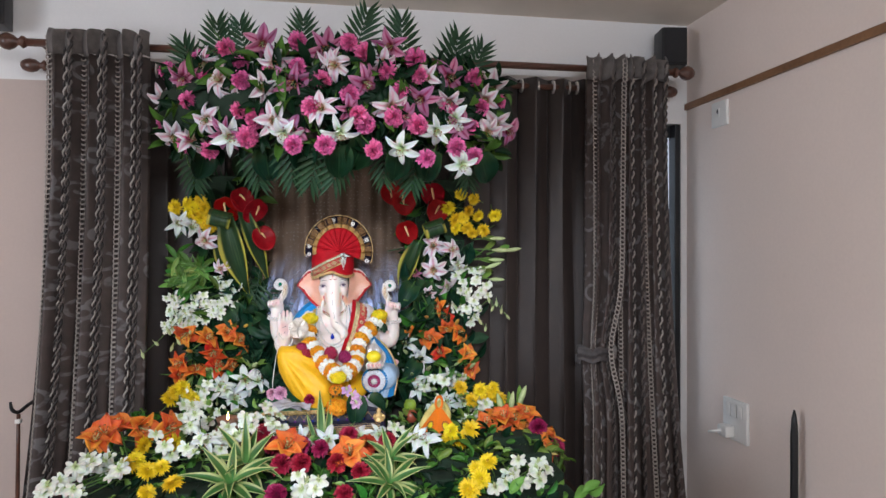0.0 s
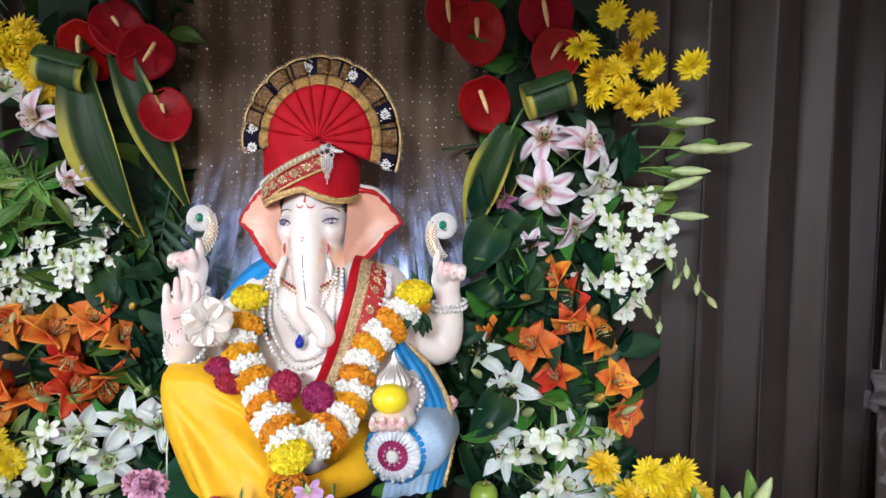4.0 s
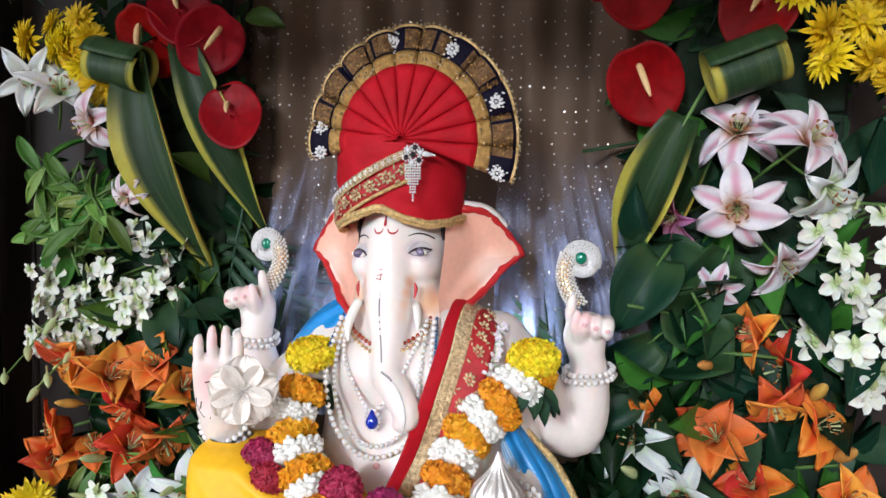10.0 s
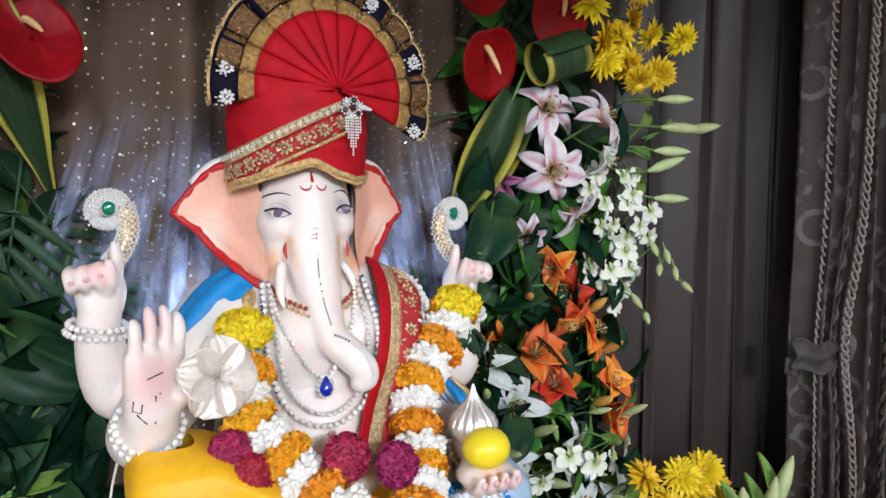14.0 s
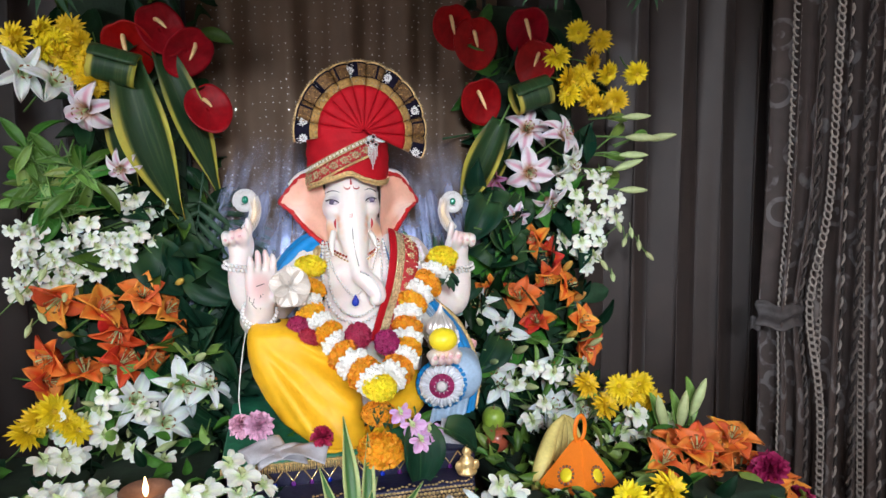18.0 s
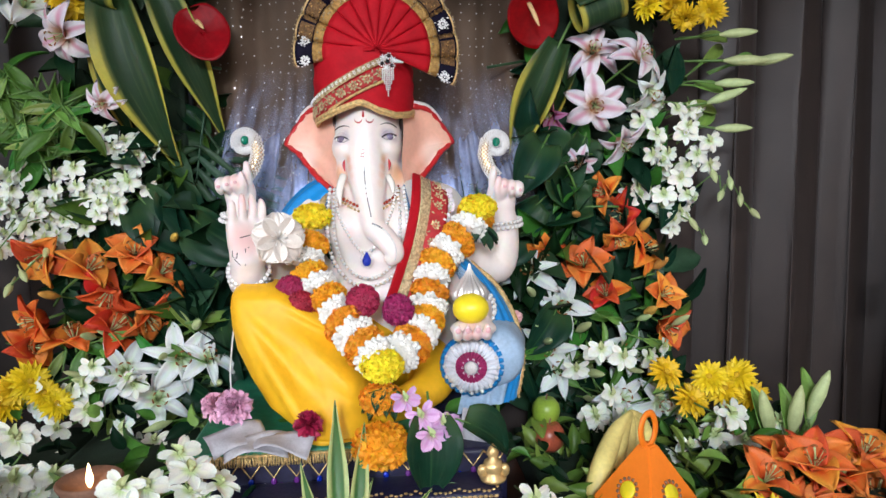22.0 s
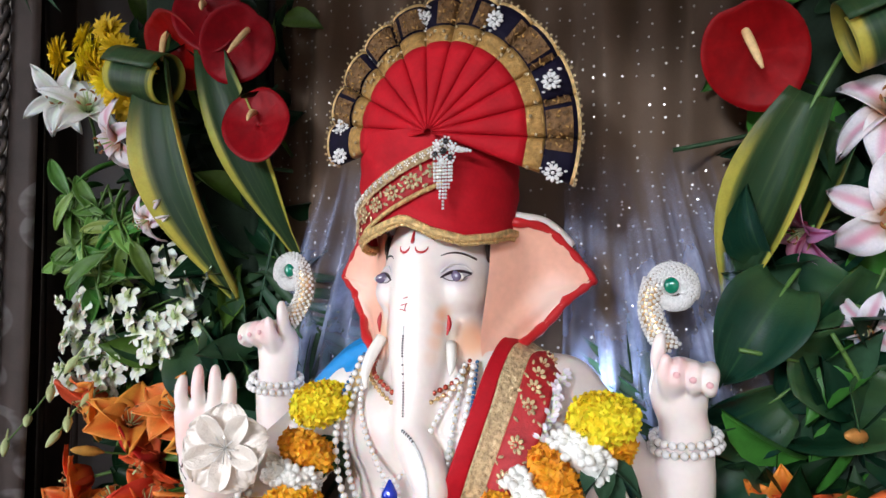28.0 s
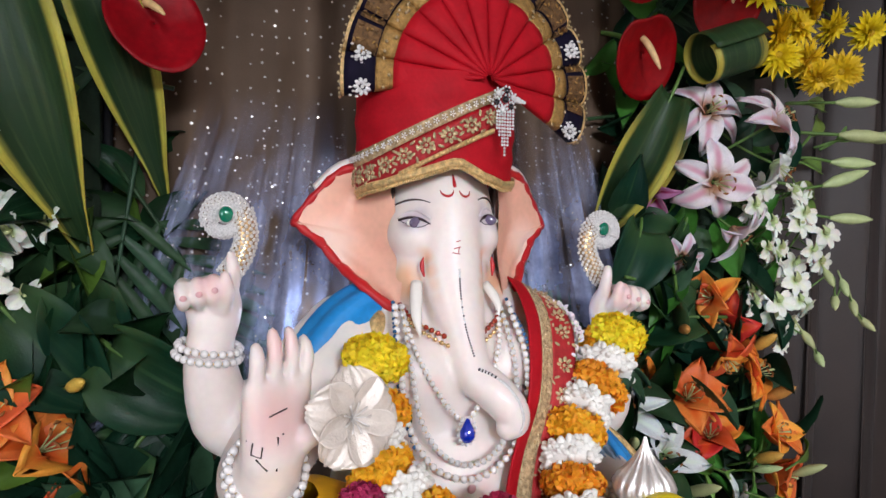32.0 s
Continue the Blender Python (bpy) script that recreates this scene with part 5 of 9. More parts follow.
GARLAND_CRIMSON = [
    (-0.096, 2.178, 1.279), (-0.004, 2.158, 1.266), (0.040, 2.150, 1.254), (-0.082, 2.165, 1.262)
]
GARLAND_YELLOW = [
    (-0.071, 2.245, 1.366), (0.160, 2.258, 1.373), (0.018, 2.09, 1.198)
]

# ---- the display table and the frame that carries the flowers ----
def display_table():
    t = tagged(empty("display_table", pose(0, 2.06, 0)), "display table draped in dark brown cloth", "table")
    bm = bmesh.new()
    box(bm, (-0.64, -0.40, 0.90), (0.64, 0.40, 0.94), 0.006)
    part("tabletop", bm, "rod", t)
    for x in (-0.58, 0.58):
        for y in (-0.34, 0.34):
            bm = bmesh.new()
            box(bm, (x - 0.03, y - 0.03, 0), (x + 0.03, y + 0.03, 0.9), 0.004)
            part("leg", bm, "rod", t)

    def f(u, v):
        a = u * 2 * (1.32 + 0.82)
        x, y = (a - 0.66, -0.412) if a < 1.32 else (0.66, a - 1.32 - 0.412) if a < 2.14 else (0.66 - (a - 2.14), 0.412) if a < 3.46 else (-0.66, 0.412 - (a - 3.46))
        k = 1 + 0.03 * v + 0.012 * v * math.sin(70 * u)
        return (x * k, y * k, 0.943 - 0.9 * v)
    bm = bmesh.new()
    sheet(bm, f, 160, 6, wrap=True)
    part("cloth", bm, "cloth", t)
    return t


display_table()


def frame_column(x0, x1, z0, z1, name, label):
    """A wire-backed panel of soaked foam that the stems stand in."""
    s = tagged(empty(name, pose((x0 + x1) / 2, 2.44, 0)), label, "flower frame", "flower frame panels")
    w = (x1 - x0) / 2
    for k in range(4):
        za, zb = z0 + (z1 - z0) * k / 4, z0 + (z1 - z0) * (k + 1) / 4
        bm = bmesh.new()
        box(bm, (-w, -0.024, za + 0.002), (w, 0.010, zb - 0.002), 0.008)
        part("foam_block", bm, "foam", s)
    for x in (-w - 0.004, w + 0.004):
        bm = bmesh.new()
        tube(bm, [(x, 0.0, 0.0, 0.004), (x, 0.0, z1 + 0.1, 0.004)], 8, 0)
        part("upright", bm, "black", s)


frame_column(-0.46, -0.28, 0.95, 1.86, "flower_frame", "dark green foam panel behind the flowers")
frame_column(0.30, 0.48, 0.95, 1.86, "flower_frame", "dark green foam panel behind the flowers")


def canopy_frame():
    s = tagged(empty("canopy_frame"), "curved foam canopy that carries the top flowers", "flower frame", "flower frame panels")

    def mid(u):
        x = -0.47 + 0.99 * u
        return Vector((x, 1.86 + 1.05 * (x - 0.06) ** 2, 2.02))
    for k in range(6):
        bm = bmesh.new()
        tube(bm, [(*mid((k + v) / 6 + 0.004), 0.07) for v in (0, 0.33, 0.66, 0.95)], 10, 2, squash=1.25)
        part("foam_block", bm, "foam", s)
    for x in (-0.44, 0.46):
        bm = bmesh.new()
        tube(bm, [(x, 2.12, 2.02, 0.006), (x, 2.30, 1.99, 0.006), (x, 2.425, 1.90, 0.006)], 8, 3)
        part("support_arm", bm, "black", s)


canopy_frame()

EYE_AT = Vector((0.03, 0.9, 1.5))


def towards(p, up=0.0, j=0.35, outward=0.0, cx=0.03):
    d = (EYE_AT - Vector(p)).normalized()
    return d + Vector((rnd.uniform(-j, j) + outward * (1 if p[0] > cx else -1), rnd.uniform(-j, j) * 0.5, rnd.uniform(-j, j) + up))


def bank(name, places, up=0.0, j=0.35, outward=0.0, size=(0.9, 1.12), label=""):
    for p in places:
        place(name, p, towards(p, up, j * 1.5, outward), size=rnd.uniform(*size), label=label)


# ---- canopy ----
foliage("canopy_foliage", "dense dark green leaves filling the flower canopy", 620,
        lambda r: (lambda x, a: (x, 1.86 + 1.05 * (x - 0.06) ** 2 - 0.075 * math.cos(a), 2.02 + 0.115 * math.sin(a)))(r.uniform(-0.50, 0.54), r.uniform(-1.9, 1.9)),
        ["leaf", "leaf_dark_shaded", "leaf_dark_shaded"], 0.065, 0.024, 11)
for p in CANOPY_FRONDS_TOP:
    place("frond", (p[0], p[1], p[2] - 0.10), (rnd.uniform(-0.2, 0.2), -1, 0.25), spin=rnd.uniform(-0.25, 0.25) - (p[0] - 0.05) * 0.8, size=rnd.uniform(0.75, 0.98))
for p in CANOPY_FRONDS_LOW:
    place("frond", (p[0], p[1] + 0.04, p[2] + 0.085), (rnd.uniform(-0.3, 0.3), -1, -0.45), spin=math.pi + rnd.uniform(-0.5, 0.5), size=rnd.uniform(0.7, 0.9))
    place("leaf_broad", (p[0] + 0.04, p[1] + 0.03, p[2] + 0.05), (rnd.uniform(-0.4, 0.4), -1, -0.2), spin=math.pi + rnd.uniform(-0.5, 0.5))
bank("carnation_pink", CANOPY_CARNATIONS_WEST, 0.0, 0.5, 0.2, size=(0.76, 0.95))
bank("carnation_pink", CANOPY_CARNATIONS_EAST, 0.0, 0.5, 0.2, size=(0.76, 0.95))
for k in range(26):
    # pale lilies and carnations that fill the gaps of the canopy
    x, a = -0.50 + 1.04 * (k + rnd.random()) / 26, rnd.uniform(-1.0, 1.0)
    p = (x, 1.86 + 1.05 * (x - 0.06) ** 2 - 0.098 * math.cos(a), 2.015 + 0.115 * math.sin(a))
    place(("lily_pink", "lily_dark", "carnation_pink", "lily_pink")[k % 4], p, towards(p, 0.0, 0.6, 0.3), size=rnd.uniform(0.7, 0.9))
bank("lily_dark", CANOPY_LILIES_DARK, 0.25, 0.3, size=(0.85, 1.0))
bank("lily_pink", CANOPY_LILIES_PALE, 0.0, 0.35, 0.3, size=(0.75, 0.9), label="pale pink lily at the edge of the canopy")
bank("lily_white", CANOPY_LILIES_WHITE, -0.45, 0.3, size=(0.85, 1.0), label="white lily drooping from the canopy's lower edge")

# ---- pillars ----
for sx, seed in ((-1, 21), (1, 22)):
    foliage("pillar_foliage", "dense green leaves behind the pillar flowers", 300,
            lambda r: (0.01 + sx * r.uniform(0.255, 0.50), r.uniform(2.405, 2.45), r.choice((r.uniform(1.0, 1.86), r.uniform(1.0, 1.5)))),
            ["leaf_dark_shaded", "leaf_vein", "leaf_dark_shaded", "palm", "leaf"], 0.080, 0.036, seed)
# these low leaves carry the shade beside the statue in their near-black colour
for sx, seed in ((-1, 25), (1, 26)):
    foliage("pillar_foliage", "shade-darkened leaves low down beside the statue", 110,
            lambda r: (0.01 + sx * r.uniform(0.205, 0.33), r.uniform(2.400, 2.435), r.uniform(1.04, 1.30)), ["leaf_dark_shaded", "leaf_dark_shaded", "palm"], 0.085, 0.034, seed)
bank("mum", WEST_MUMS, 0.1, 0.6, 0.15, size=(0.82, 1.08))
bank("mum", EAST_MUMS, 0.1, 0.6, 0.2, size=(0.82, 1.08))
bank("mum", EAST_MUMS_LOW, 0.6, 0.4)
bank("lily_white", WEST_LILIES_PINK[:2], -0.1, 0.7, 0.2, size=(0.8, 0.95))
bank("lily_pink", WEST_LILIES_PINK[2:3], -0.1, 0.5, 0.2, size=(0.8, 0.85))
bank("lily_pink", WEST_LILIES_PINK[3:], -0.6, 0.5, 0.2, size=(0.5, 0.55))
for name, p, d, size in (("lily_pink", (0.362, 2.375, 1.608), (-0.1, -1, 0.35), 0.82), ("lily_pink", (0.362, 2.360, 1.527), (-0.2, -1, -0.15), 0.9), ("lily_pink", (0.417, 2.335, 1.592), (0.5, -0.8, 0.5), 0.82),
                         ("lily_white", (0.440, 2.350, 1.552), (0.5, -0.7, -0.6), 0.76), ("lily_pink", (0.405, 2.375, 1.475), (0.5, -0.6, -0.7), 0.74), ("lily_pink", (0.348, 2.395, 1.440), (-0.3, -1, -0.3), 0.52),
                         ("lily_dark", (0.308, 2.400, 1.520), (-0.8, -0.5, -0.4), 0.60)):
    place(name, p, d, size=size)
bank("lily_orange", WEST_LILIES_ORANGE[:5], -0.1, 0.95, size=(0.9, 1.1))
bank("lily_red", WEST_LILIES_ORANGE[5:], -0.1, 0.95, size=(0.9, 1.1))
bank("lily_orange", EAST_LILIES_ORANGE[:3], -0.35, 1.0, size=(0.8, 1.0))
bank("lily_red", EAST_LILIES_ORANGE[3:] + EAST_LILIES_ORANGE_LOW[:1], -0.35, 1.0, size=(0.8, 1.0))
bank("lily_orange", EAST_LILIES_ORANGE_LOW[1:], -0.2, 0.7, size=(0.75, 0.95))
bank("lily_white", WEST_LILIES_WHITE + EAST_LILIES_WHITE, 0.15, 0.4, size=(0.78, 1.0))
for p in WEST_ANTHURIUMS:
    place("anthurium", (p[0], p[1] - 0.03, p[2]), towards(p, 0.05, 0.5), spin=rnd.uniform(-0.7, 0.7), size=rnd.uniform(0.86, 1.0))
for p in EAST_ANTHURIUMS:
    place("anthurium", (p[0], p[1] - 0.03, p[2]), towards(p, 0.05, 0.5), spin=rnd.uniform(-0.7, 0.7), size=rnd.uniform(0.86, 1.0))
for k in range(0, len(WEST_ORCHIDS), 5):
    orchid_spray(WEST_ORCHIDS[k:k + 5], (-0.15, -1, -0.1), extra=4, size=0.68, buds=WEST_ORCHID_BUDS[:4] if k == 0 else WEST_ORCHID_BUDS[4:] if k == 10 else ())
for k in range(0, len(EAST_ORCHIDS), 6):
    orchid_spray(EAST_ORCHIDS[k:k + 6], (0.2, -1, -0.1), extra=2, size=0.76, buds=EAST_ORCHID_BUDS[:5] if k else EAST_ORCHID_BUDS[5:])
orchid_spray(EAST_ORCHIDS_LOW, (0.1, -0.8, 0.6))
for p, d in (((0.600, 2.19, 1.045), (0.1, -0.1, 1)), ((0.632, 2.20, 1.065), (0.35, -0.1, 1)), ((0.575, 2.20, 1.04), (-0.3, -0.1, 1))):
    place("bud", p, d, size=1.25)
    place("leaf_light", (p[0], p[1], p[2] - 0.02), (0, -1, 0.2), spin=-0.4 * d[0], size=1.2)
for p in EAST_BUDS:
    place("bud", p, (1.0, -0.35, rnd.uniform(-0.1, 0.45)), size=rnd.uniform(0.9, 1.15))
    place("leaf_light", (p[0] - 0.03, p[1] + 0.02, p[2]), (0.2, -1, 0.3), spin=-1.3 + rnd.uniform(-0.4, 0.4))
for p in WEST_TUFTS:
    for k in range(15):
        place("leaf_point" if k % 4 else "leaf_light", (p[0] + rnd.uniform(-0.02, 0.02), p[1] - rnd.uniform(0, 0.02), p[2] + rnd.uniform(-0.02, 0.02)), (rnd.uniform(-0.7, 0.7), -1, rnd.uniform(-0.2, 0.9)), size=rnd.uniform(0.6, 0.98))
for p, d, size in (((0.345, 2.385, 1.352), (-0.6, -1, 0.2), 0.62), ((0.470, 2.375, 1.262), (0.2, -1, 0.6), 0.75), ((0.445, 2.375, 1.325), (0.1, -1, 0.7), 0.7), ((0.455, 2.375, 1.185), (0.1, -1, 0.5), 0.75), ((-0.300, 2.380, 1.330), (0.5, -1, 0.4), 0.6), ((-0.470, 2.370, 1.250), (-0.4, -1, 0.3), 0.65)):
    place("bud_amber", p, d, size=size)
for p, d in (((0.270, 2.375, 1.222), (-0.5, -0.8, 0.5)), ((0.285, 2.37, 1.170), (-0.6, -0.8, 0.3)), ((0.335, 2.36, 1.165), (0.2, -1, 0.5)), ((0.350, 2.36, 1.095), (0.3, -1, 0.2)), ((-0.270, 2.36, 1.195), (0.5, -1, 0.5)), ((-0.250, 2.365, 1.105), (0.6, -1, 0.3)), ((-0.420, 2.35, 1.120), (-0.3, -1, 0.4))):
    place("bud", p, d, size=rnd.uniform(0.75, 0.95))
    for k in range(4):
        place("leaf_light", (p[0] + rnd.uniform(-0.02, 0.02), p[1] + 0.015, p[2] + rnd.uniform(-0.02, 0.02)), (d[0] + rnd.uniform(-0.5, 0.5), -1, rnd.uniform(0, 0.8)), spin=rnd.uniform(-1.2, 1.2) - d[0], size=rnd.uniform(0.65, 0.95))
# long yellow-edged leaves hanging beside the statue
place("leaf_wide", (-0.352, 2.345, 1.705), (-0.15, -1, 0.1), spin=3.36, size=1.28)
for p, d, spin, s in (((-0.305, 2.365, 1.735), (0.15, -1, 0.12), 3.50, 1.18), ((-0.385, 2.37, 1.66), (-0.3, -1, 0.0), 3.20, 0.85)):
    place("leaf_strap", p, d, spin=spin, size=s)
for p, d, spin, s in (((0.310, 2.372, 1.625), (-0.35, -1, 0.1), 2.70, 0.98), ((0.335, 2.385, 1.60), (-0.6, -1, 0.0), 2.58, 0.85)):
    place("leaf_wide", p, d, spin=spin, size=s)
for p, spin, s in (((-0.27, 2.395, 1.36), 0.5, 1.1), ((-0.25, 2.40, 1.27), -0.3, 1.0), ((-0.24, 2.40, 1.19), 0.2, 0.9), ((-0.30, 2.40, 1.42), 0.1, 0.9), ((0.29, 2.395, 1.47), -0.3, 0.9),
                   ((0.29, 2.385, 1.41), 0.7, 1.0), ((0.34, 2.39, 1.40), 0.3, 1.0), ((0.26, 2.40, 1.33), -0.5, 0.9), ((0.36, 2.40, 1.48), -0.2, 0.9), ((-0.42, 2.40, 1.30), 0.6, 1.0), ((0.44, 2.40, 1.24), -0.6, 1.0),
                   ((0.24, 2.36, 1.12), 0.2, 0.8), ((0.30, 2.36, 1.20), -0.4, 0.8), ((-0.30, 2.37, 1.12), 0.4, 0.8)):
    place("leaf_broad", p, (rnd.uniform(-0.8, 0.8), -1, rnd.uniform(-0.2, 0.8)), spin=spin * 2 + 3.14, size=s)
for p, d, spin, s in (((-0.350, 2.398, 1.395), (-0.2, -1, 0.3), 3.9, 1.1), ((0.335, 2.395, 1.456), (-0.3, -1, 0.35), 1.45, 0.86), ((0.370, 2.390, 1.366), (-0.3, -1, 0.6), 1.62, 1.05), ((0.285, 2.402, 1.375), (0.3, -1, -0.2), 2.2, 0.8)):
    place("leaf_broad", p, d, spin=spin, size=s)
place("leaf_curl", (-0.375, 2.335, 1.700), (0.1, -1, 0.25), spin=-0.25, size=1.35)
place("leaf_curl", (0.362, 2.345, 1.672), (-0.1, -1, 0.25), spin=0.35, size=1.35)
for p, spin in (((-0.255, 2.415, 1.50), 3.0), ((-0.245, 2.42, 1.49), 3.7), ((-0.26, 2.41, 1.60), 1.4), ((0.24, 2.41, 1.60), -1.4), ((-0.30, 2.41, 1.74), 0.9), ((0.30, 2.41, 1.72), -0.9), ((0.24, 2.41, 1.24), 0.5)):
    place("frond", p, (rnd.uniform(-0.3, 0.3), -1, 0.1), spin=spin, size=0.85)

# ---- bed on the table ----
foliage("bed_foliage", "dense green leaves covering the table's flower bed", 1300,
        lambda r: (lambda x, y: (x, y, 0.955 + 0.25 * (y - 1.68) - 0.06 * max(0, y - 2.0) - 0.25 * max(0, abs(x) - 0.5) - (0.09 if 0.2 < x < 0.42 and y > 2.0 else 0) + r.uniform(-0.035, 0.012)))(r.uniform(-0.66, 0.62), r.choice((r.uniform(1.62, 1.75), r.uniform(1.62, 2.0), r.uniform(1.8, 2.36)))),
        ["leaf", "leaf", "leaf_dark_shaded", "leaf_light"], 0.042, 0.020, 31, (0, -0.5, 0.7))
foliage("bed_foliage", "green leaves hanging over the table's front edge", 500,
        lambda r: (r.uniform(-0.66, 0.66), r.uniform(1.585, 1.65), r.uniform(0.78, 0.98)),
        ["leaf", "leaf", "leaf_dark_shaded", "leaf_light"], 0.055, 0.024, 32)

foliage("bed_foliage", "green leaves between the orange lilies and the fruit", 420,
        lambda r: (lambda x: (x, r.uniform(1.86, 2.33), 1.012 - 0.32 * max(0, x - 0.55) + r.uniform(-0.03, 0.02)))(r.uniform(0.22, 0.70)),
        ["leaf", "leaf", "leaf_dark_shaded", "leaf_light"], 0.046, 0.020, 33, (0.2, -0.5, 0.7))


def bed_foam():
    """Blocks of soaked foam under the bed, stepped up towards the back."""
    s = tagged(empty("bed_foam", pose(0, 0, 0.943)), "dark green flower foam blocks on the table", "flower foam")
    for i, y in enumerate((1.66, 1.76, 1.86, 1.96)):
        for j in range(6):
            x = -0.63 + 0.212 * j
            bm = bmesh.new()
            box(bm, (x, y, 0), (x + 0.206, y + 0.097, 0.012 + 0.024 * i), 0.006)
            part("foam_block", bm, "foam", s)
    for j, x in enumerate((-0.63, -0.43, 0.235, 0.44)):
        bm = bmesh.new()
        box(bm, (x, 2.06, 0), (x + 0.195, 2.40, 0.050 if x > 0 else 0.09), 0.008)
        part("foam_block", bm, "foam", s)


bed_foam()
bm = bmesh.new()
tube(bm, [(0, 0, 0, 0.006), (0.05, -0.005, 0.004, 0.0065), (0.11, -0.012, 0.010, 0.007)], 8, 3)
tagged(link("twig", bm, "banana", m=pose(0.55, 1.90, 0.985)), "cut pale wooden stick poking from the bed", "stick")
bank("lily_orange", BED_LILIES_ORANGE_WEST, 0.4, 0.6, size=(0.9, 1.1), label="pale orange lily in the table's flower bed")
bank("lily_orange", BED_LILIES_ORANGE_MID, 0.2, 0.2, size=(1.0, 1.15))
bank("lily_orange", BACK_LILIES_ORANGE_EAST, 1.5, 0.6, size=(0.9, 1.15), label="pale orange lily in the table's flower bed")
bank("mum", BED_MUMS_WEST + BACK_MUMS_WEST, 0.4, 0.6, size=(0.85, 1.1))
bank("mum", BED_MUMS_EAST + BACK_MUMS_EAST, 0.4, 0.6, size=(0.9, 1.12))
bank("carnation_red", BED_CARNATIONS + BACK_CARNATIONS + BACK_CARNATIONS_EAST, 0.3, 0.35, size=(0.72, 0.9))
bank("lily_white", BED_LILIES_WHITE + BACK_LILIES_WHITE, 0.6, 0.5, size=(0.70, 0.88))
bank("lily_orange", [(p[0] + rnd.uniform(-0.04, 0.04), p[1] + rnd.uniform(-0.03, 0.03), p[2] + rnd.uniform(-0.012, 0.018)) for p in BACK_LILIES_ORANGE_EAST], 1.0, 0.7, size=(0.8, 1.0), label="pale orange lily in the table's flower bed")
# small leaves, buds and white blossoms that fill the pillars' lower halves
for sx in (-1, 1):
    for k in range(44):
        p = (0.01 + sx * rnd.uniform(0.25, 0.50), rnd.uniform(2.34, 2.39), rnd.uniform(1.02, 1.20))
        place(("leaf_light", "leaf_point", "leaf_point", "bud")[k % 4], p, (sx * rnd.uniform(-0.2, 0.9), -1, rnd.uniform(-0.2, 0.9)), size=rnd.uniform(0.6, 0.9))
    for k in range(3):
        z = 1.04 + 0.035 * k
        orchid_spray([(0.01 + sx * rnd.uniform(0.30, 0.50), rnd.uniform(2.29, 2.33), z + rnd.uniform(-0.04, 0.04)) for _ in range(3)], (sx * 0.2, -1, 0.3), extra=1, size=0.85)
for p in BED_DRACAENAS:
    place("dracaena", p, (rnd.uniform(-0.2, 0.2), -0.6, 0.7), size=rnd.uniform(0.9, 1.1))
for group_, d in ((BED_ORCHIDS_WEST, (-0.2, -0.9, 0.4)), (BED_ORCHIDS_MID, (0, -0.8, 0.7)), (BED_ORCHIDS_FRONT[:3], (0, -1, 0.3)), (BED_ORCHIDS_EAST, (0.1, -0.9, 0.4)), (BACK_ORCHIDS_WEST, (0, -0.8, 0.7)), (BACK_ORCHIDS_MID, (0, -0.7, 0.8)), (BACK_ORCHIDS_EAST, (0, -0.7, 0.8))):
    orchid_spray(group_, d, extra=2, size=0.92)

# ---- the statue and what it wears ----
SKIN, EAR, RED, DARK, IRIS, WHITE, YEL, BLUE, PALE, GOLD, PINK, HAIR, BEAD = range(13)
STATUE_MATS = ["skin", "ear", "redpaint", "eye", "iris", "ivory", "yellowcloth", "bluecloth", "palecloth", "gold", "pinkish", "hair", "diamond"]


def airbrush(m, color, spots):
    """Sprayed tints on a painted figure: soft round spots (x, y, z, radius, strength)."""
    nt = m.node_tree
    b = nt.nodes["Principled BSDF"]
    base = b.inputs["Base Color"].links[0].from_socket
    tc = nt.nodes.new("ShaderNodeTexCoord")
    last = None
    for x, y, z, r, s in spots:
        d = nt.nodes.new("ShaderNodeVectorMath")
        d.operation = "DISTANCE"
        nt.links.new(tc.outputs["Object"], d.inputs[0])
        d.inputs[1].default_value = (x, y, z)
        mr = nt.nodes.new("ShaderNodeMapRange")
        mr.interpolation_type = "SMOOTHSTEP"
        mr.inputs["From Min"].default_value, mr.inputs["From Max"].default_value = r * 0.25, r
        mr.inputs["To Min"].default_value, mr.inputs["To Max"].default_value = s, 0
        nt.links.new(d.outputs["Value"], mr.inputs["Value"])
        if last is None:
            last = mr.outputs["Result"]
        else:
            mx = nt.nodes.new("ShaderNodeMath")
            mx.operation = "MAXIMUM"
            nt.links.new(last, mx.inputs[0])
            nt.links.new(mr.outputs["Result"], mx.inputs[1])
            last = mx.outputs[0]
    mix = nt.nodes.new("ShaderNodeMix")
    mix.data_type = "RGBA"
    nt.links.new(last, mix.inputs["Factor"])
    nt.links.new(base, mix.inputs[6])
    mix.inputs[7].default_value = (*color, 1)
    nt.links.new(mix.outputs[2], b.inputs["Base Color"])


airbrush(M["skin"], (0.90, 0.42, 0.16), [(0.003 + s * (0.030 - 0.002 * k), 2.264 - 0.004 * k, 1.446 - 0.011 * k, 0.0125, 0.85 - 0.2 * k) for s in (-1, 1) for k in range(4)] + [(0.006 + s * 0.040, 2.285, 1.424, 0.024, 0.7) for s in (-1, 1)])
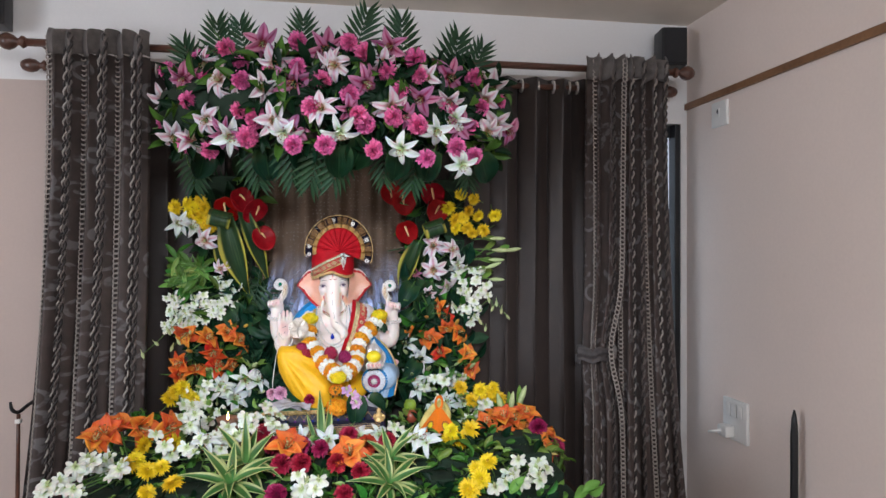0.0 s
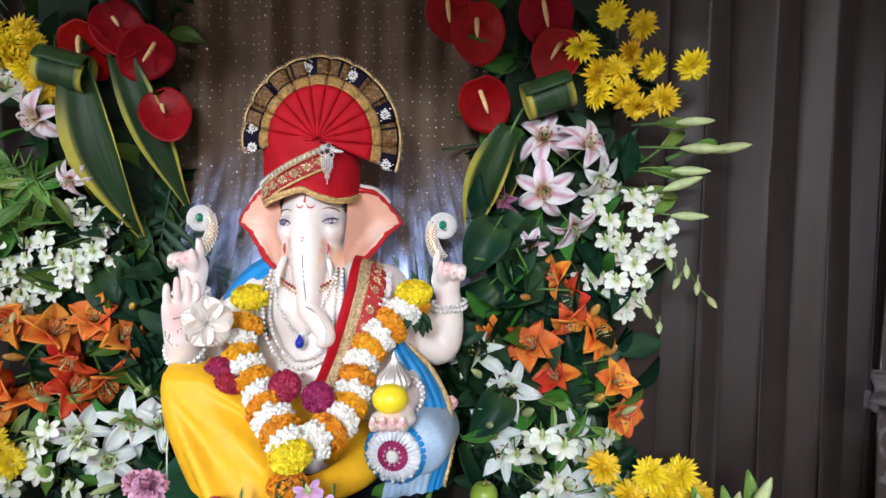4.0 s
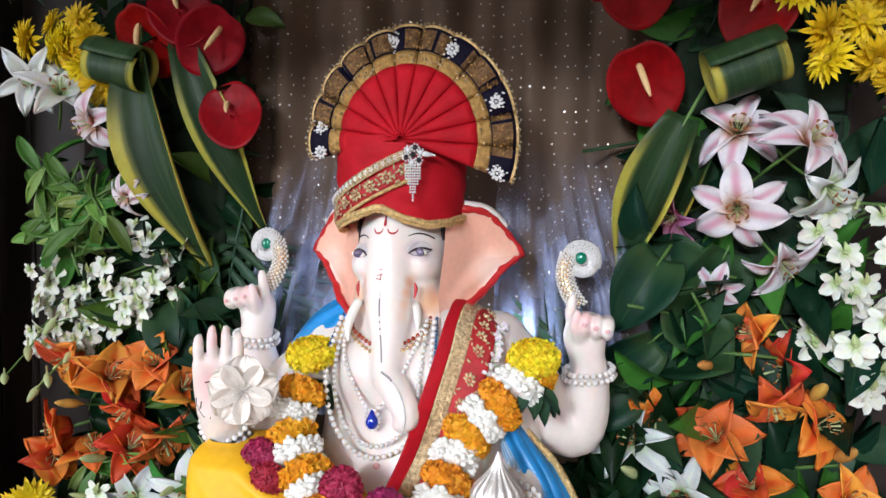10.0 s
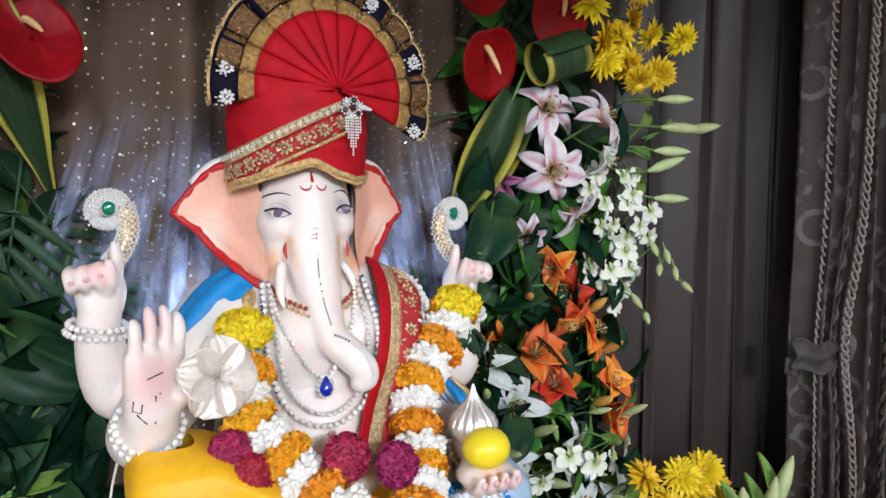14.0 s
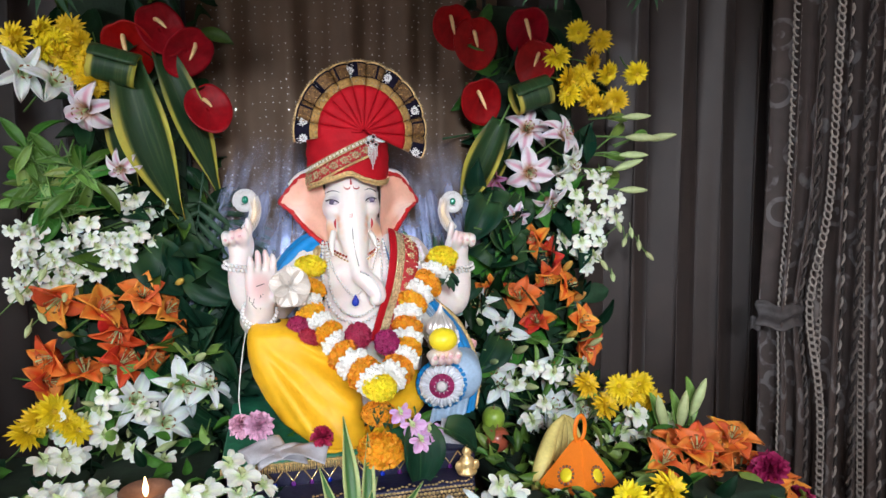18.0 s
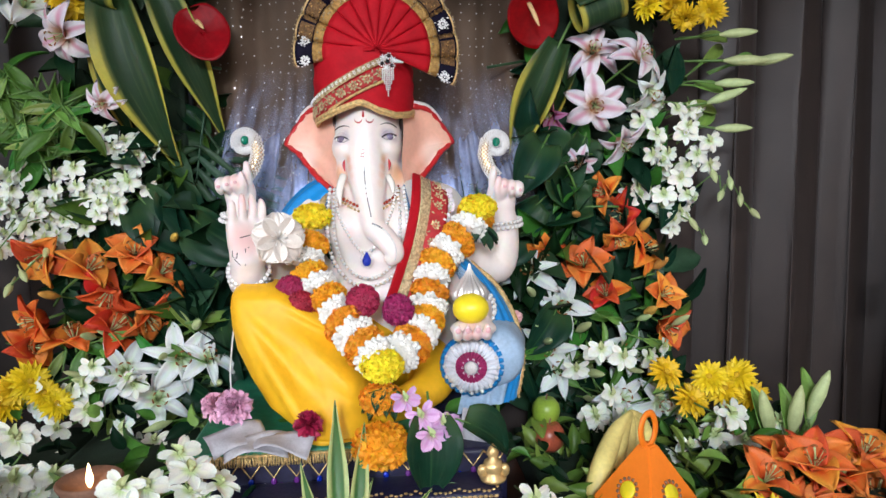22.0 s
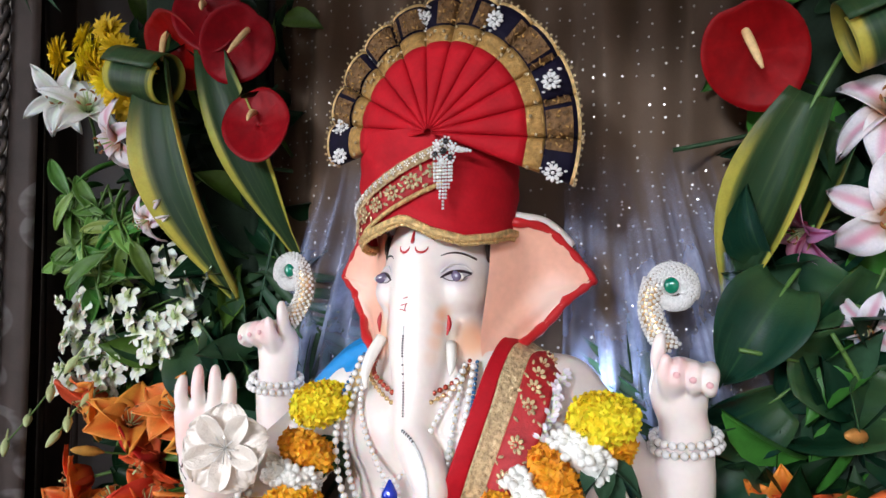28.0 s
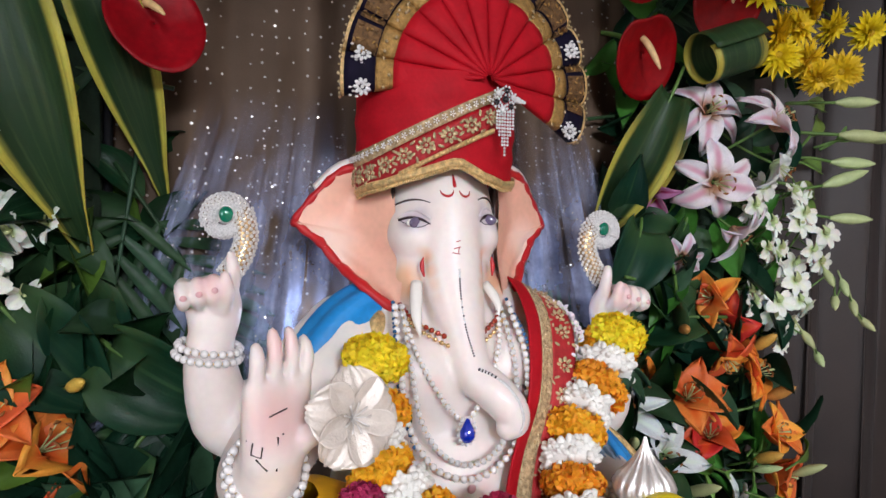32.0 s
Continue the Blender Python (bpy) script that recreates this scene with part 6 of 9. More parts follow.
airbrush(M["skin"], (0.86, 0.46, 0.45), [(-0.150, 2.178, 1.345, 0.034, 0.55), (-0.150, 2.185, 1.395, 0.020, 0.5), (-0.188, 2.313, 1.422, 0.022, 0.55), (0.205, 2.309, 1.408, 0.022, 0.55), (0.133, 2.13, 1.225, 0.03, 0.5), (0.018, 2.220, 1.262, 0.014, 0.5), (-0.022, 2.238, 1.345, 0.012, 0.35), (0.055, 2.238, 1.345, 0.012, 0.35)])
airbrush(M["skin"], (0.42, 0.33, 0.42), [(-0.0300 + k * 0.005, 2.276, 1.4765, 0.0155, 0.55) for k in (-1, 1)] + [(0.0365 + k * 0.005, 2.274, 1.4795, 0.0155, 0.55) for k in (-1, 1)])
airbrush(M["ear"], (0.90, 0.66, 0.56), [(-0.088, 2.34, 1.450, 0.035, 0.8), (0.104, 2.34, 1.452, 0.035, 0.8)])


class Clay:
    """A modelled form: balls and limbs that melt into one another, skinned as one smooth surface."""
    def __init__(self, lo, hi, h):
        self.lo, self.h = np.array(lo), h
        self.n = [int((b - a) / h) + 2 for a, b in zip(lo, hi)]
        self.d = np.full(self.n, 0.05, np.float32)

    def _window(self, lo, hi):
        a = [max(0, int((q - w) / self.h)) for q, w in zip(lo, self.lo)]
        b = [min(n, int((q - w) / self.h) + 2) for q, w, n in zip(hi, self.lo, self.n)]
        g = [(np.arange(i, j) * self.h + w).astype(np.float32) for i, j, w in zip(a, b, self.lo)]
        return tuple(slice(i, j) for i, j in zip(a, b)), g[0][:, None, None], g[1][None, :, None], g[2][None, None, :]

    def _melt(self, win, e, k):
        old = self.d[win]
        t = np.maximum(k - np.abs(old - e), 0) / k
        self.d[win] = np.minimum(old, e) - t * t * k * 0.25

    def ball(self, c, s, k=0.010, turn=0.0):
        """An ellipsoid, turned about y."""
        r = max(s) + k + 0.006
        win, x, y, z = self._window([q - r for q in c], [q + r for q in c])
        x, y, z = x - c[0], y - c[1], z - c[2]
        if turn:
            x, z = x * math.cos(turn) - z * math.sin(turn), x * math.sin(turn) + z * math.cos(turn)
        q = np.sqrt((x / s[0]) ** 2 + (y / s[1]) ** 2 + (z / s[2]) ** 2)
        g = np.sqrt((x / s[0] ** 2) ** 2 + (y / s[1] ** 2) ** 2 + (z / s[2] ** 2) ** 2) + 1e-6
        self._melt(win, q * (q - 1) / g, k)

    def limb(self, pts, k=0.010, n=3, squash=1.0):
        rows = spline(pts, n)
        r = max(p[3] for p in rows) + k + 0.006
        lo = [min(p[i] for p in rows) - r for i in range(3)]
        hi = [max(p[i] for p in rows) + r for i in range(3)]
        win, x, y, z = self._window(lo, hi)
        e = None
        for a, b in zip(rows, rows[1:]):
            v = b[:3] - a[:3]
            t = np.clip(((x - a[0]) * v[0] + (y - a[1]) * v[1] + (z - a[2]) * v[2]) / float(v @ v + 1e-12), 0, 1)
            q = np.sqrt((x - a[0] - t * v[0]) ** 2 + ((y - a[1] - t * v[1]) / squash) ** 2 + (z - a[2] - t * v[2]) ** 2) - (a[3] + (b[3] - a[3]) * t)
            e = q if e is None else np.minimum(e, q)
        self._melt(win, e * (1.0 if squash >= 1 else squash ** 0.5), k)

    def front(self, x, z):
        """The foremost y of the surface at x, z."""
        i, k = (x - self.lo[0]) / self.h, (z - self.lo[2]) / self.h
        i0, k0 = int(i), int(k)
        f, g = i - i0, k - k0
        col = (self.d[i0, :, k0] * (1 - f) + self.d[i0 + 1, :, k0] * f) * (1 - g) + (self.d[i0, :, k0 + 1] * (1 - f) + self.d[i0 + 1, :, k0 + 1] * f) * g
        j = int(np.argmax(col < 0))
        return float(self.lo[1] + self.h * (j - 1 + col[j - 1] / (col[j - 1] - col[j])))

    def skin(self, bm, mi):
        d = self.d
        s = (d < 0)
        c = sum(s[i:d.shape[0] - 1 + i, j:d.shape[1] - 1 + j, k:d.shape[2] - 1 + k].astype(np.int8) for i in (0, 1) for j in (0, 1) for k in (0, 1))
        cells = np.argwhere((c > 0) & (c < 8))
        index = np.full(c.shape, -1, np.int32)
        index[tuple(cells.T)] = np.arange(len(cells))
        pos, cnt = np.zeros((len(cells), 3)), np.zeros(len(cells))
        for ax in range(3):
            for p in (0, 1):
                for q in (0, 1):
                    o = np.zeros(3, int)
                    o[(ax + 1) % 3], o[(ax + 2) % 3] = p, q
                    e = o.copy()
                    e[ax] = 1
                    va, vb = d[tuple((cells + o).T)], d[tuple((cells + e).T)]
                    hit = (va < 0) != (vb < 0)
                    t = np.where(hit, va / np.where(hit, va - vb, 1), 0)
                    w = np.repeat(o[None, :].astype(float), len(cells), 0)
                    w[:, ax] = t
                    pos += w * hit[:, None]
                    cnt += hit
        pos = (cells + pos / cnt[:, None]) * self.h + self.lo
        verts = [bm.verts.new(p) for p in pos.tolist()]
        for ax in range(3):
            u, v = (ax + 1) % 3, (ax + 2) % 3
            a = [slice(None)] * 3
            b = [slice(None)] * 3
            a[ax], b[ax] = slice(0, -1), slice(1, None)
            for i in np.argwhere(s[tuple(a)] != s[tuple(b)]):
                if i[u] < 1 or i[v] < 1:
                    continue
                quad = []
                for du, dv in ((1, 1), (0, 1), (0, 0), (1, 0)):
                    w = i.copy()
                    w[u] -= du
                    w[v] -= dv
                    quad.append(verts[index[tuple(w)]])
                f = bm.faces.new(quad if s[tuple(i)] else quad[::-1])
                f.material_index = mi


def hand_fist(clay, bm, p, s):
    """A closed hand with its first finger and thumb raised."""
    x, y, z = p
    clay.ball((x, y, z), (0.023, 0.017, 0.026), 0.010, -0.25 * s)
    for k in range(3):
        fx = x - s * (0.000 + 0.0118 * k)
        clay.limb([(fx, y - 0.004, z + 0.018, 0.0062), (fx - s * 0.001, y - 0.021, z + 0.022 - 0.003 * k, 0.0064), (fx, y - 0.026, z + 0.011 - 0.002 * k, 0.0058), (fx, y - 0.016, z + 0.002, 0.005)], 0.0025)
        ball(bm, (fx, y - 0.0318, z + 0.0155 - 0.003 * k), (0.0028, 0.0010, 0.0026), None, 8, 6, PINK)
    clay.limb([(x + s * 0.012, y - 0.004, z + 0.010, 0.0076), (x + s * 0.015, y - 0.012, z + 0.024, 0.0064), (x + s * 0.014, y - 0.014, z + 0.037, 0.0052), (x + s * 0.013, y - 0.013, z + 0.043, 0.0036)], 0.004)
    clay.limb([(x + s * 0.006, y - 0.014, z + 0.000, 0.0076), (x + s * 0.010, y - 0.025, z + 0.013, 0.0060), (x + s * 0.008, y - 0.028, z + 0.027, 0.0042)], 0.004)


def ear(bm, s, cx):
    """A broad fan-shaped ear: peach inside, skin behind, a red rim."""
    inner = [(0.046, 2.300, 1.512), (0.046, 2.297, 1.484), (0.043, 2.293, 1.450), (0.043, 2.285, 1.425), (0.046, 2.283, 1.403)]
    outer = [(0.060, 2.312, 1.524), (0.084, 2.328, 1.519), (0.103, 2.342, 1.500), (0.121, 2.352, 1.476), (0.119, 2.350, 1.471), (0.101, 2.338, 1.455), (0.088, 2.326, 1.437), (0.070, 2.304, 1.418), (0.048, 2.286, 1.400)]
    inn, out_ = spline(inner, 8), spline(outer, 4)

    def f(u, v, off):
        i = u * (len(inn) - 1)
        a, b = Vector(inn[int(round(i))]), Vector(out_[int(round(i))])
        p = a.lerp(b, v)
        dip = 0.011 * math.sin(math.pi * v) * math.sin(math.pi * (0.1 + 0.8 * u)) - 0.0045 * math.sin(7 * u + 6 * v) * math.sin(math.pi * v)
        rim = 0.0014 * math.sin(31 * u) * v if u > 0.45 else 0.0
        return Vector((cx + s * (p.x + rim), p.y + dip + off, p.z + rim))
    sheet(bm, lambda u, v: f(u, v, 0), 32, 12, EAR)
    sheet(bm, lambda u, v: f(u, v, 0.009), 32, 12, SKIN)
    edge = [f(k / 32, 1.0, 0.004) for k in range(33)]
    tube(bm, [(*p, 0.0043 + 0.0007 * math.sin(2.3 * i)) for i, p in enumerate(edge)], 8, 1, RED)
    tube(bm, [(*(f(0, 0.5 + k / 8, 0.009)), 0.0062) for k in range(4)] + [(*(f(k / 32, 1.0, 0.010) + Vector((0, 0, 0.003))), 0.0062) for k in range(0, 9)], 8, 2, SKIN)


def statue():
    bm = bmesh.new()
    clay = Clay((-0.262, 2.095, 1.085), (0.285, 2.425, 1.56), 0.0024)
    # the body, hips and belly
    clay.limb([(0.020, 2.33, 1.127, 0.10), (0.020, 2.325, 1.17, 0.110), (0.020, 2.318, 1.21, 0.112), (0.018, 2.318, 1.26, 0.104), (0.018, 2.322, 1.31, 0.098), (0.016, 2.328, 1.35, 0.094), (0.016, 2.332, 1.375, 0.080), (0.014, 2.330, 1.410, 0.048), (0.012, 2.325, 1.45, 0.042)], 0.02, 4, squash=0.74)
    clay.ball((0.018, 2.287, 1.245), (0.080, 0.060, 0.064), 0.02)
    for x in (-0.022, 0.055):
        clay.ball((x, 2.275, 1.345), (0.045, 0.033, 0.040), 0.014)
    # arms that are raised behind
    clay.limb([(-0.075, 2.335, 1.372, 0.038), (-0.110, 2.338, 1.338, 0.035), (-0.150, 2.340, 1.302, 0.031), (-0.173, 2.344, 1.300, 0.028), (-0.184, 2.343, 1.325, 0.025), (-0.189, 2.341, 1.360, 0.0205), (-0.186, 2.340, 1.382, 0.0185)], 0.016)
    hand_fist(clay, bm, (-0.186, 2.339, 1.402), 1)
    clay.limb([(0.110, 2.335, 1.372, 0.038), (0.145, 2.338, 1.333, 0.034), (0.178, 2.338, 1.290, 0.031), (0.199, 2.340, 1.282, 0.029), (0.209, 2.340, 1.307, 0.026), (0.212, 2.338, 1.345, 0.021), (0.209, 2.337, 1.368, 0.0185)], 0.016)
    hand_fist(clay, bm, (0.207, 2.335, 1.388), -1)
    # front arm that blesses
    clay.limb([(-0.072, 2.310, 1.362, 0.035), (-0.112, 2.300, 1.325, 0.035), (-0.146, 2.275, 1.292, 0.033), (-0.158, 2.240, 1.286, 0.029), (-0.155, 2.212, 1.300, 0.023), (-0.153, 2.204, 1.318, 0.020)], 0.014)
    # its palm is turned inwards by some thirty degrees
    ca, sa = math.cos(0.5), math.sin(0.5)

    def turn(dx, dy, z, r):
        return (-0.151 + dx * ca - dy * sa, 2.198 + dx * sa + dy * ca, z, r)
    for dx, l in ((-0.0180, 0.013), (-0.0062, 0.021), (0.0060, 0.021), (0.0172, 0.014)):
        clay.limb([turn(dx * 0.5, 0.002, 1.318, 0.0125), turn(dx * 0.8, 0.000, 1.338, 0.0105), turn(dx, -0.003, 1.364, 0.0082)], 0.009)
        clay.limb([turn(dx, -0.003, 1.362, 0.0058), turn(dx * 1.1, -0.008, 1.374 + l * 0.4, 0.0053), turn(dx * 1.08, -0.007, 1.378 + l * 0.8, 0.0048), turn(dx * 1.06, -0.005, 1.380 + l, 0.0034)], 0.0020)
    clay.limb([(-0.134, 2.198, 1.325, 0.0085), (-0.121, 2.186, 1.338, 0.0072), (-0.114, 2.178, 1.356, 0.0058), (-0.113, 2.176, 1.366, 0.0036)], 0.005)
    # front arm that holds the sweet
    clay.limb([(0.108, 2.310, 1.362, 0.035), (0.126, 2.312, 1.320, 0.030), (0.138, 2.290, 1.268, 0.028), (0.147, 2.250, 1.244, 0.026), (0.148, 2.205, 1.238, 0.0215), (0.143, 2.178, 1.233, 0.019)], 0.012)
    clay.ball((0.137, 2.160, 1.224), (0.030, 0.026, 0.012), 0.008)
    for k in range(4):
        fx = 0.116 + 0.0125 * k
        clay.limb([(fx, 2.155, 1.220, 0.0064), (fx - 0.002, 2.138, 1.219, 0.0062), (fx - 0.003, 2.128, 1.226, 0.0056), (fx - 0.003, 2.126, 1.234, 0.0036)], 0.0022)
        ball(bm, (fx - 0.003, 2.1215, 1.230), (0.0036, 0.0015, 0.0038), None, 8, 6, PINK)
    # head with cheeks, jaw and the long straight trunk
    clay.ball((0.006, 2.324, 1.484), (0.050, 0.058, 0.062), 0.012)
    for s in (-1, 1):
        clay.ball((0.0045 + s * 0.0290, 2.297, 1.4625), (0.0205, 0.028, 0.0215), 0.012)
        clay.ball((0.0045 + s * 0.026, 2.300, 1.428), (0.020, 0.026, 0.024), 0.010)
    clay.limb([(0.004, 2.292, 1.512, 0.021), (0.003, 2.284, 1.488, 0.0245), (0.003, 2.2805, 1.466, 0.0262), (0.0035, 2.2785, 1.442, 0.0272), (0.005, 2.273, 1.415, 0.0258), (0.0085, 2.262, 1.385, 0.0198), (0.0095, 2.252, 1.365, 0.0172), (0.014, 2.243, 1.350, 0.0162), (0.026, 2.232, 1.338, 0.0160), (0.036, 2.225, 1.326, 0.0150), (0.039, 2.222, 1.316, 0.0125), (0.034, 2.222, 1.311, 0.010)], 0.007, 5)
    clay.skin(bm, SKIN)
    bm.normal_update()

    def on(x, z, off=0.0):
        return (x, clay.front(x, z) - off, z)
    # a line of small beads down the trunk and another round its curl
    for q in spline([(0.001, 1.4365), (0.0015, 1.415), (0.0045, 1.390), (0.0085, 1.368)], 11):
        ball(bm, on(float(q[0]), float(q[1]), 0.0003), (0.0010, 0.0008, 0.0009), None, 5, 4, BEAD if round(float(q[1]) * 2000) % 2 else DARK)
    for i, q in enumerate(spline([(0.011, 1.358), (0.020, 1.354), (0.030, 1.346), (0.038, 1.334), (0.041, 1.320), (0.039, 1.310)], 8)):
        ball(bm, on(float(q[0]), float(q[1]), 0.0004), (0.0013, 0.0011, 0.0013), None, 6, 5, BEAD if i % 2 or i > 10 else DARK)
    ear(bm, -1, 0.006)
    ear(bm, 1, 0.012)
    # tusks, mouth
    tube(bm, [(-0.029, 2.270, 1.424, 0.0050), (-0.0330, 2.259, 1.410, 0.0052), (-0.0345, 2.252, 1.397, 0.0040), (-0.0325, 2.248, 1.384, 0.0010)], 12, 4, WHITE)
    tube(bm, [(0.034, 2.272, 1.422, 0.0042), (0.0385, 2.262, 1.412, 0.0042), (0.0400, 2.257, 1.404, 0.0028), (0.0400, 2.255, 1.399, 0.0008)], 12, 3, WHITE)
    for s in (-1, 1):
        tube(bm, [(0.0045 + s * 0.0305, 2.262, 1.446, 0.0006), (0.0045 + s * 0.0318, 2.262, 1.439, 0.0020), (0.0045 + s * 0.0305, 2.260, 1.430, 0.0007)], 8, 4, RED)
    # eyes under heavy lids, brows, marks on the forehead
    for s, ex, ez in ((-1, -0.0295, 1.4745), (1, 0.0365, 1.4775)):
        ey = clay.front(ex, ez)
        turn = Matrix.Rotation(-0.42 * s, 4, "Z") @ Matrix.Rotation(0.10 * s, 4, "Y")
        ball(bm, (ex, ey + 0.0012, ez), (0.0094, 0.0028, 0.0038), turn, 16, 10, WHITE)
        ball(bm, (ex - s * 0.0002, ey - 0.0008, ez - 0.0002), (0.0074, 0.0020, 0.0046), turn, 14, 10, IRIS)
        ball(bm, (ex - s * 0.0002, ey - 0.0019, ez), (0.0030, 0.0009, 0.0030), turn, 10, 8, DARK)
        lid, low, brow = [], [], []
        for k in (-1, -0.5, 0, 0.5, 1):
            x, z = ex + k * 0.0105, ez + 0.0038 * (1 - k * k) + 0.0015 * k * s
            lid.append((*on(x, z, 0.0006), 0.0013 if k * s > -0.9 else 0.0005))
            x, z = ex + k * 0.0098, ez - 0.0040 * (1 - k * k) + 0.001 * k * s
            low.append((*on(x, z, 0.0001), 0.0004))
            x, z = ex + k * 0.0115, ez + 0.0150 + 0.0040 * (1 - k * k) - 0.0015 * k * s
            brow.append((*on(x, z, 0.0000), 0.0009 * (1.1 - 0.7 * max(0, -k * s))))
        tube(bm, lid, 6, 4, DARK)
        tube(bm, low, 6, 4, DARK)
        tube(bm, brow, 6, 4, HAIR)
        tube(bm, [(*on(ex + k * 0.0108, ez + 0.0072 * (1 - k * k) + 0.0028, 0.0001), 0.0011) for k in (-1, -0.5, 0, 0.5, 1)], 6, 3, SKIN)
        ball(bm, (0.007 + s * 0.0480, 2.306, 1.500), (0.0025, 0.008, 0.012), None, 10, 8, HAIR)
        tube(bm, [(*on(0.0025 + s * 0.0078 + 0.0052 * math.cos(a), 1.5015 + 0.0050 * math.sin(a), 0.0002), 0.0011 * math.sin(math.pi * (k + 0.6) / 7.2)) for k, a in ((k, math.pi * 1.0 + k * math.pi / 6) for k in range(7))], 6, 2, RED)
    tube(bm, [(*on(0.0015, 1.504, 0.0002), 0.0012), (*on(0.0015, 1.5065, 0.0002), 0.0017), (*on(0.0015, 1.515, 0.0002), 0.0006)], 6, 3, RED)
    # a mark on the trunk that cannot be read: small strokes
    for dx, dz, w, up in ((0, 0, 0.006, 0.0015), (-0.001, -0.0045, 0.006, -0.001), (0.0012, -0.002, 0.001, 0.006), (0.001, 0.0055, 0.004, 0.001)):
        tube(bm, [(*on(0.000 + dx - w / 2, 1.4540 + dz - up / 2, 0.0001), 0.0004), (*on(0.000 + dx + w / 2, 1.4540 + dz + up / 2, 0.0001), 0.0004)], 5, 0, RED)
    # writing on the palm cannot be read: plain bars
    for stroke in (((-0.013, 0.009), (0.011, 0.011)), ((0.007, 0.010), (0.006, -0.012)), ((-0.009, 0.008), (-0.010, 0.000), (-0.004, -0.002), (-0.003, 0.005)), ((-0.007, -0.003), (0.000, -0.011)), ((0.001, 0.024), (0.013, 0.027))):
        tube(bm, [(*on(-0.158 + a, 1.324 + b, 0.0001), 0.0006) for a, b in stroke], 5, 0, HAIR)
    ball(bm, on(0.006, 1.262, 0.0), (0.004, 0.0015, 0.004), None, 8, 6, PINK)

    # the raised knee and thigh under yellow cloth, which falls to the mat
    KNEE = ((0.0, -0.160, -0.122, 2.185, 2.225), (0.03, -0.168, -0.104, 2.168, 2.250), (0.08, -0.173, -0.088, 2.156, 2.262), (0.16, -0.175, -0.068, 2.150, 2.272), (0.30, -0.174, -0.040, 2.142, 2.285), (0.45, -0.168, -0.018, 2.134, 2.290), (0.65, -0.150, 0.002, 2.120, 2.288), (0.82, -0.128, 0.002, 2.106, 2.28), (0.94, -0.100, 0.006, 2.096, 2.275), (1.0, -0.084, 0.006, 2.092, 2.275))

    def drape(u, v):
        i = max(k for k in range(len(KNEE) - 1) if KNEE[k][0] <= v + 1e-9)
        t = (v - KNEE[i][0]) / (KNEE[i + 1][0] - KNEE[i][0])
        xl, xr, yf, yb = [p + (q - p) * t for p, q in zip(KNEE[i][1:], KNEE[i + 1][1:])]
        a = 2 * math.pi * u
        c, sn = math.cos(a), math.sin(a)
        x = (xl + xr) / 2 + (xr - xl) / 2 * math.copysign(abs(c) ** 0.62, c)
        y = (yf + yb) / 2 - (yb - yf) / 2 * math.copysign(abs(sn) ** 0.62, sn)
        front = max(0.0, sn) ** 0.5
        z = 1.288 - 0.180 * v
        phi = math.atan2(1.330 - z, x + 0.215)
        ray = math.hypot(1.330 - z, x + 0.215)
        ramp = min(1.0, max(0.0, (ray - 0.09) / 0.10)) * min(1.0, v * 3.5)
        wave = math.sin(26 * phi + 8 * ray) + 0.5 * math.sin(43 * phi - 14 * ray + 1.3)
        pull = 0.5 * math.sin(52 * (z - 0.55 * x) + 1.0) * max(0.0, 0.5 - v) * 2
        fold = 0.0064 * ramp * (abs(wave) ** 0.8 * math.copysign(1, wave)) + 0.0018 * pull
        return Vector((x, y - fold * front, z + 0.004 * fold * 100 * (v > 0.97)))
    sheet(bm, drape, 110, 64, YEL, wrap=True)
    tube(bm, [(*drape(k / 40, 1.0), 0.0035) for k in range(21)], 8, 0, YEL)
    tube(bm, [(0.010, 2.285, 1.190, 0.060), (-0.060, 2.240, 1.204, 0.050), (-0.118, 2.215, 1.240, 0.036)], 20, 5, YEL)
    # the folded leg and foot
    tube(bm, [(0.045, 2.285, 1.165, 0.055), (0.085, 2.255, 1.146, 0.040), (0.085, 2.215, 1.134, 0.028), (0.050, 2.170, 1.128, 0.022), (0.005, 2.140, 1.126, 0.018)], 20, 5, YEL)

    # the blue shawl over the arm and behind the shoulder
    outer = spline([(0.140, 2.288, 1.300), (0.166, 2.276, 1.278), (0.187, 2.268, 1.256), (0.209, 2.258, 1.215), (0.216, 2.228, 1.165), (0.204, 2.212, 1.112)], 6)
    inner = spline([(0.130, 2.250, 1.298), (0.148, 2.240, 1.272), (0.164, 2.234, 1.246), (0.182, 2.216, 1.205), (0.192, 2.190, 1.16), (0.182, 2.186, 1.112)], 6)

    def shawl(u, v):
        i = int(round(v * (len(outer) - 1)))
        p = Vector(inner[i]).lerp(Vector(outer[i]), u)
        return p + Vector((0.004 * math.sin(math.pi * u) + 0.0014 * math.sin(19 * u + 5 * v), -0.0016 * math.sin(23 * u + 4 * v), 0.006 * math.sin(math.pi * u) * (1 - v)))
    sheet(bm, shawl, 20, len(outer) - 1, BLUE)
    tube(bm, [(*(shawl(1.0, k / 12) + Vector((0.001, -0.002, 0.001))), 0.0036 + 0.0008 * (k % 2)) for k in range(13)], 8, 3, GOLD)
    for k in range(46):
        ball(bm, shawl(1.0, k / 45) + Vector((0.0035, -0.004, 0.001)), 0.0021, None, 6, 5, GOLD)

    def inside(u, v):
        p = shawl(0.0, v)
        return Vector((p.x - (p.x - 0.118) * u * (0.25 + 0.75 * v), p.y + 0.010 * u + 0.003 * math.sin(22 * u + 3 * v), p.z - 0.016 * u))
    sheet(bm, inside, 24, 14, PALE)
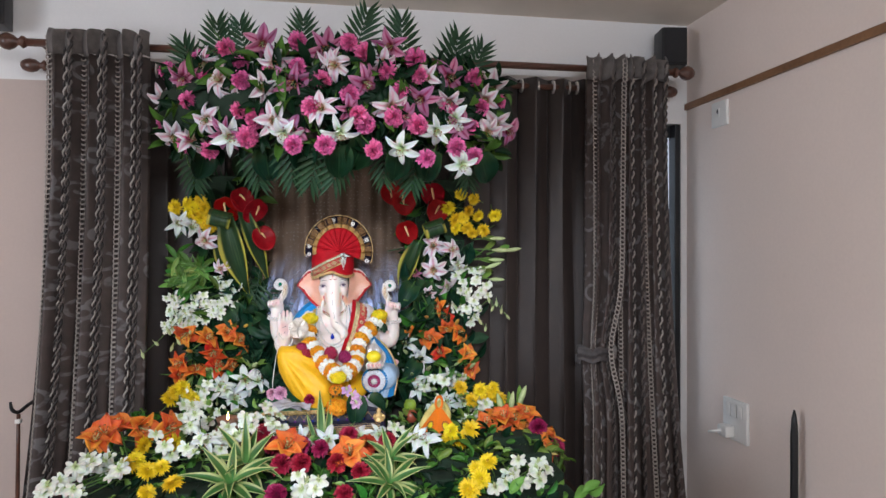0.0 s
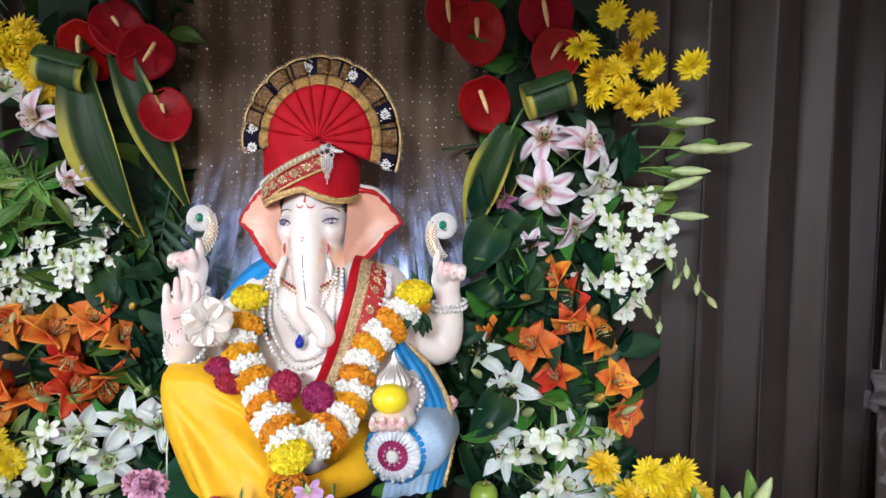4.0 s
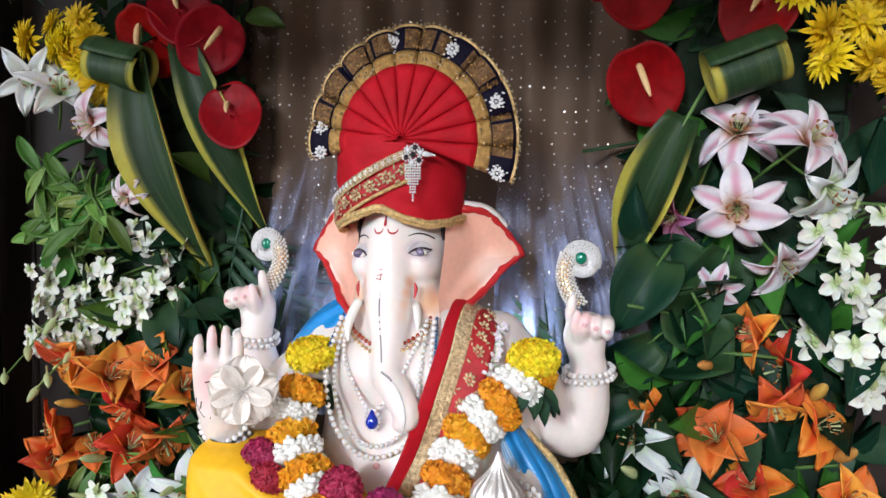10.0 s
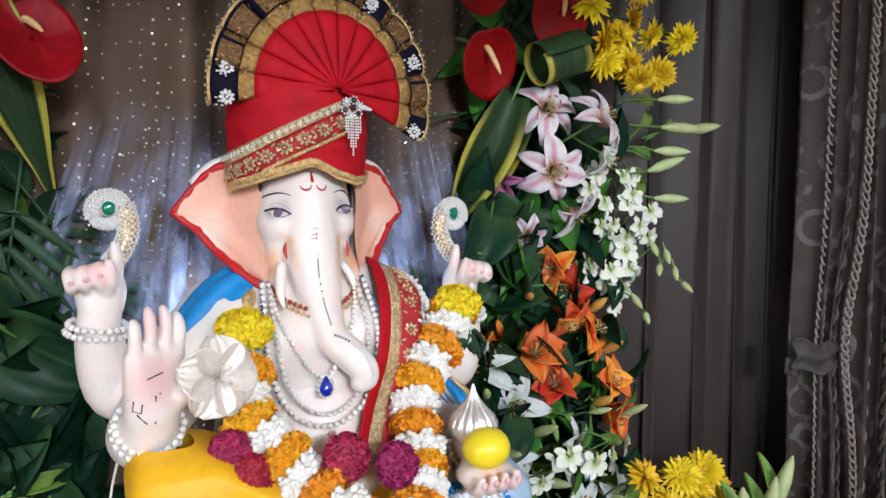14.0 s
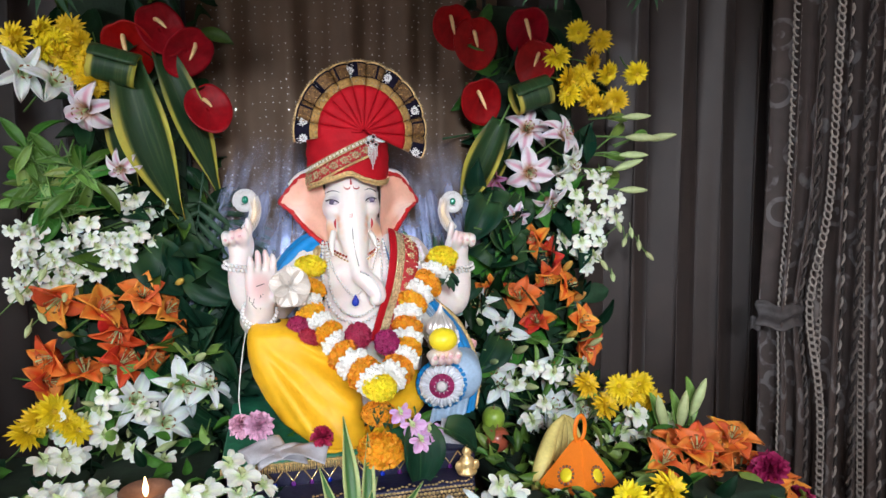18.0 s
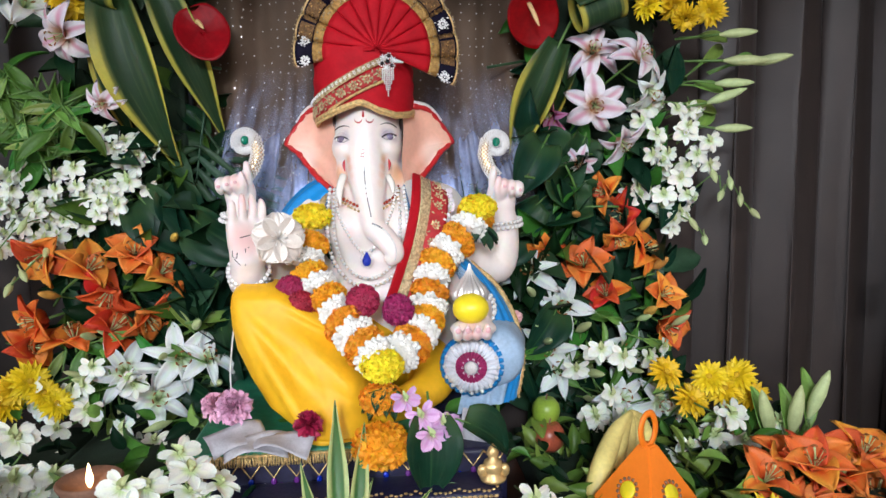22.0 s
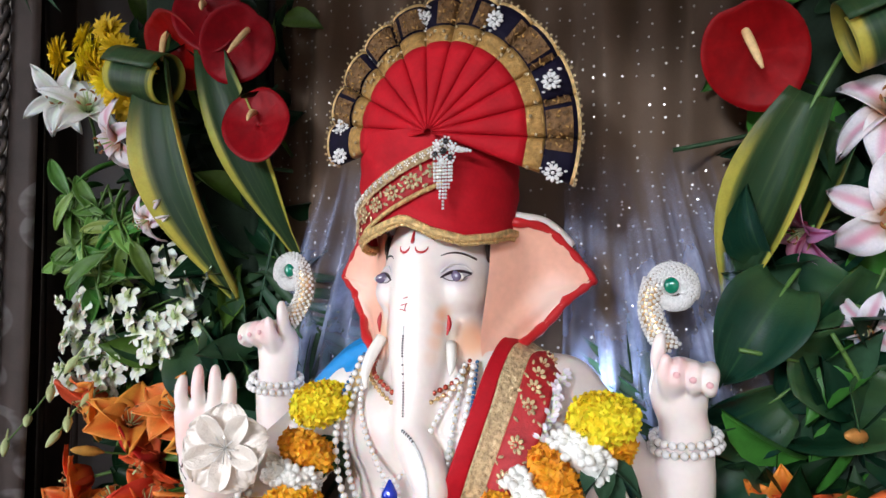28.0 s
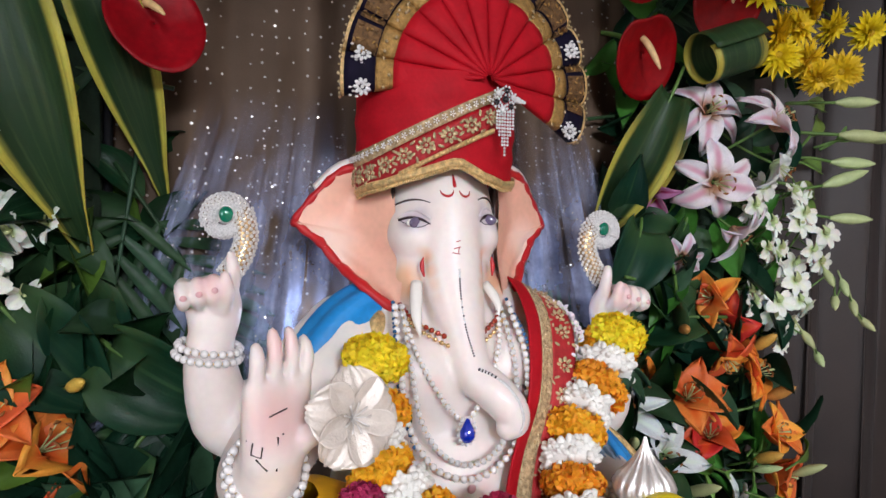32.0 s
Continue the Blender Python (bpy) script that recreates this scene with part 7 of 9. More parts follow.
    for k in range(9):
        a = k * 0.7
        ball(bm, (0.214 + 0.006 * math.cos(a), 2.268 - 0.004 * (k % 2), 1.212 + 0.006 * math.sin(a)), (0.006, 0.004, 0.005), None, 7, 5, PINK)

    tube(bm, [(-0.046, 2.326, 1.402, 0.026), (-0.068, 2.322, 1.383, 0.033), (-0.088, 2.315, 1.358, 0.036), (-0.101, 2.310, 1.334, 0.036), (-0.110, 2.311, 1.312, 0.030)], 72, 6, BLUE, ripple=0.05)
    tube(bm, [(-0.050, 2.312, 1.400, 0.004), (-0.056, 2.292, 1.388, 0.0085), (-0.064, 2.284, 1.362, 0.0085), (-0.070, 2.288, 1.335, 0.006)], 8, 5, GOLD)
    ob = link("statue", bm, STATUE_MATS)
    return tagged(ob, "painted plaster elephant-headed statue seated on a green mat", "statue")


statue()


M["redstone"] = mat("red_glass_bead", (0.35, 0.04, 0.02), 0.2, 0.2, var=0.2, scale=80, bump=0.0, coat=0.5)
M["champagne_bead"] = mat("gold_bead", (0.80, 0.55, 0.26), 0.25, 0.7, var=0.2, scale=80, bump=0.0)
M["white_foil"] = mat("crimped_white_foil", (0.86, 0.88, 0.93), 0.3, 0.3, var=0.15, scale=120, bump=0.6)
M["violet_bead"] = mat("violet_glass_bead", (0.16, 0.03, 0.26), 0.15, 0.2, var=0.3, scale=80, bump=0.0, coat=0.6)
M["blue_bead"] = mat("blue_glass_bead", (0.05, 0.16, 0.34), 0.15, 0.3, var=0.3, scale=80, bump=0.0, coat=0.6)
M["foil"] = mat("crinkled_pale_foil", (0.94, 0.86, 0.77), 0.30, 0.20, var=0.12, scale=70, bump=0.8, alpha=0.78)


def strung(name, label, pts, r, n, material, spacing=2.0, up=None, category="jewellery", group="pearl jewellery", extra=None):
    """Beads on a thread along a spline."""
    ob = tagged(empty(name, Matrix.Translation(pts[0])), label, category, group)
    c = Vector(pts[0])
    line = [Vector(p) for p in spline(pts, 24)]
    bm = bmesh.new()
    tube(bm, [(*(p - c), r * 0.3) for p in line[::4]] + [(*(line[-1] - c), r * 0.3)], 5, 0)
    part("thread", bm, "gold", ob)
    bead, run, last = None, 0.0, line[0]
    for p in line:
        run += (p - last).length
        last = p
        if bead is None or run >= r * spacing:
            run = 0.0
            m = Matrix.Translation(p - c)
            if bead is None:
                bm = bmesh.new()
                ball(bm, (0, 0, 0), r, None, 8, 6)
                bead = part("bead", bm, material, ob, m=m)
            else:
                again(bead, m)
    return ob


def ring_points(c, rx, ry, tilt=0.0, roll=0.0, n=12):
    m = Matrix.Translation(c) @ Matrix.Rotation(roll, 4, "Y") @ Matrix.Rotation(tilt, 4, "X")
    return [tuple(m @ Vector((rx * math.cos(2 * math.pi * k / n), ry * math.sin(2 * math.pi * k / n), 0))) for k in range(n + 1)]


for c, rx, tilt, roll in (((-0.189, 2.341, 1.367), 0.0255, 0.1, 0.12), ((-0.190, 2.341, 1.360), 0.027, 0.1, 0.12), ((0.212, 2.338, 1.350), 0.0260, 0.1, -0.10), ((0.212, 2.338, 1.343), 0.0275, 0.1, -0.10),
                          ((-0.154, 2.214, 1.303), 0.0265, 0.85, 0.1), ((-0.155, 2.221, 1.297), 0.0275, 0.95, 0.1), ((0.148, 2.207, 1.238), 0.0255, 1.57, 0.15), ((0.149, 2.216, 1.239), 0.0265, 1.57, 0.15)):
    strung("pearl_bracelet", "string of small pearls round the statue's wrist", ring_points(c, rx, rx, tilt, roll), 0.0034, 0, "pearl", group="pearl bracelets")

# necklaces that lie on the chest
strung("pearl_necklace", "long pearl necklace on the statue's chest", [(-0.048, 2.268, 1.405), (-0.052, 2.238, 1.36), (-0.046, 2.230, 1.315), (-0.026, 2.226, 1.283), (0.004, 2.222, 1.273), (0.034, 2.225, 1.285), (0.052, 2.230, 1.315), (0.058, 2.238, 1.36), (0.055, 2.268, 1.405)], 0.0030, 0, "pearl", group="necklaces")
strung("stone_necklace", "necklace of blue and silver stones on the chest", [(-0.042, 2.268, 1.405), (-0.043, 2.238, 1.36), (-0.037, 2.230, 1.32), (-0.020, 2.226, 1.293), (0.004, 2.223, 1.284), (0.028, 2.226, 1.294), (0.044, 2.231, 1.32), (0.048, 2.240, 1.36), (0.047, 2.268, 1.405)], 0.0026, 0, "diamond", group="necklaces")
strung("pearl_necklace", "short pearl necklace with a blue pendant", [(-0.042, 2.272, 1.405), (-0.036, 2.246, 1.37), (-0.018, 2.236, 1.335), (0.000, 2.230, 1.318), (0.018, 2.236, 1.335), (0.036, 2.246, 1.372), (0.046, 2.272, 1.405)], 0.0024, 0, "pearl", group="necklaces")
strung("red_bead_necklace", "short necklace of red beads at the throat", [(-0.040, 2.280, 1.405), (-0.030, 2.262, 1.392), (0.006, 2.250, 1.378), (0.040, 2.262, 1.392), (0.048, 2.280, 1.408)], 0.0024, 0, "redstone", group="necklaces")
strung("gold_bead_necklace", "short necklace of gold beads at the throat", [(-0.041, 2.276, 1.402), (-0.030, 2.258, 1.387), (0.006, 2.246, 1.371), (0.042, 2.258, 1.388), (0.049, 2.276, 1.404)], 0.0020, 0, "champagne_bead", group="necklaces")
for s in (-1, 1):
    strung("blue_bead_necklace", "strand of blue stone beads beside the pearls", [(0.004 + s * 0.052, 2.274, 1.408), (0.004 + s * 0.058, 2.243, 1.372), (0.004 + s * 0.056, 2.236, 1.335), (0.004 + s * 0.046, 2.228, 1.298)], 0.0018, 0, "blue_bead", group="necklaces")


def pendant():
    ob = tagged(empty("pendant", pose(0.001, 2.228, 1.310)), "blue teardrop stone pendant in a silver setting", "pendant")
    bm = bmesh.new()
    turned(bm, [(0.001, 0.010), (0.003, 0.006), (0.0062, 0.0), (0.0066, -0.004), (0.0045, -0.0085), (0.001, -0.010)], 12)
    part("stone", bm, "sapphire", ob)
    bm = bmesh.new()
    for a in range(14):
        q = 2 * math.pi * a / 14
        ball(bm, (0.0076 * math.sin(q), 0.001, 0.0105 * math.cos(q) - 0.001), 0.0016, None, 6, 5)
    tagged(part("setting", bm, "diamond", ob), kind="stuff")


pendant()


def feather_ornament(x, y, z, s):
    """A curled jewelled ornament held in the raised hand: a beaded hook with a green stone in its eye."""
    ob = tagged(empty("jewelled_ornament", pose(x, y, z)), "curled beaded ornament with a green stone", "ornament", "hand ornaments")
    path = [(s * 0.001, -0.004, -0.050), (s * 0.011, -0.002, -0.036), (s * 0.017, 0, -0.018), (s * 0.0145, 0, 0.0), (s * 0.0100, 0, 0.0105), (0, 0, 0.0145), (-s * 0.0105, 0, 0.010), (-s * 0.014, 0, 0), (-s * 0.010, 0, -0.010), (0, 0, -0.0125), (s * 0.0075, 0, -0.009)]
    bm = bmesh.new()
    tube(bm, [(*p, 0.0092 if i < 4 else 0.0066 if i < 8 else 0.0045) for i, p in enumerate(path)], 10, 5)
    part("hook", bm, "champagne_bead", ob)
    bm = bmesh.new()
    line = spline(path, 14)
    for i, p in enumerate(line):
        r = 0.0094 if i < 50 else 0.0068 if i < 105 else 0.0048
        d = Vector(line[min(i + 1, len(line) - 1)] - line[max(i - 1, 0)]).normalized()
        side = d.cross(Vector((0, 1, 0))).normalized()
        for k in (-2.2, -1.1, 0, 1.1, 2.2) if i % 2 == 0 else ():
            ball(bm, Vector(p) + side * r * math.sin(0.62 * k + 0.3 * (i % 4 // 2)) - Vector((0, r * math.cos(0.62 * k + 0.3 * (i % 4 // 2)), 0)), 0.0019, None, 5, 4)
    tagged(part("beading", bm, "diamond", ob), kind="stuff")
    bm = bmesh.new()
    turned(bm, [(0.0075, -0.002), (0.0085, 0.0), (0.0075, 0.003), (0.004, 0.004)], 16, Matrix.Translation((0, -0.001, 0.003)) @ Matrix.Rotation(math.radians(90), 4, "X"))
    part("disc", bm, "silver", ob)
    bm = bmesh.new()
    ball(bm, (0, -0.0055, 0.003), (0.0062, 0.0035, 0.0072), None, 12, 8)
    part("stone", bm, "emerald", ob, "green stone")


feather_ornament(-0.176, 2.348, 1.476, 1)
feather_ornament(0.201, 2.346, 1.468, -1)


def silver_flower():
    ob = tagged(empty("silver_flower", Matrix.Translation((-0.107, 2.168, 1.347)) @ facing((0.30, -0.9, 0.15))), "silver foil flower resting on the statue's palm", "ornament")
    bm = bmesh.new()
    blade(bm, 0.034, 0.050, Matrix.Rotation(math.radians(20), 4, "X"), 0.7, 0.30, 0.0009, 5, "round", 30, 10)
    first = solid(part("petal", bm, "foil", ob), 0.0005)
    for k in range(1, 5):
        again(first, Matrix.Rotation(k * 2 * math.pi / 5, 4, "Z"))
    bm = bmesh.new()
    for k in range(9):
        a = k * 0.7
        tube(bm, [(0, 0, 0, 0.0006), (0.004 * math.cos(a), 0.004 * math.sin(a), 0.006, 0.0005), (0.010 * math.cos(a), 0.010 * math.sin(a), 0.009, 0.0008)], 5, 2)
    tagged(part("filament_cluster", bm, "silver", ob), kind="stuff")


silver_flower()


def sweet_and_bud():
    ob = tagged(empty("ball_sweet", pose(0.133, 2.152, 1.252)), "bright yellow ball held in the statue's hand", "sweet")
    bm = bmesh.new()
    ball(bm, (0, 0, 0), (0.0235, 0.0215, 0.0195), None, 24, 14)
    part("ball", bm, "sweet", ob)
    ob = tagged(empty("silver_bud", pose(0.136, 2.182, 1.240)), "pointed silver bud ornament behind the yellow ball", "ornament")
    bm = bmesh.new()
    ribs = 16

    def f(u, v):
        r = [0.010, 0.016, 0.022, 0.0235, 0.020, 0.013, 0.007, 0.003, 0.001][min(8, int(v * 8 + 0.01))]
        a = 2 * math.pi * u
        r *= 1 + 0.09 * math.cos(ribs * a)
        return (r * math.cos(a), r * math.sin(a), 0.004 + 0.062 * v)
    sheet(bm, f, ribs * 4, 8, wrap=True)
    part("bud", bm, "silver", ob)


sweet_and_bud()
bm = bmesh.new()
tube(bm, [(-0.172, 2.235, 1.292, 0.0012), (-0.183, 2.255, 1.240, 0.0012), (-0.190, 2.250, 1.190, 0.0012), (-0.193, 2.244, 1.148, 0.0012), (-0.188, 2.230, 1.1095, 0.0012)], 6, 6)
tagged(link("cord", bm, "jasmine"), "thin white cord hanging from the wrist over the knee", "cord")

# ---- turban ----
M["navy"] = mat("navy_velvet", (0.006, 0.004, 0.015), 0.7, var=0.3, scale=120, bump=0.3, spec=0.12)
M["champagne"] = mat("pale_gold_foil", (0.92, 0.72, 0.42), 0.24, 0.6, var=0.6, scale=260, bump=1.0)
M["fan_gold"] = mat("dull_gold_pleated_foil", (0.45, 0.26, 0.075), 0.38, 0.5, var=0.5, scale=260, bump=0.7)
M["brocade"] = mat("red_brocade_cloth", (0.42, 0.012, 0.016), 0.6, var=0.3, scale=150, bump=0.4)


def rosette(bm, m, r, petals=8, mi=0, rise=0.0008):
    """A flat embroidered flower in the xy plane of m."""
    for k in range(petals):
        a = 2 * math.pi * k / petals
        ball(bm, m @ Vector((0.62 * r * math.cos(a), 0.62 * r * math.sin(a), rise * 0.5)), (0.36 * r, 0.23 * r, rise), m.to_3x3().to_4x4() @ Matrix.Rotation(a, 4, "Z"), 6, 5, mi)
    ball(bm, m @ Vector((0, 0, rise)), (0.22 * r, 0.22 * r, rise * 1.2), m.to_3x3().to_4x4(), 6, 5, mi)


def sprig(bm, m, r, mi=0):
    """A pair of small embroidered leaves."""
    for s in (-1, 1):
        ball(bm, m @ Vector((0.25 * r * s, 0.5 * r * s, 0.0005)), (0.62 * r, 0.27 * r, 0.0008), m.to_3x3().to_4x4() @ Matrix.Rotation(0.6 * s, 4, "Z"), 6, 5, mi)


def turban():
    ob = tagged(empty("turban", pose(0.003, 2.318, 1.50)), "red velvet turban with gold brocade and a pleated fan", "turban")
    HEM = ((180, -0.003), (215, 0.003), (245, 0.013), (264, 0.0205), (270, 0.0200), (286, 0.0105), (308, 0.0040), (330, 0.0065), (348, 0.0105), (400, 0.008), (500, -0.002), (540, -0.003))

    def hem(ang):
        ang = ang if ang >= 180 else ang + 360
        for (a, p), (b, q) in zip(HEM, HEM[1:]):
            if a <= ang <= b:
                return p + (q - p) * (ang - a) / (b - a)
        return -0.003

    def wrapped(ang, h, off=0.0):
        a = math.radians(ang)
        k = max(0.0, min(1.0, h / 0.085))
        rx, ry = 0.0680 + 0.004 * math.sin(math.pi * 0.75 * k), 0.0630 + 0.005 * k
        return Vector(((rx + off) * math.cos(a), (ry + off) * math.sin(a), h))

    def body(u, v):
        ang = 360 * u
        low = hem(ang)
        p = wrapped(ang, low + (0.097 - low) * v)
        crease = 0.0011 * math.sin(26 * v + 2.2 * math.cos(math.radians(ang)) + 1.5 * math.sin(2 * math.radians(ang))) + 0.0006 * math.sin(11 * u * 6.28 + 9 * v)
        return Vector((p.x * (1 + crease * 9), p.y * (1 + crease * 9), p.z))
    bm = bmesh.new()
    sheet(bm, body, 96, 22, wrap=True)
    top = bm.verts.new((0, 0, 0.110))
    rim = [bm.verts.new(body(k / 48, 1.0)) for k in range(48)]
    for k in range(48):
        bm.faces.new((rim[k], rim[(k + 1) % 48], top))
    part("wrap", bm, "turban", ob)

    # bands that climb round the front to the brooch: gold above, red with gold flowers below
    def climb(u, h0, h1, bow):
        ang = 172 + (298 - 172) * u
        f = (1 + math.cos(math.radians(ang))) / (1 + math.cos(math.radians(298)))
        return ang, h0 + (h1 - h0) * f + bow * math.sin(math.pi * f)
    for name, material, h0, h1, w, off in (("gold_band", "champagne", 0.0275, 0.083, 0.0125, 0.0030), ("brocade_band", "brocade", 0.0110, 0.0660, 0.0235, 0.0020)):
        bm = bmesh.new()

        def band(u, v):
            ang, h = climb(u, h0, h1, 0.002)
            return wrapped(ang, h + w * (v - 0.5) * (1.0 - 0.25 * u), off + 0.0012 * math.sin(math.pi * v) + 0.0004 * math.sin(70 * u))
        sheet(bm, band, 60, 6)
        solid(part(name, bm, material, ob), 0.0016)
    bm = bmesh.new()
    for i in range(9):
        ang, h = climb((i + 0.3) / 9, 0.0118, 0.0670, 0.002)
        p = wrapped(ang, h, 0.0046)
        rosette(bm, Matrix.Translation(p) @ facing((p.x, p.y, 0), i * 0.7), 0.0078)
        ang, h = climb((i + 0.8) / 9, 0.0112, 0.0664, 0.002)
        for dz in (-0.0048, 0.0048):
            p = wrapped(ang, h + dz, 0.0042)
            sprig(bm, Matrix.Translation(p) @ facing((p.x, p.y, 0), 0.4 + i), 0.0052)
    tagged(part("embroidery", bm, "champagne", ob, "pale gold embroidered flowers"), kind="stuff")
    bm = bmesh.new()
    for i in range(26):
        ang, h = climb((i + 0.5) / 26, 0.0275, 0.083, 0.002)
        p = wrapped(ang, h, 0.0052)
        rosette(bm, Matrix.Translation(p) @ facing((p.x, p.y, 0)), 0.0030, 5)
    tagged(part("band_sequin", bm, "diamond", ob, "small silver sequins"), kind="stuff")
    # thick gold hem with a short fringe, which also follows the brocade's lower edge
    bm = bmesh.new()
    tube(bm, [(*wrapped(a, hem(a) + 0.0030, 0.0012), 0.0034) for a in range(170, 372, 4)], 8, 1)
    rr = random.Random(8)
    for k in range(120):
        a = 172 + 198 * k / 119
        p = wrapped(a, hem(a) - 0.0010, 0.0018)
        ball(bm, p, (0.0013, 0.0013, rr.uniform(0.0016, 0.0026)), None, 5, 4)
        ball(bm, wrapped(a, hem(a) + 0.0052, 0.0028), 0.0016, None, 5, 4)
    for k in range(34):
        ang, h = climb(0.45 + 0.50 * k / 33, 0.011, 0.066, 0.002)
        h -= 0.0112
        if h > hem(ang) + 0.004:
            ball(bm, wrapped(ang, h, 0.0032), (0.0019, 0.0016, 0.0024), None, 5, 4)
    tagged(part("hem_fringe", bm, "gold", ob, "gold beaded hem fringe"), kind="stuff")

    # pleated fan with a gold, then a navy border
    cx, cy, cz = 0.020, -0.074, 0.092
    a0, a1, pleats = 187, -20, 12

    def fan(u, r, amp):
        a = math.radians(a0 + (a1 - a0) * u)
        w = abs(math.sin(math.pi * pleats * u)) ** 0.75 - 0.55
        side = math.sin(2 * math.pi * pleats * u)
        out_ = max(0.0, r - 0.0745) / 0.04
        amp = 0.0062 + 0.0055 * out_
        rr = r * (1 + (0.008 + 0.022 * out_) * (w if r > 0.07 else 0))
        a += 0.05 * side * min(1.0, r / 0.05)
        return Vector((cx + rr * math.cos(a), cy + 0.046 * r / 0.12 - amp * w * min(1.0, r / 0.055) * 1.4, cz + rr * math.sin(a) * 1.07))
    for name, material, ra, rb, amp in (("fan", "turban", 0.003, 0.0745, 0.0062), ("fan_gold_border", "fan_gold", 0.0745, 0.0880, 0.0062), ("fan_navy_border", "navy", 0.0880, 0.1115, 0.0065), ("fan_gold_edge", "gold", 0.1115, 0.1140, 0.0065)):
        bm = bmesh.new()
        sheet(bm, lambda u, v: fan(u, ra + (rb - ra) * v, amp), pleats * 16, 10 if ra < 0.01 else 4)
        solid(part(name, bm, material, ob), 0.0018)
    # motifs on the navy border: leafy gold oblongs and silver flowers by turns
    rr = random.Random(2)
    bm = bmesh.new()
    n = 22
    for k in range(n):
        u = (k + 0.5) / n
        a = math.radians(a0 + (a1 - a0) * u)
        p = fan(u, 0.0985, 0.0065) + Vector((0, -0.0024, 0))
        m = Matrix.Translation(p) @ Matrix.Rotation(math.pi / 2, 4, "X") @ Matrix.Rotation(a, 4, "Z")
        if k % 4 == 1 or k in (0, n - 1):
            rosette(bm, m, 0.0080, 9, 1, 0.0014)
            for j in range(12):
                ball(bm, m @ Vector((rr.uniform(-0.011, 0.011), rr.uniform(-0.008, 0.008), 0.0012)), (0.0017, 0.0013, 0.0010), None, 5, 4, 1)
        else:
            sheet(bm, lambda a_, b_: fan((k + 0.06 + 0.88 * a_) / n, 0.0892 + 0.0195 * b_, 0.0065) + Vector((0, -0.0016 - 0.0006 * math.sin(math.pi * a_), 0)), 8, 5, 0)
            for j in range(9):
                q = fan((k + 0.2 + 0.3 * (j % 3)) / n, 0.0915 + 0.0072 * (j // 3), 0.0065) + Vector((0, -0.0026, 0))
                sprig(bm, Matrix.Translation(q) @ m.to_3x3().to_4x4() @ Matrix.Rotation(rr.uniform(0, 3), 4, "Z"), 0.0032, 2 if j % 2 else 0)
    tagged(part("border_motif", bm, ["antique", "diamond", "fan_gold"], ob, "gold leaf and silver flower motifs"), kind="stuff")
    bm = bmesh.new()
    for k in range(130):
        ball(bm, fan(k / 129, 0.1150 + rr.uniform(-0.0006, 0.0006), 0.0065) + Vector((0, -0.001, 0)), rr.uniform(0.0011, 0.0018), None, 5, 4)
    for k in range(60):
        p = fan(rr.random(), rr.uniform(0.076, 0.087), 0.0075) + Vector((0, -0.0018, 0))
        ball(bm, p, (0.0016, 0.0008, 0.0016), None, 5, 4)
    tagged(part("edge_beading", bm, "champagne", ob, "pale gold sequin edge"), kind="stuff")
    # brooch
    bm = bmesh.new()
    bx, by, bz = 0.034, -0.073, 0.076
    for k in range(6):
        a = k * math.pi / 3 + 0.3
        c = Vector((bx + 0.0078 * math.cos(a), by, bz + 0.0078 * math.sin(a)))
        ball(bm, c, (0.0026, 0.0020, 0.0026), None, 8, 6, 1 if k % 2 else 0)
        for j in range(7):
            b = j * math.pi / 3.5
            ball(bm, c + Vector((0.0036 * math.cos(b), 0.0006, 0.0036 * math.sin(b))), 0.0012, None, 5, 4, 0)
    ball(bm, (bx, by - 0.001, bz), 0.0030, None, 8, 6, 1)
    for j in range(4):
        ball(bm, (bx + 0.012 + 0.0028 * j, by + 0.002 + 0.001 * j, bz + 0.001 - 0.0004 * j), 0.0030 - 0.0005 * j, None, 7, 5, 0)
    part("brooch", bm, ["diamond", "black_stone"], ob, "silver stone brooch with black stones")
    bm = bmesh.new()
    for j in range(7):
        for k in range(int(14 - 2.6 * abs(j - 3))):
            ball(bm, (bx - 0.0072 + 0.0024 * j, by - 0.001 + 0.0005 * (j % 2), bz - 0.010 - 0.0027 * k), 0.00125, None, 5, 4)
    tagged(part("tassel", bm, "diamond", ob, "hanging tassel of clear beads"), kind="stuff")


turban()


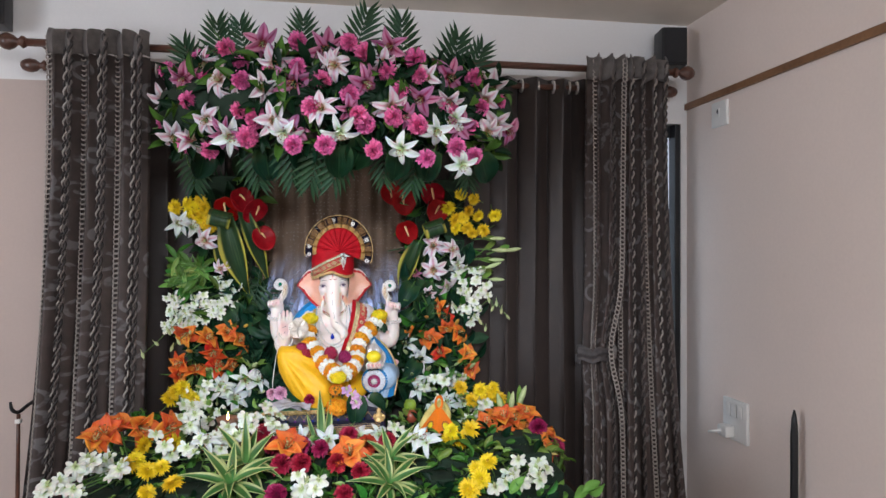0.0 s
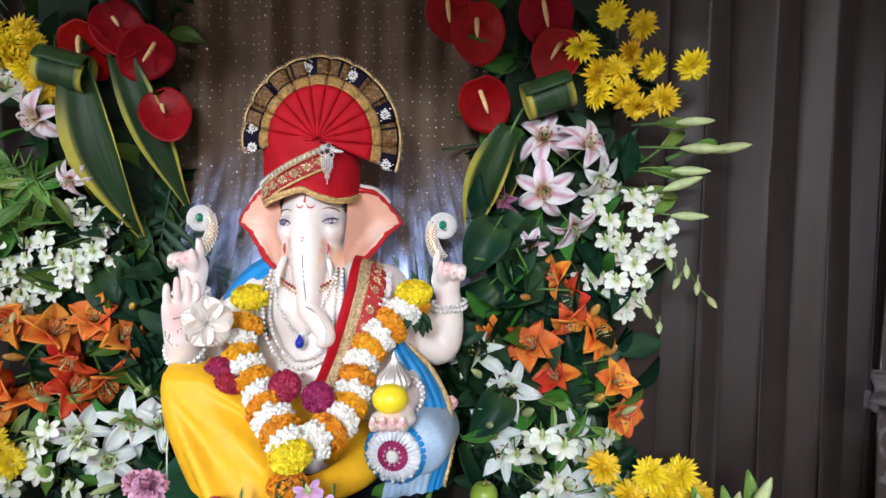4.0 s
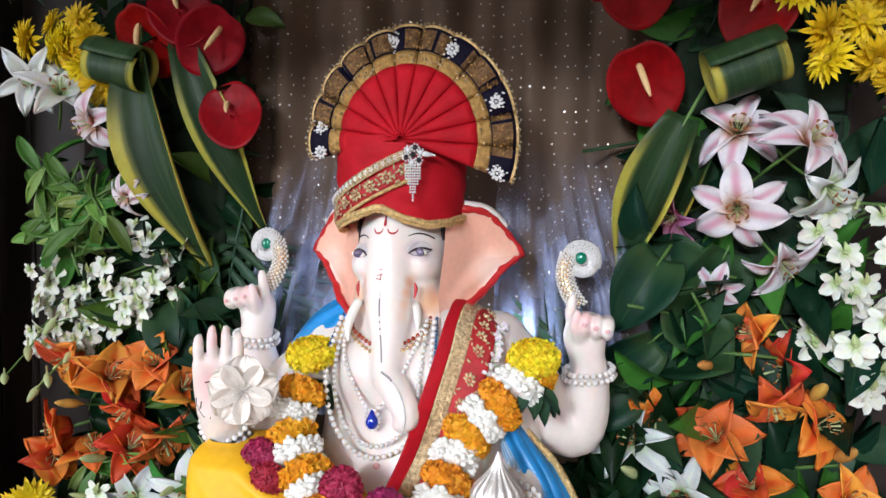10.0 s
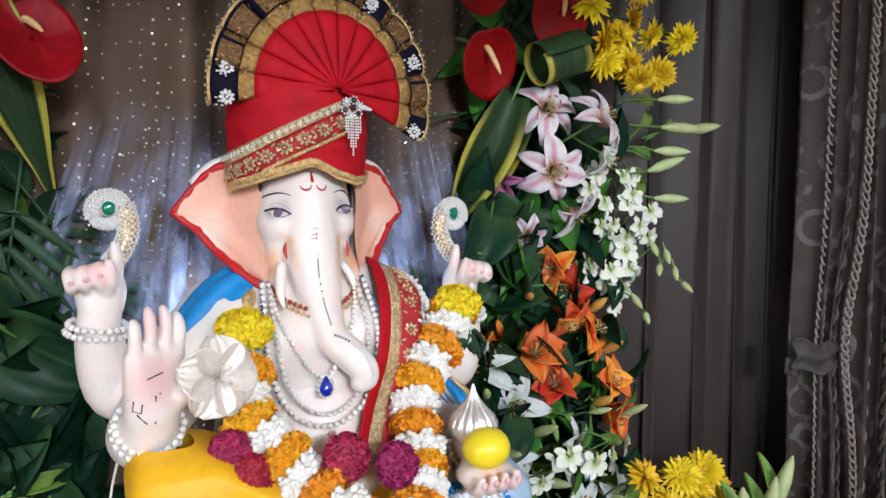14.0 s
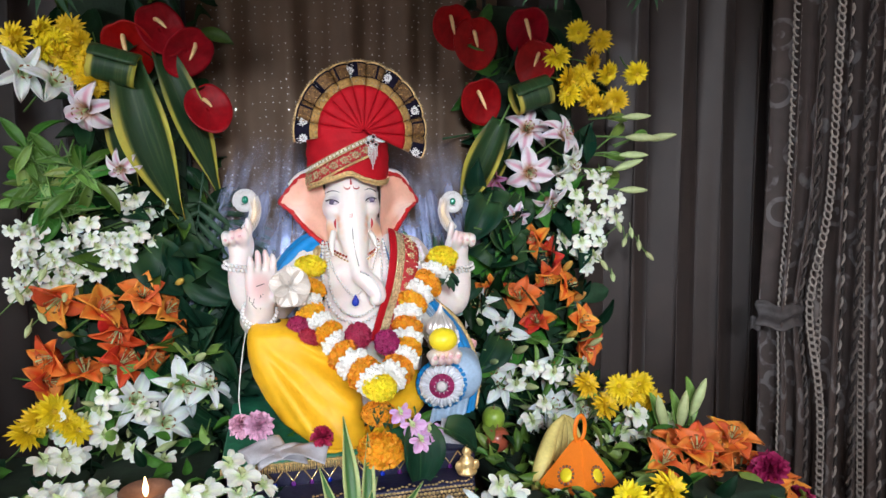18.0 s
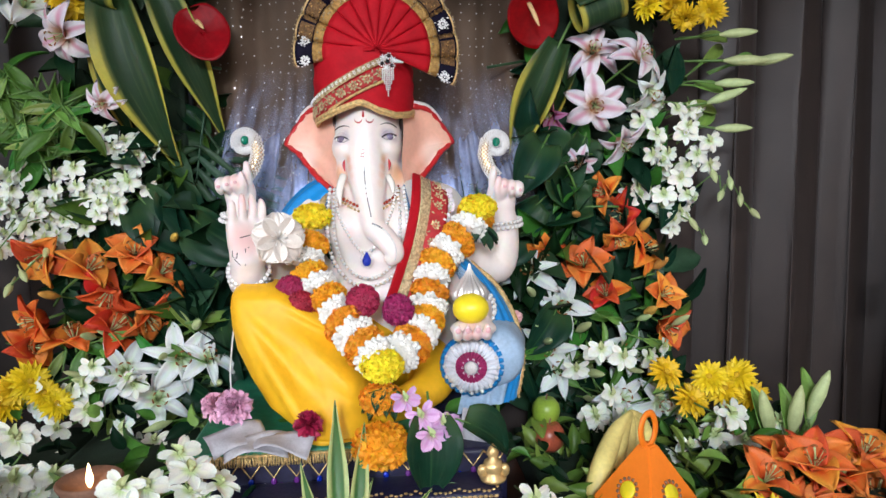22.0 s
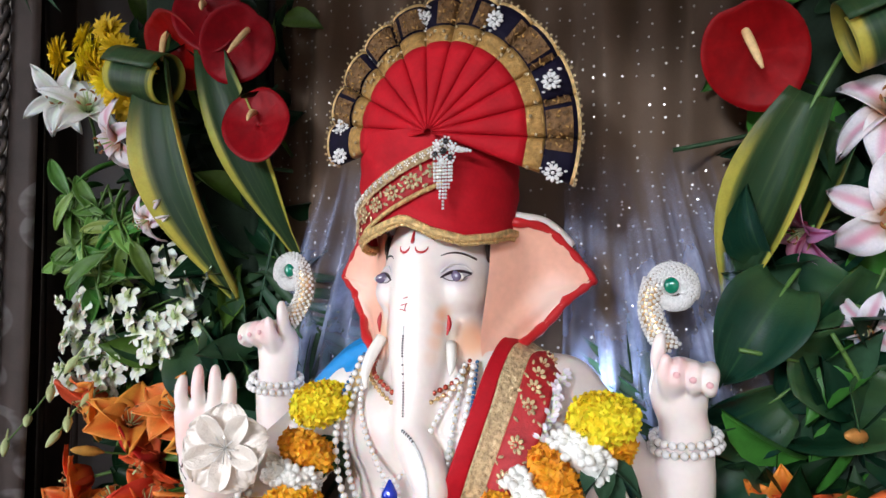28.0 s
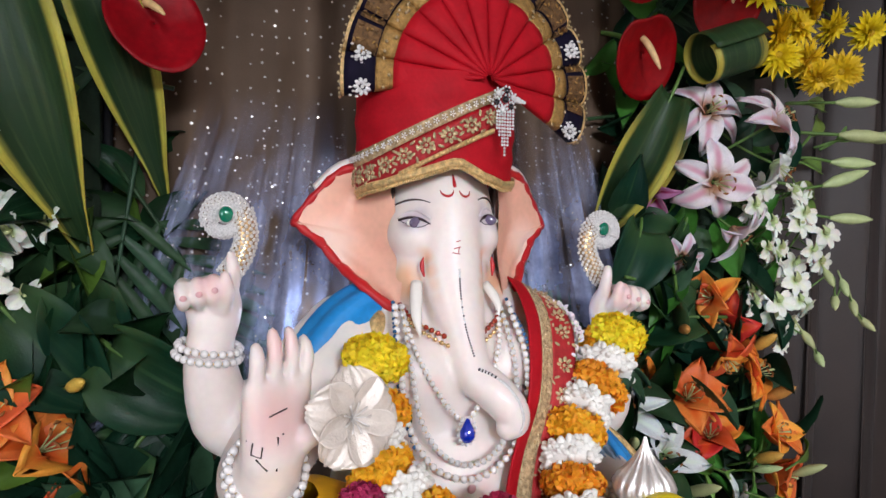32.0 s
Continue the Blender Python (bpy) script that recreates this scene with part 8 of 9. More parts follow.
def sash():
    """A red sash with gold and brocade borders over one shoulder."""
    ob = tagged(empty("shoulder_sash", pose(0.08, 2.30, 1.40)), "red sash with gold brocade border over the shoulder", "sash")
    line = [(0.084, 2.365, 1.385), (0.078, 2.340, 1.416), (0.070, 2.300, 1.424), (0.067, 2.268, 1.408), (0.063, 2.246, 1.380), (0.052, 2.226, 1.335), (0.036, 2.222, 1.285), (0.020, 2.205, 1.245)]
    q = spline(line, 8)

    def f(a, b):
        def g(u, v):
            p = Vector(q[int(round(v * (len(q) - 1)))])
            w = a + (b - a) * u
            over = max(0.0, min(1.0, (p.y - 2.25) / 0.05))
            return p + Vector((w * (1 - 0.12 * over), 0.32 * w + 0.0022 * math.sin(150 * w + 6 * v) - 0.12 * w * over, -(0.15 + 0.10 * over) * w - 5.5 * over * w * w)) - Vector((0.08, 2.30, 1.40))
        return g
    for name, material, a, b in (("red_band", "turban", 0.0, 0.0125), ("gold_border", "champagne", 0.0125, 0.0280), ("brocade", "brocade", 0.0280, 0.053)):
        bm = bmesh.new()
        sheet(bm, f(a, b), 8, 56)
        solid(part(name, bm, material, ob), 0.002)
    bm = bmesh.new()
    for k in range(11):
        v = 0.14 + 0.84 * (k + 0.5) / 11
        p = f(0.0280, 0.053)(0.5, v) + Vector((-0.0012, -0.0030, 0.0004))
        rosette(bm, Matrix.Translation(p) @ facing((-0.3, -1, 0.15), k * 0.5), 0.0082, 8, 0, 0.0010)
        for e in (0.14, 0.86):
            p = f(0.0280, 0.053)(e, v + 0.035) + Vector((-0.0010, -0.0026, 0.0004))
            sprig(bm, Matrix.Translation(p) @ facing((-0.3, -1, 0.15), k), 0.0050)
    for k in range(92):
        p = f(0.0125, 0.0280)(0.5 + 0.30 * (-1) ** k, 0.12 + 0.87 * k / 91) + Vector((-0.001, -0.0026, 0))
        ball(bm, p, (0.0018, 0.0008, 0.0018), None, 5, 4)
    tagged(part("embroidery", bm, "champagne", ob, "pale gold embroidered flowers"), kind="stuff")
    bm = bmesh.new()
    rr = random.Random(12)
    for k in range(150):
        p = f(0.053, 0.056)(rr.random(), rr.uniform(0.1, 0.98)) + Vector((rr.uniform(0, 0.004), rr.uniform(-0.004, 0.002), rr.uniform(-0.003, 0.003)))
        blade(bm, 0.007, 0.005, Matrix.Translation(p) @ facing((rr.uniform(-0.3, 1), -1, rr.uniform(-0.6, 0.6)), rr.uniform(0, 6.28)), 0.4, 0.3, 0.001, 2, "round", 2, 3)
    tagged(part("tulle_edging", bm, "orchid_pink", ob, "fluffy blush tulle edging"), kind="stuff")


sash()

# ---- garland ----
def marigold_mesh(parent, material, name="marigold"):
    """A full fluffy head, a little flat along z: short frilled petals all over a round heart."""
    bm = bmesh.new()
    rr = random.Random(hash(len(material)) % 7)
    ball(bm, (0, 0, 0), (0.0205, 0.0205, 0.0105), None, 16, 10)
    n = 430
    for i in range(n):
        z = 1 - 2 * (i + 0.5) / n
        a = i * 2.39996 + rr.uniform(-0.1, 0.1)
        s = math.sqrt(1 - z * z)
        nrm = Vector((s * math.cos(a), s * math.sin(a), z))
        p = Vector((nrm.x * 0.0190, nrm.y * 0.0190, nrm.z * 0.0090))
        m = Matrix.Translation(p) @ facing(nrm + Vector((rr.uniform(-0.25, 0.25), rr.uniform(-0.25, 0.25), rr.uniform(-0.25, 0.25))), rr.uniform(0, 6.28)) @ Matrix.Rotation(math.radians(rr.uniform(48, 76)), 4, "X")
        blade(bm, rr.uniform(0.0042, 0.0058), 0.0060, m, rr.uniform(0.5, 1.3), 0.3, 0.0016, 2, "fringe", 3, 2, 0, rr.random() * 9)
    return part(name, bm, material, parent)


def jasmine_mesh(parent):
    """Tight buds round the thread."""
    bm = bmesh.new()
    rr = random.Random(6)
    turned(bm, [(0.009, -0.007), (0.0165, -0.005), (0.0175, 0.0), (0.0165, 0.005), (0.009, 0.007)], 20)
    for k in range(120):
        a = 2 * math.pi * k * 0.381966
        h = rr.uniform(-0.0075, 0.0075)
        r = 0.0162 + rr.uniform(-0.002, 0.0016) - 22 * h * h
        d = Vector((math.cos(a), math.sin(a), h * 70 + rr.uniform(-0.4, 0.4)))
        ball(bm, (r * math.cos(a), r * math.sin(a), h), (rr.uniform(0.0022, 0.0032), 0.0026, rr.uniform(0.0030, 0.0044)), facing(d), 6, 5)
    return tagged(part("jasmine_ring", bm, "jasmine", parent), kind="stuff")


def garland():
    c = Vector((0.03, 2.17, 1.25))
    ob = tagged(empty("garland", Matrix.Translation(c)), "garland of orange marigolds and white jasmine rings", "garland")
    src = {}

    def add(key, p, d, size):
        m = Matrix.Translation(Vector(p) - c) @ facing(d, rnd.uniform(0, 6.28)) @ Matrix.Scale(size, 4)
        if key not in src:
            src[key] = jasmine_mesh(ob) if key == "jasmine" else marigold_mesh(ob, key)
            src[key].matrix_basis = m
        else:
            again(src[key], m)
    west = [(-0.074, 2.228, 1.333), (-0.080, 2.219, 1.318), (-0.078, 2.208, 1.298), (-0.058, 2.190, 1.270), (-0.034, 2.165, 1.243), (-0.006, 2.130, 1.218), (0.012, 2.105, 1.205)]
    east = [(0.156, 2.262, 1.362), (0.138, 2.246, 1.340), (0.112, 2.234, 1.318), (0.092, 2.222, 1.292), (0.084, 2.204, 1.264), (0.078, 2.182, 1.238), (0.060, 2.145, 1.215), (0.030, 2.108, 1.202)]
    for chain in (west, east):
        line = [Vector(p) for p in spline(chain, 16)]
        run, last, k = 0.0, line[0], 0
        for i, p in enumerate(line):
            run += (p - last).length
            last = p
            if i == 0 or run > 0.0215:
                run = 0.0
                d = line[min(i + 1, len(line) - 1)] - line[max(i - 1, 0)]
                d = d.normalized() + Vector((rnd.uniform(-0.15, 0.15), rnd.uniform(-0.15, 0.15), rnd.uniform(-0.15, 0.15)))
                add("jasmine" if k % 2 else "marigold", p, d, rnd.uniform(0.95, 1.08) * (1.30 if k % 2 else 1.20))
                k += 1
        bm = bmesh.new()
        tube(bm, [(*(p - c), 0.0015) for p in line[::8]], 6, 0)
        part("thread", bm, "cord_light", ob)
    for p, s in zip(GARLAND_FOOT[2:], (1.15, 1.55)):
        add("marigold", p, (0, -0.3, 1), s)
    for p in GARLAND_YELLOW:
        add("marigold_y", Vector(p) + Vector((0, -0.004, 0.004)), (0.05, -0.45, 1.0), 1.14)
        for k in range(14):
            bm = bmesh.new()
            blade(bm, 0.034, 0.017, None, 0.5, 0.3, 0.002, 2, "leaf", 4, 5)
            part("leaf", bm, "palm", ob, m=Matrix.Translation(Vector(p) - c + Vector((0, -0.006, -0.024 - 0.004 * (k % 3)))) @ Matrix.Rotation(k * 0.47, 4, "Z") @ Matrix.Rotation(-0.35 - 0.1 * (k % 3), 4, "X"))
    for p in GARLAND_CRIMSON:
        add("crimson", p, (rnd.uniform(-0.4, 0.4), -1, 0.3), rnd.uniform(0.80, 0.95))


garland()

# ---- seat: mat, navy box, gold step ----
def seat():
    bm = bmesh.new()
    box(bm, (-0.212, 2.080, 1.0955), (0.070, 2.42, 1.108), 0.004)
    m = tagged(link("mat", bm, "mat_green"), "green brocade mat with a gold fringe", "mat")
    bm = bmesh.new()
    for k in range(95):
        x = -0.211 + 0.280 * k / 94
        tube(bm, [(x, 2.0775, 1.1025, 0.0013), (x + rnd.uniform(-0.0008, 0.0008), 2.0755, 1.0965, 0.0014), (x + rnd.uniform(-0.001, 0.001), 2.0750, 1.0915, 0.0009)], 5, 0)
    tube(bm, [(-0.212, 2.0775, 1.1030, 0.0017), (0.070, 2.0775, 1.1030, 0.0017)], 6, 0)
    tagged(part("gold_fringe", bm, "gold", m, "short gold thread fringe"), kind="stuff")
    bm = bmesh.new()
    for k in range(26):
        x = -0.205 + 0.0105 * k
        tube(bm, [(x + 0.0042 * math.cos(a), 2.0798, 1.1015 + 0.0036 * math.sin(a), 0.0007) for a in (j * 0.9 for j in range(6))], 5, 0)
    tagged(part("woven_scroll", bm, "leaf_light", m), kind="stuff")
    st = tagged(empty("statue_stand", pose(0.0, 2.23, 0.943)), "navy cloth-covered stand with a gold zigzag trim", "stand")
    bm = bmesh.new()
    box(bm, (-0.206, -0.147, 0.0), (0.166, 0.19, 0.1515), 0.006)
    part("box", bm, "navycloth", st)
    n = 14
    bm = bmesh.new()
    for k in range(n):
        x = -0.203 + 0.366 * k / n
        w = 0.366 / n
        tube(bm, [(x, -0.1490, 0.1500, 0.0013), (x + w / 2, -0.1500, 0.1315, 0.0014), (x + w, -0.1490, 0.1500, 0.0013)], 6, 0)
    part("zigzag_cord", bm, "champagne_bead", st)
    bm = bmesh.new()
    for k in range(n):
        x = -0.203 + 0.366 * (k + 0.5) / n
        ball(bm, (x, -0.1505, 0.1270), (0.0038, 0.0026, 0.0046), None, 8, 6, k % 3 == 2)
        ball(bm, (x, -0.1500, 0.1205), (0.0022, 0.0018, 0.0034), None, 6, 5)
        for j in range(7):
            ball(bm, (x + rnd.uniform(-0.012, 0.012), -0.1475, rnd.uniform(0.106, 0.125)), (0.0016, 0.001, 0.0016), None, 5, 4, rnd.randrange(3))
    tagged(part("beading", bm, ["violet_bead", "sapphire", "diamond"], st, "violet and blue beads"), kind="stuff")
    step = tagged(empty("gold_step", pose(-0.016, 2.045, 0.943)), "gold beaded step below the navy stand", "step")
    bm = bmesh.new()
    box(bm, (-0.166, -0.020, 0.0), (0.165, 0.037, 0.125), 0.005)
    part("box", bm, "navycloth", step)
    bm = bmesh.new()
    for i in range(8):
        for k in range(54):
            x = -0.163 + 0.00606 * (k + 0.5 * (i % 2))
            ball(bm, (x, -0.0205, 0.1205 - 0.0062 * i), (0.0031, 0.0016, 0.0031 if i else 0.0020), None, 6, 4)
    for k in range(60):
        ball(bm, (-0.163 + 0.0055 * k, -0.018 + rnd.uniform(0, 0.012), 0.1252), (0.0026, 0.0026, 0.0012), None, 5, 4)
    tagged(part("gold_beading", bm, "gold", step, "rows of small gold beads"), kind="stuff")
    return st


seat()


def bolster():
    """A round blue cushion with a foil rosette on its end."""
    ob = tagged(empty("bolster_cushion", Matrix.Translation((0.168, 2.192, 1.176)) @ Matrix.Rotation(math.radians(-12), 4, "Z")), "blue bolster cushion with a foil rosette end", "cushion")
    bm = bmesh.new()
    turned(bm, [(0.010, -0.014), (0.036, -0.010), (0.042, 0.0), (0.044, 0.08), (0.037, 0.095), (0.01, 0.10)], 32, Matrix.Rotation(math.radians(-90), 4, "X"))
    part("body", bm, "palecloth", ob)
    for name, material, r0, r1, y in (("blue_ring", "bluecloth", 0.033, 0.043, -0.018), ("white_ring", "white_foil", 0.021, 0.037, -0.024), ("purple_ring", "crimson", 0.010, 0.024, -0.027)):
        bm = bmesh.new()

        def f(u, v):
            a = 2 * math.pi * u
            r = r0 + (r1 - r0) * v
            return (-0.028 + r * math.cos(a), y + 0.003 * math.sin(28 * a) + 0.006 * v, -0.008 + r * math.sin(a))
        sheet(bm, f, 168, 3, wrap=True)
        solid(part(name, bm, material, ob), 0.001)
    bm = bmesh.new()
    ball(bm, (-0.028, -0.028, -0.008), (0.009, 0.005, 0.009), None, 12, 8)
    for k in range(10):
        a = k * math.pi / 5
        ball(bm, (-0.028 + 0.0115 * math.cos(a), -0.028, -0.008 + 0.0115 * math.sin(a)), 0.0022, None, 6, 5)
    for k in range(16):
        a = k * math.pi / 8
        ball(bm, (-0.028 + 0.036 * math.cos(a), -0.024, -0.008 + 0.036 * math.sin(a)), 0.0028, None, 6, 5)
    tagged(part("beading", bm, "diamond", ob), kind="stuff")


bolster()

# ---- backdrop net ----
def net():
    """Thin taupe net with rows of sequins, hung in soft folds behind the statue."""
    ob = tagged(empty("backdrop_net", pose(0.02, 2.448, 0)), "thin taupe net with glittering sequins", "net curtain")
    m = mat("taupe_net", (0.132, 0.088, 0.059), 0.7, var=0.25, scale=12, bump=0.2, fine=80, spec=0.2)
    w = 0.62

    def f(u, v):
        return Vector((w * (u - 0.5), 0.012 * math.sin(34 * u) + 0.006 * math.sin(71 * u + 2 * v) - 0.03 * max(0, v - 0.75), 1.90 - 0.82 * v))
    bm = bmesh.new()
    sheet(bm, f, 120, 20)
    solid(part("cloth", bm, m, ob), 0.0008)
    rr = random.Random(9)
    bm = bmesh.new()
    for i in range(46):
        for j in range(60):
            if rr.random() < 0.35 + 0.2 * j / 60:
                continue
            u, v = (i + 0.5 + rr.uniform(-0.2, 0.2)) / 46, (j + 0.5 + rr.uniform(-0.15, 0.15)) / 60
            p = f(u, v) + Vector((0, -0.002, 0))
            q = facing((rr.uniform(-0.25, 0.25), -1, rr.uniform(-0.15, 0.35)))
            r = rr.uniform(0.0011, 0.0017)
            vs = [bm.verts.new(p + q @ Vector((r * math.cos(a), r * math.sin(a), 0))) for a in (0, 1.2566, 2.5133, 3.7699, 5.0265)]
            bm.faces.new(vs)
    tagged(part("sequin_scatter", bm, "sequin", ob, "glittering sequins", smooth=False), kind="stuff")
    return ob


def tulle(net_ob):
    """Tulle, thin in places, gathered behind the shoulders; bluish light is put into its colour. It hangs with the net.
    """
    m = mat("pale_blue_tulle", (0.46, 0.52, 0.76), 0.6, var=0.3, scale=30, bump=0.3)
    nt = m.node_tree
    uv, mp, no, mr = (nt.nodes.new("ShaderNode" + k) for k in ("UVMap", "Mapping", "TexNoise", "MapRange"))
    mp.inputs["Scale"].default_value = (3.0, 2.4, 1)
    no.inputs["Scale"].default_value, no.inputs["Detail"].default_value = 1.6, 5
    mr.inputs["From Min"].default_value, mr.inputs["From Max"].default_value = 0.36, 0.62
    mr.inputs["To Min"].default_value, mr.inputs["To Max"].default_value = 0.0, 0.75
    sep, fade, mul = (nt.nodes.new("ShaderNode" + k) for k in ("SeparateXYZ", "MapRange", "Math"))
    fade.inputs["From Min"].default_value, fade.inputs["From Max"].default_value = 0.0, 0.45
    mul.operation = "MULTIPLY"
    nt.links.new(uv.outputs["UV"], mp.inputs["Vector"])
    nt.links.new(mp.outputs["Vector"], no.inputs["Vector"])
    nt.links.new(no.outputs["Fac"], mr.inputs["Value"])
    nt.links.new(uv.outputs["UV"], sep.inputs["Vector"])
    nt.links.new(sep.outputs["Y"], fade.inputs["Value"])
    nt.links.new(mr.outputs["Result"], mul.inputs[0])
    nt.links.new(fade.outputs["Result"], mul.inputs[1])
    nt.links.new(mul.outputs[0], nt.nodes["Principled BSDF"].inputs["Alpha"])
    for sx, x0 in ((-1, -0.17), (1, 0.17)):
        bm = bmesh.new()

        def f(u, v):
            x = (u - 0.5) * (0.13 + 0.13 * v) + sx * 0.03 * v
            return Vector((x0 + x - sx * 0.03 * (1 - v), -0.028 + 0.008 * math.sin(40 * u + 3 * v) + 0.004 * math.sin(90 * u), 1.60 - 0.35 * v))
        sheet(bm, f, 60, 14)
        part("tulle_gather", bm, m, net_ob, "tulle with bluish light put into its colour")
        rr = random.Random(14 + sx)
        bm = bmesh.new()
        for k in range(170):
            p = f(rr.uniform(0.04, 0.96), rr.uniform(0.1, 0.95)) + Vector((0, -0.002, 0))
            q = facing((rr.uniform(-0.4, 0.4), -1, rr.uniform(-0.2, 0.5)))
            vs = [bm.verts.new(p + q @ Vector((0.0010 * math.cos(a), 0.0010 * math.sin(a), 0))) for a in (0, 1.2566, 2.5133, 3.7699, 5.0265)]
            bm.faces.new(vs)
        tagged(part("sequin_scatter", bm, "sequin", net_ob, "tiny sequins on the tulle", smooth=False), kind="stuff")


tulle(net())


def fruit(name, label, x, y, z, r, material):
    ob = tagged(empty(name, pose(x, y, z)), label, "fruit", "offered fruit")
    bm = bmesh.new()
    turned(bm, [(0.001, r * 0.78), (r * 0.25, r * 0.90), (r * 0.62, r * 0.86), (r * 0.93, r * 0.45), (r, 0), (r * 0.9, -r * 0.5), (r * 0.55, -r * 0.86), (r * 0.2, -r * 0.9)], 22)
    part("flesh", bm, material, ob)
    bm = bmesh.new()
    tube(bm, [(0, 0, r * 0.75, 0.0015), (0.002, 0, r * 1.2, 0.0012)], 6, 0)
    part("stalk", bm, "clay", ob)


fruit("apple", "red apple among the offerings", 0.268, 2.28, 1.022, 0.024, "apple")
fruit("green_fruit", "round green fruit resting on the apple", 0.268, 2.30, 1.056, 0.022, "lime")


def bananas():
    ob = tagged(empty("banana_bunch", pose(0.352, 2.165, 1.012)), "small bunch of pale yellow bananas", "bananas")
    for k in range(5):
        bm = bmesh.new()
        y = -0.03 + 0.015 * k
        x = 0.022 * (k - 2)
        tube(bm, [(-0.030 + x, y - 0.035, -0.030, 0.006), (-0.026 + x, y - 0.028, 0.000, 0.013), (-0.014 + x * 0.9, y - 0.014, 0.036, 0.0145), (-0.004 + x * 0.5, y * 0.5, 0.066, 0.011), (0.0, 0.0, 0.086, 0.004)], 10, 4)
        part("banana", bm, "banana", ob)


bananas()


def gift_box():
    """A four-sided pyramid box of orange card with a loop on top and framed lamps printed on its sides."""
    ob = tagged(empty("gift_box", Matrix.Translation((0.332, 2.060, 1.016)) @ Matrix.Scale(1.0, 4) @ Matrix.Rotation(math.radians(28), 4, "Z")), "orange pyramid gift box with a card loop", "gift box")
    bm = bmesh.new()
    b = [bm.verts.new(p) for p in ((-0.042, -0.042, 0), (0.042, -0.042, 0), (0.042, 0.042, 0), (-0.042, 0.042, 0))]
    s = [bm.verts.new(p) for p in ((-0.045, -0.045, 0.012), (0.045, -0.045, 0.012), (0.045, 0.045, 0.012), (-0.045, 0.045, 0.012))]
    t = [bm.verts.new(p) for p in ((-0.008, -0.008, 0.082), (0.008, -0.008, 0.082), (0.008, 0.008, 0.082), (-0.008, 0.008, 0.082))]
    bm.faces.new(b[::-1])
    bm.faces.new(t)
    for lo, hi in ((b, s), (s, t)):
        for k in range(4):
            bm.faces.new((lo[k], lo[(k + 1) % 4], hi[(k + 1) % 4], hi[k]))
    bmesh.ops.bevel(bm, geom=bm.edges[:], offset=0.0015, segments=2, affect="EDGES")
    part("box", bm, "box", ob, smooth=False)
    bm = bmesh.new()
    tube(bm, [(0.013 * math.sin(a), 0, 0.100 - 0.020 * math.cos(a), 0.0045) for a in (k * math.pi / 8 for k in range(17))], 8, 2, squash=0.5, up=(0, 1, 0))
    part("loop", bm, "box", ob)
    for k in range(4):
        m = Matrix.Rotation(k * math.pi / 2, 4, "Z") @ Matrix.Translation((0, -0.0345, 0.034)) @ Matrix.Rotation(math.radians(62), 4, "X")
        bm = bmesh.new()
        turned(bm, [(0.011, 0.0), (0.010, 0.0012), (0.002, 0.0014)], 16)
        part("lamp_print", bm, "sweet", ob, m=m)
        bm = bmesh.new()
        for j in range(14):
            a = j * 2 * math.pi / 14
            ball(bm, (0.0135 * math.cos(a), 0.0135 * math.sin(a), 0.001), (0.0024, 0.0024, 0.0012), None, 6, 4)
        part("bead_print", bm, "clay", ob, m=m)


gift_box()


def tea_light():
    ob = tagged(empty("oil_lamp", pose(-0.306, 2.055, 1.072) @ Matrix.Scale(1.35, 4)), "small lit clay oil lamp among white orchids", "lamp")
    bm = bmesh.new()
    turned(bm, [(0.012, 0.0), (0.020, 0.006), (0.026, 0.018), (0.024, 0.020), (0.018, 0.014), (0.004, 0.010)], 18)
    part("bowl", bm, "clay", ob)
    fl = bpy.data.materials.new("flame")
    fl.use_nodes = True
    e = fl.node_tree.nodes.new("ShaderNodeEmission")
    e.inputs["Color"].default_value, e.inputs["Strength"].default_value = (1.0, 0.62, 0.28, 1), 9
    fl.node_tree.links.new(e.outputs[0], fl.node_tree.nodes["Material Output"].inputs["Surface"])
    bm = bmesh.new()
    turned(bm, [(0.001, 0.012), (0.0028, 0.016), (0.0030, 0.020), (0.0017, 0.026), (0.0004, 0.032)], 10)
    part("flame", bm, fl, ob)


tea_light()
bm = bmesh.new()
box(bm, (-0.035, -0.035, -0.122), (0.035, 0.035, 0.0), 0.006)
tagged(link("lamp_block", bm, "clay", m=pose(-0.306, 2.055, 1.0715)), "brown clay block under the oil lamp", "stand")


def banknotes():
    for k, (x, y, z, a, b) in enumerate(((-0.128, 2.068, 1.116, 12, 20), (-0.098, 2.064, 1.119, -14, 12), (-0.150, 2.080, 1.122, 35, 28))):
        bm = bmesh.new()
        sheet(bm, lambda u, v: Vector(((u - 0.5) * 0.070, (v - 0.5) * 0.036, 0.010 * math.sin(math.pi * u) + 0.004 * math.sin(5 * u + 3 * v))), 14, 6)
        tagged(solid(link("banknote", bm, "paper", m=pose(x, y, z, b, 0, a)), 0.0004), "curled worn banknote at the statue's foot", "banknote", "banknotes")
    bm = bmesh.new()
    box(bm, (-0.024, -0.001, -0.018), (0.024, 0.001, 0.018), 0.0005)
    tagged(link("card", bm, "paper", m=pose(0.133, 2.085, 1.122, -20, 15, 8)), "small grey card leaning by the garland", "card")


banknotes()


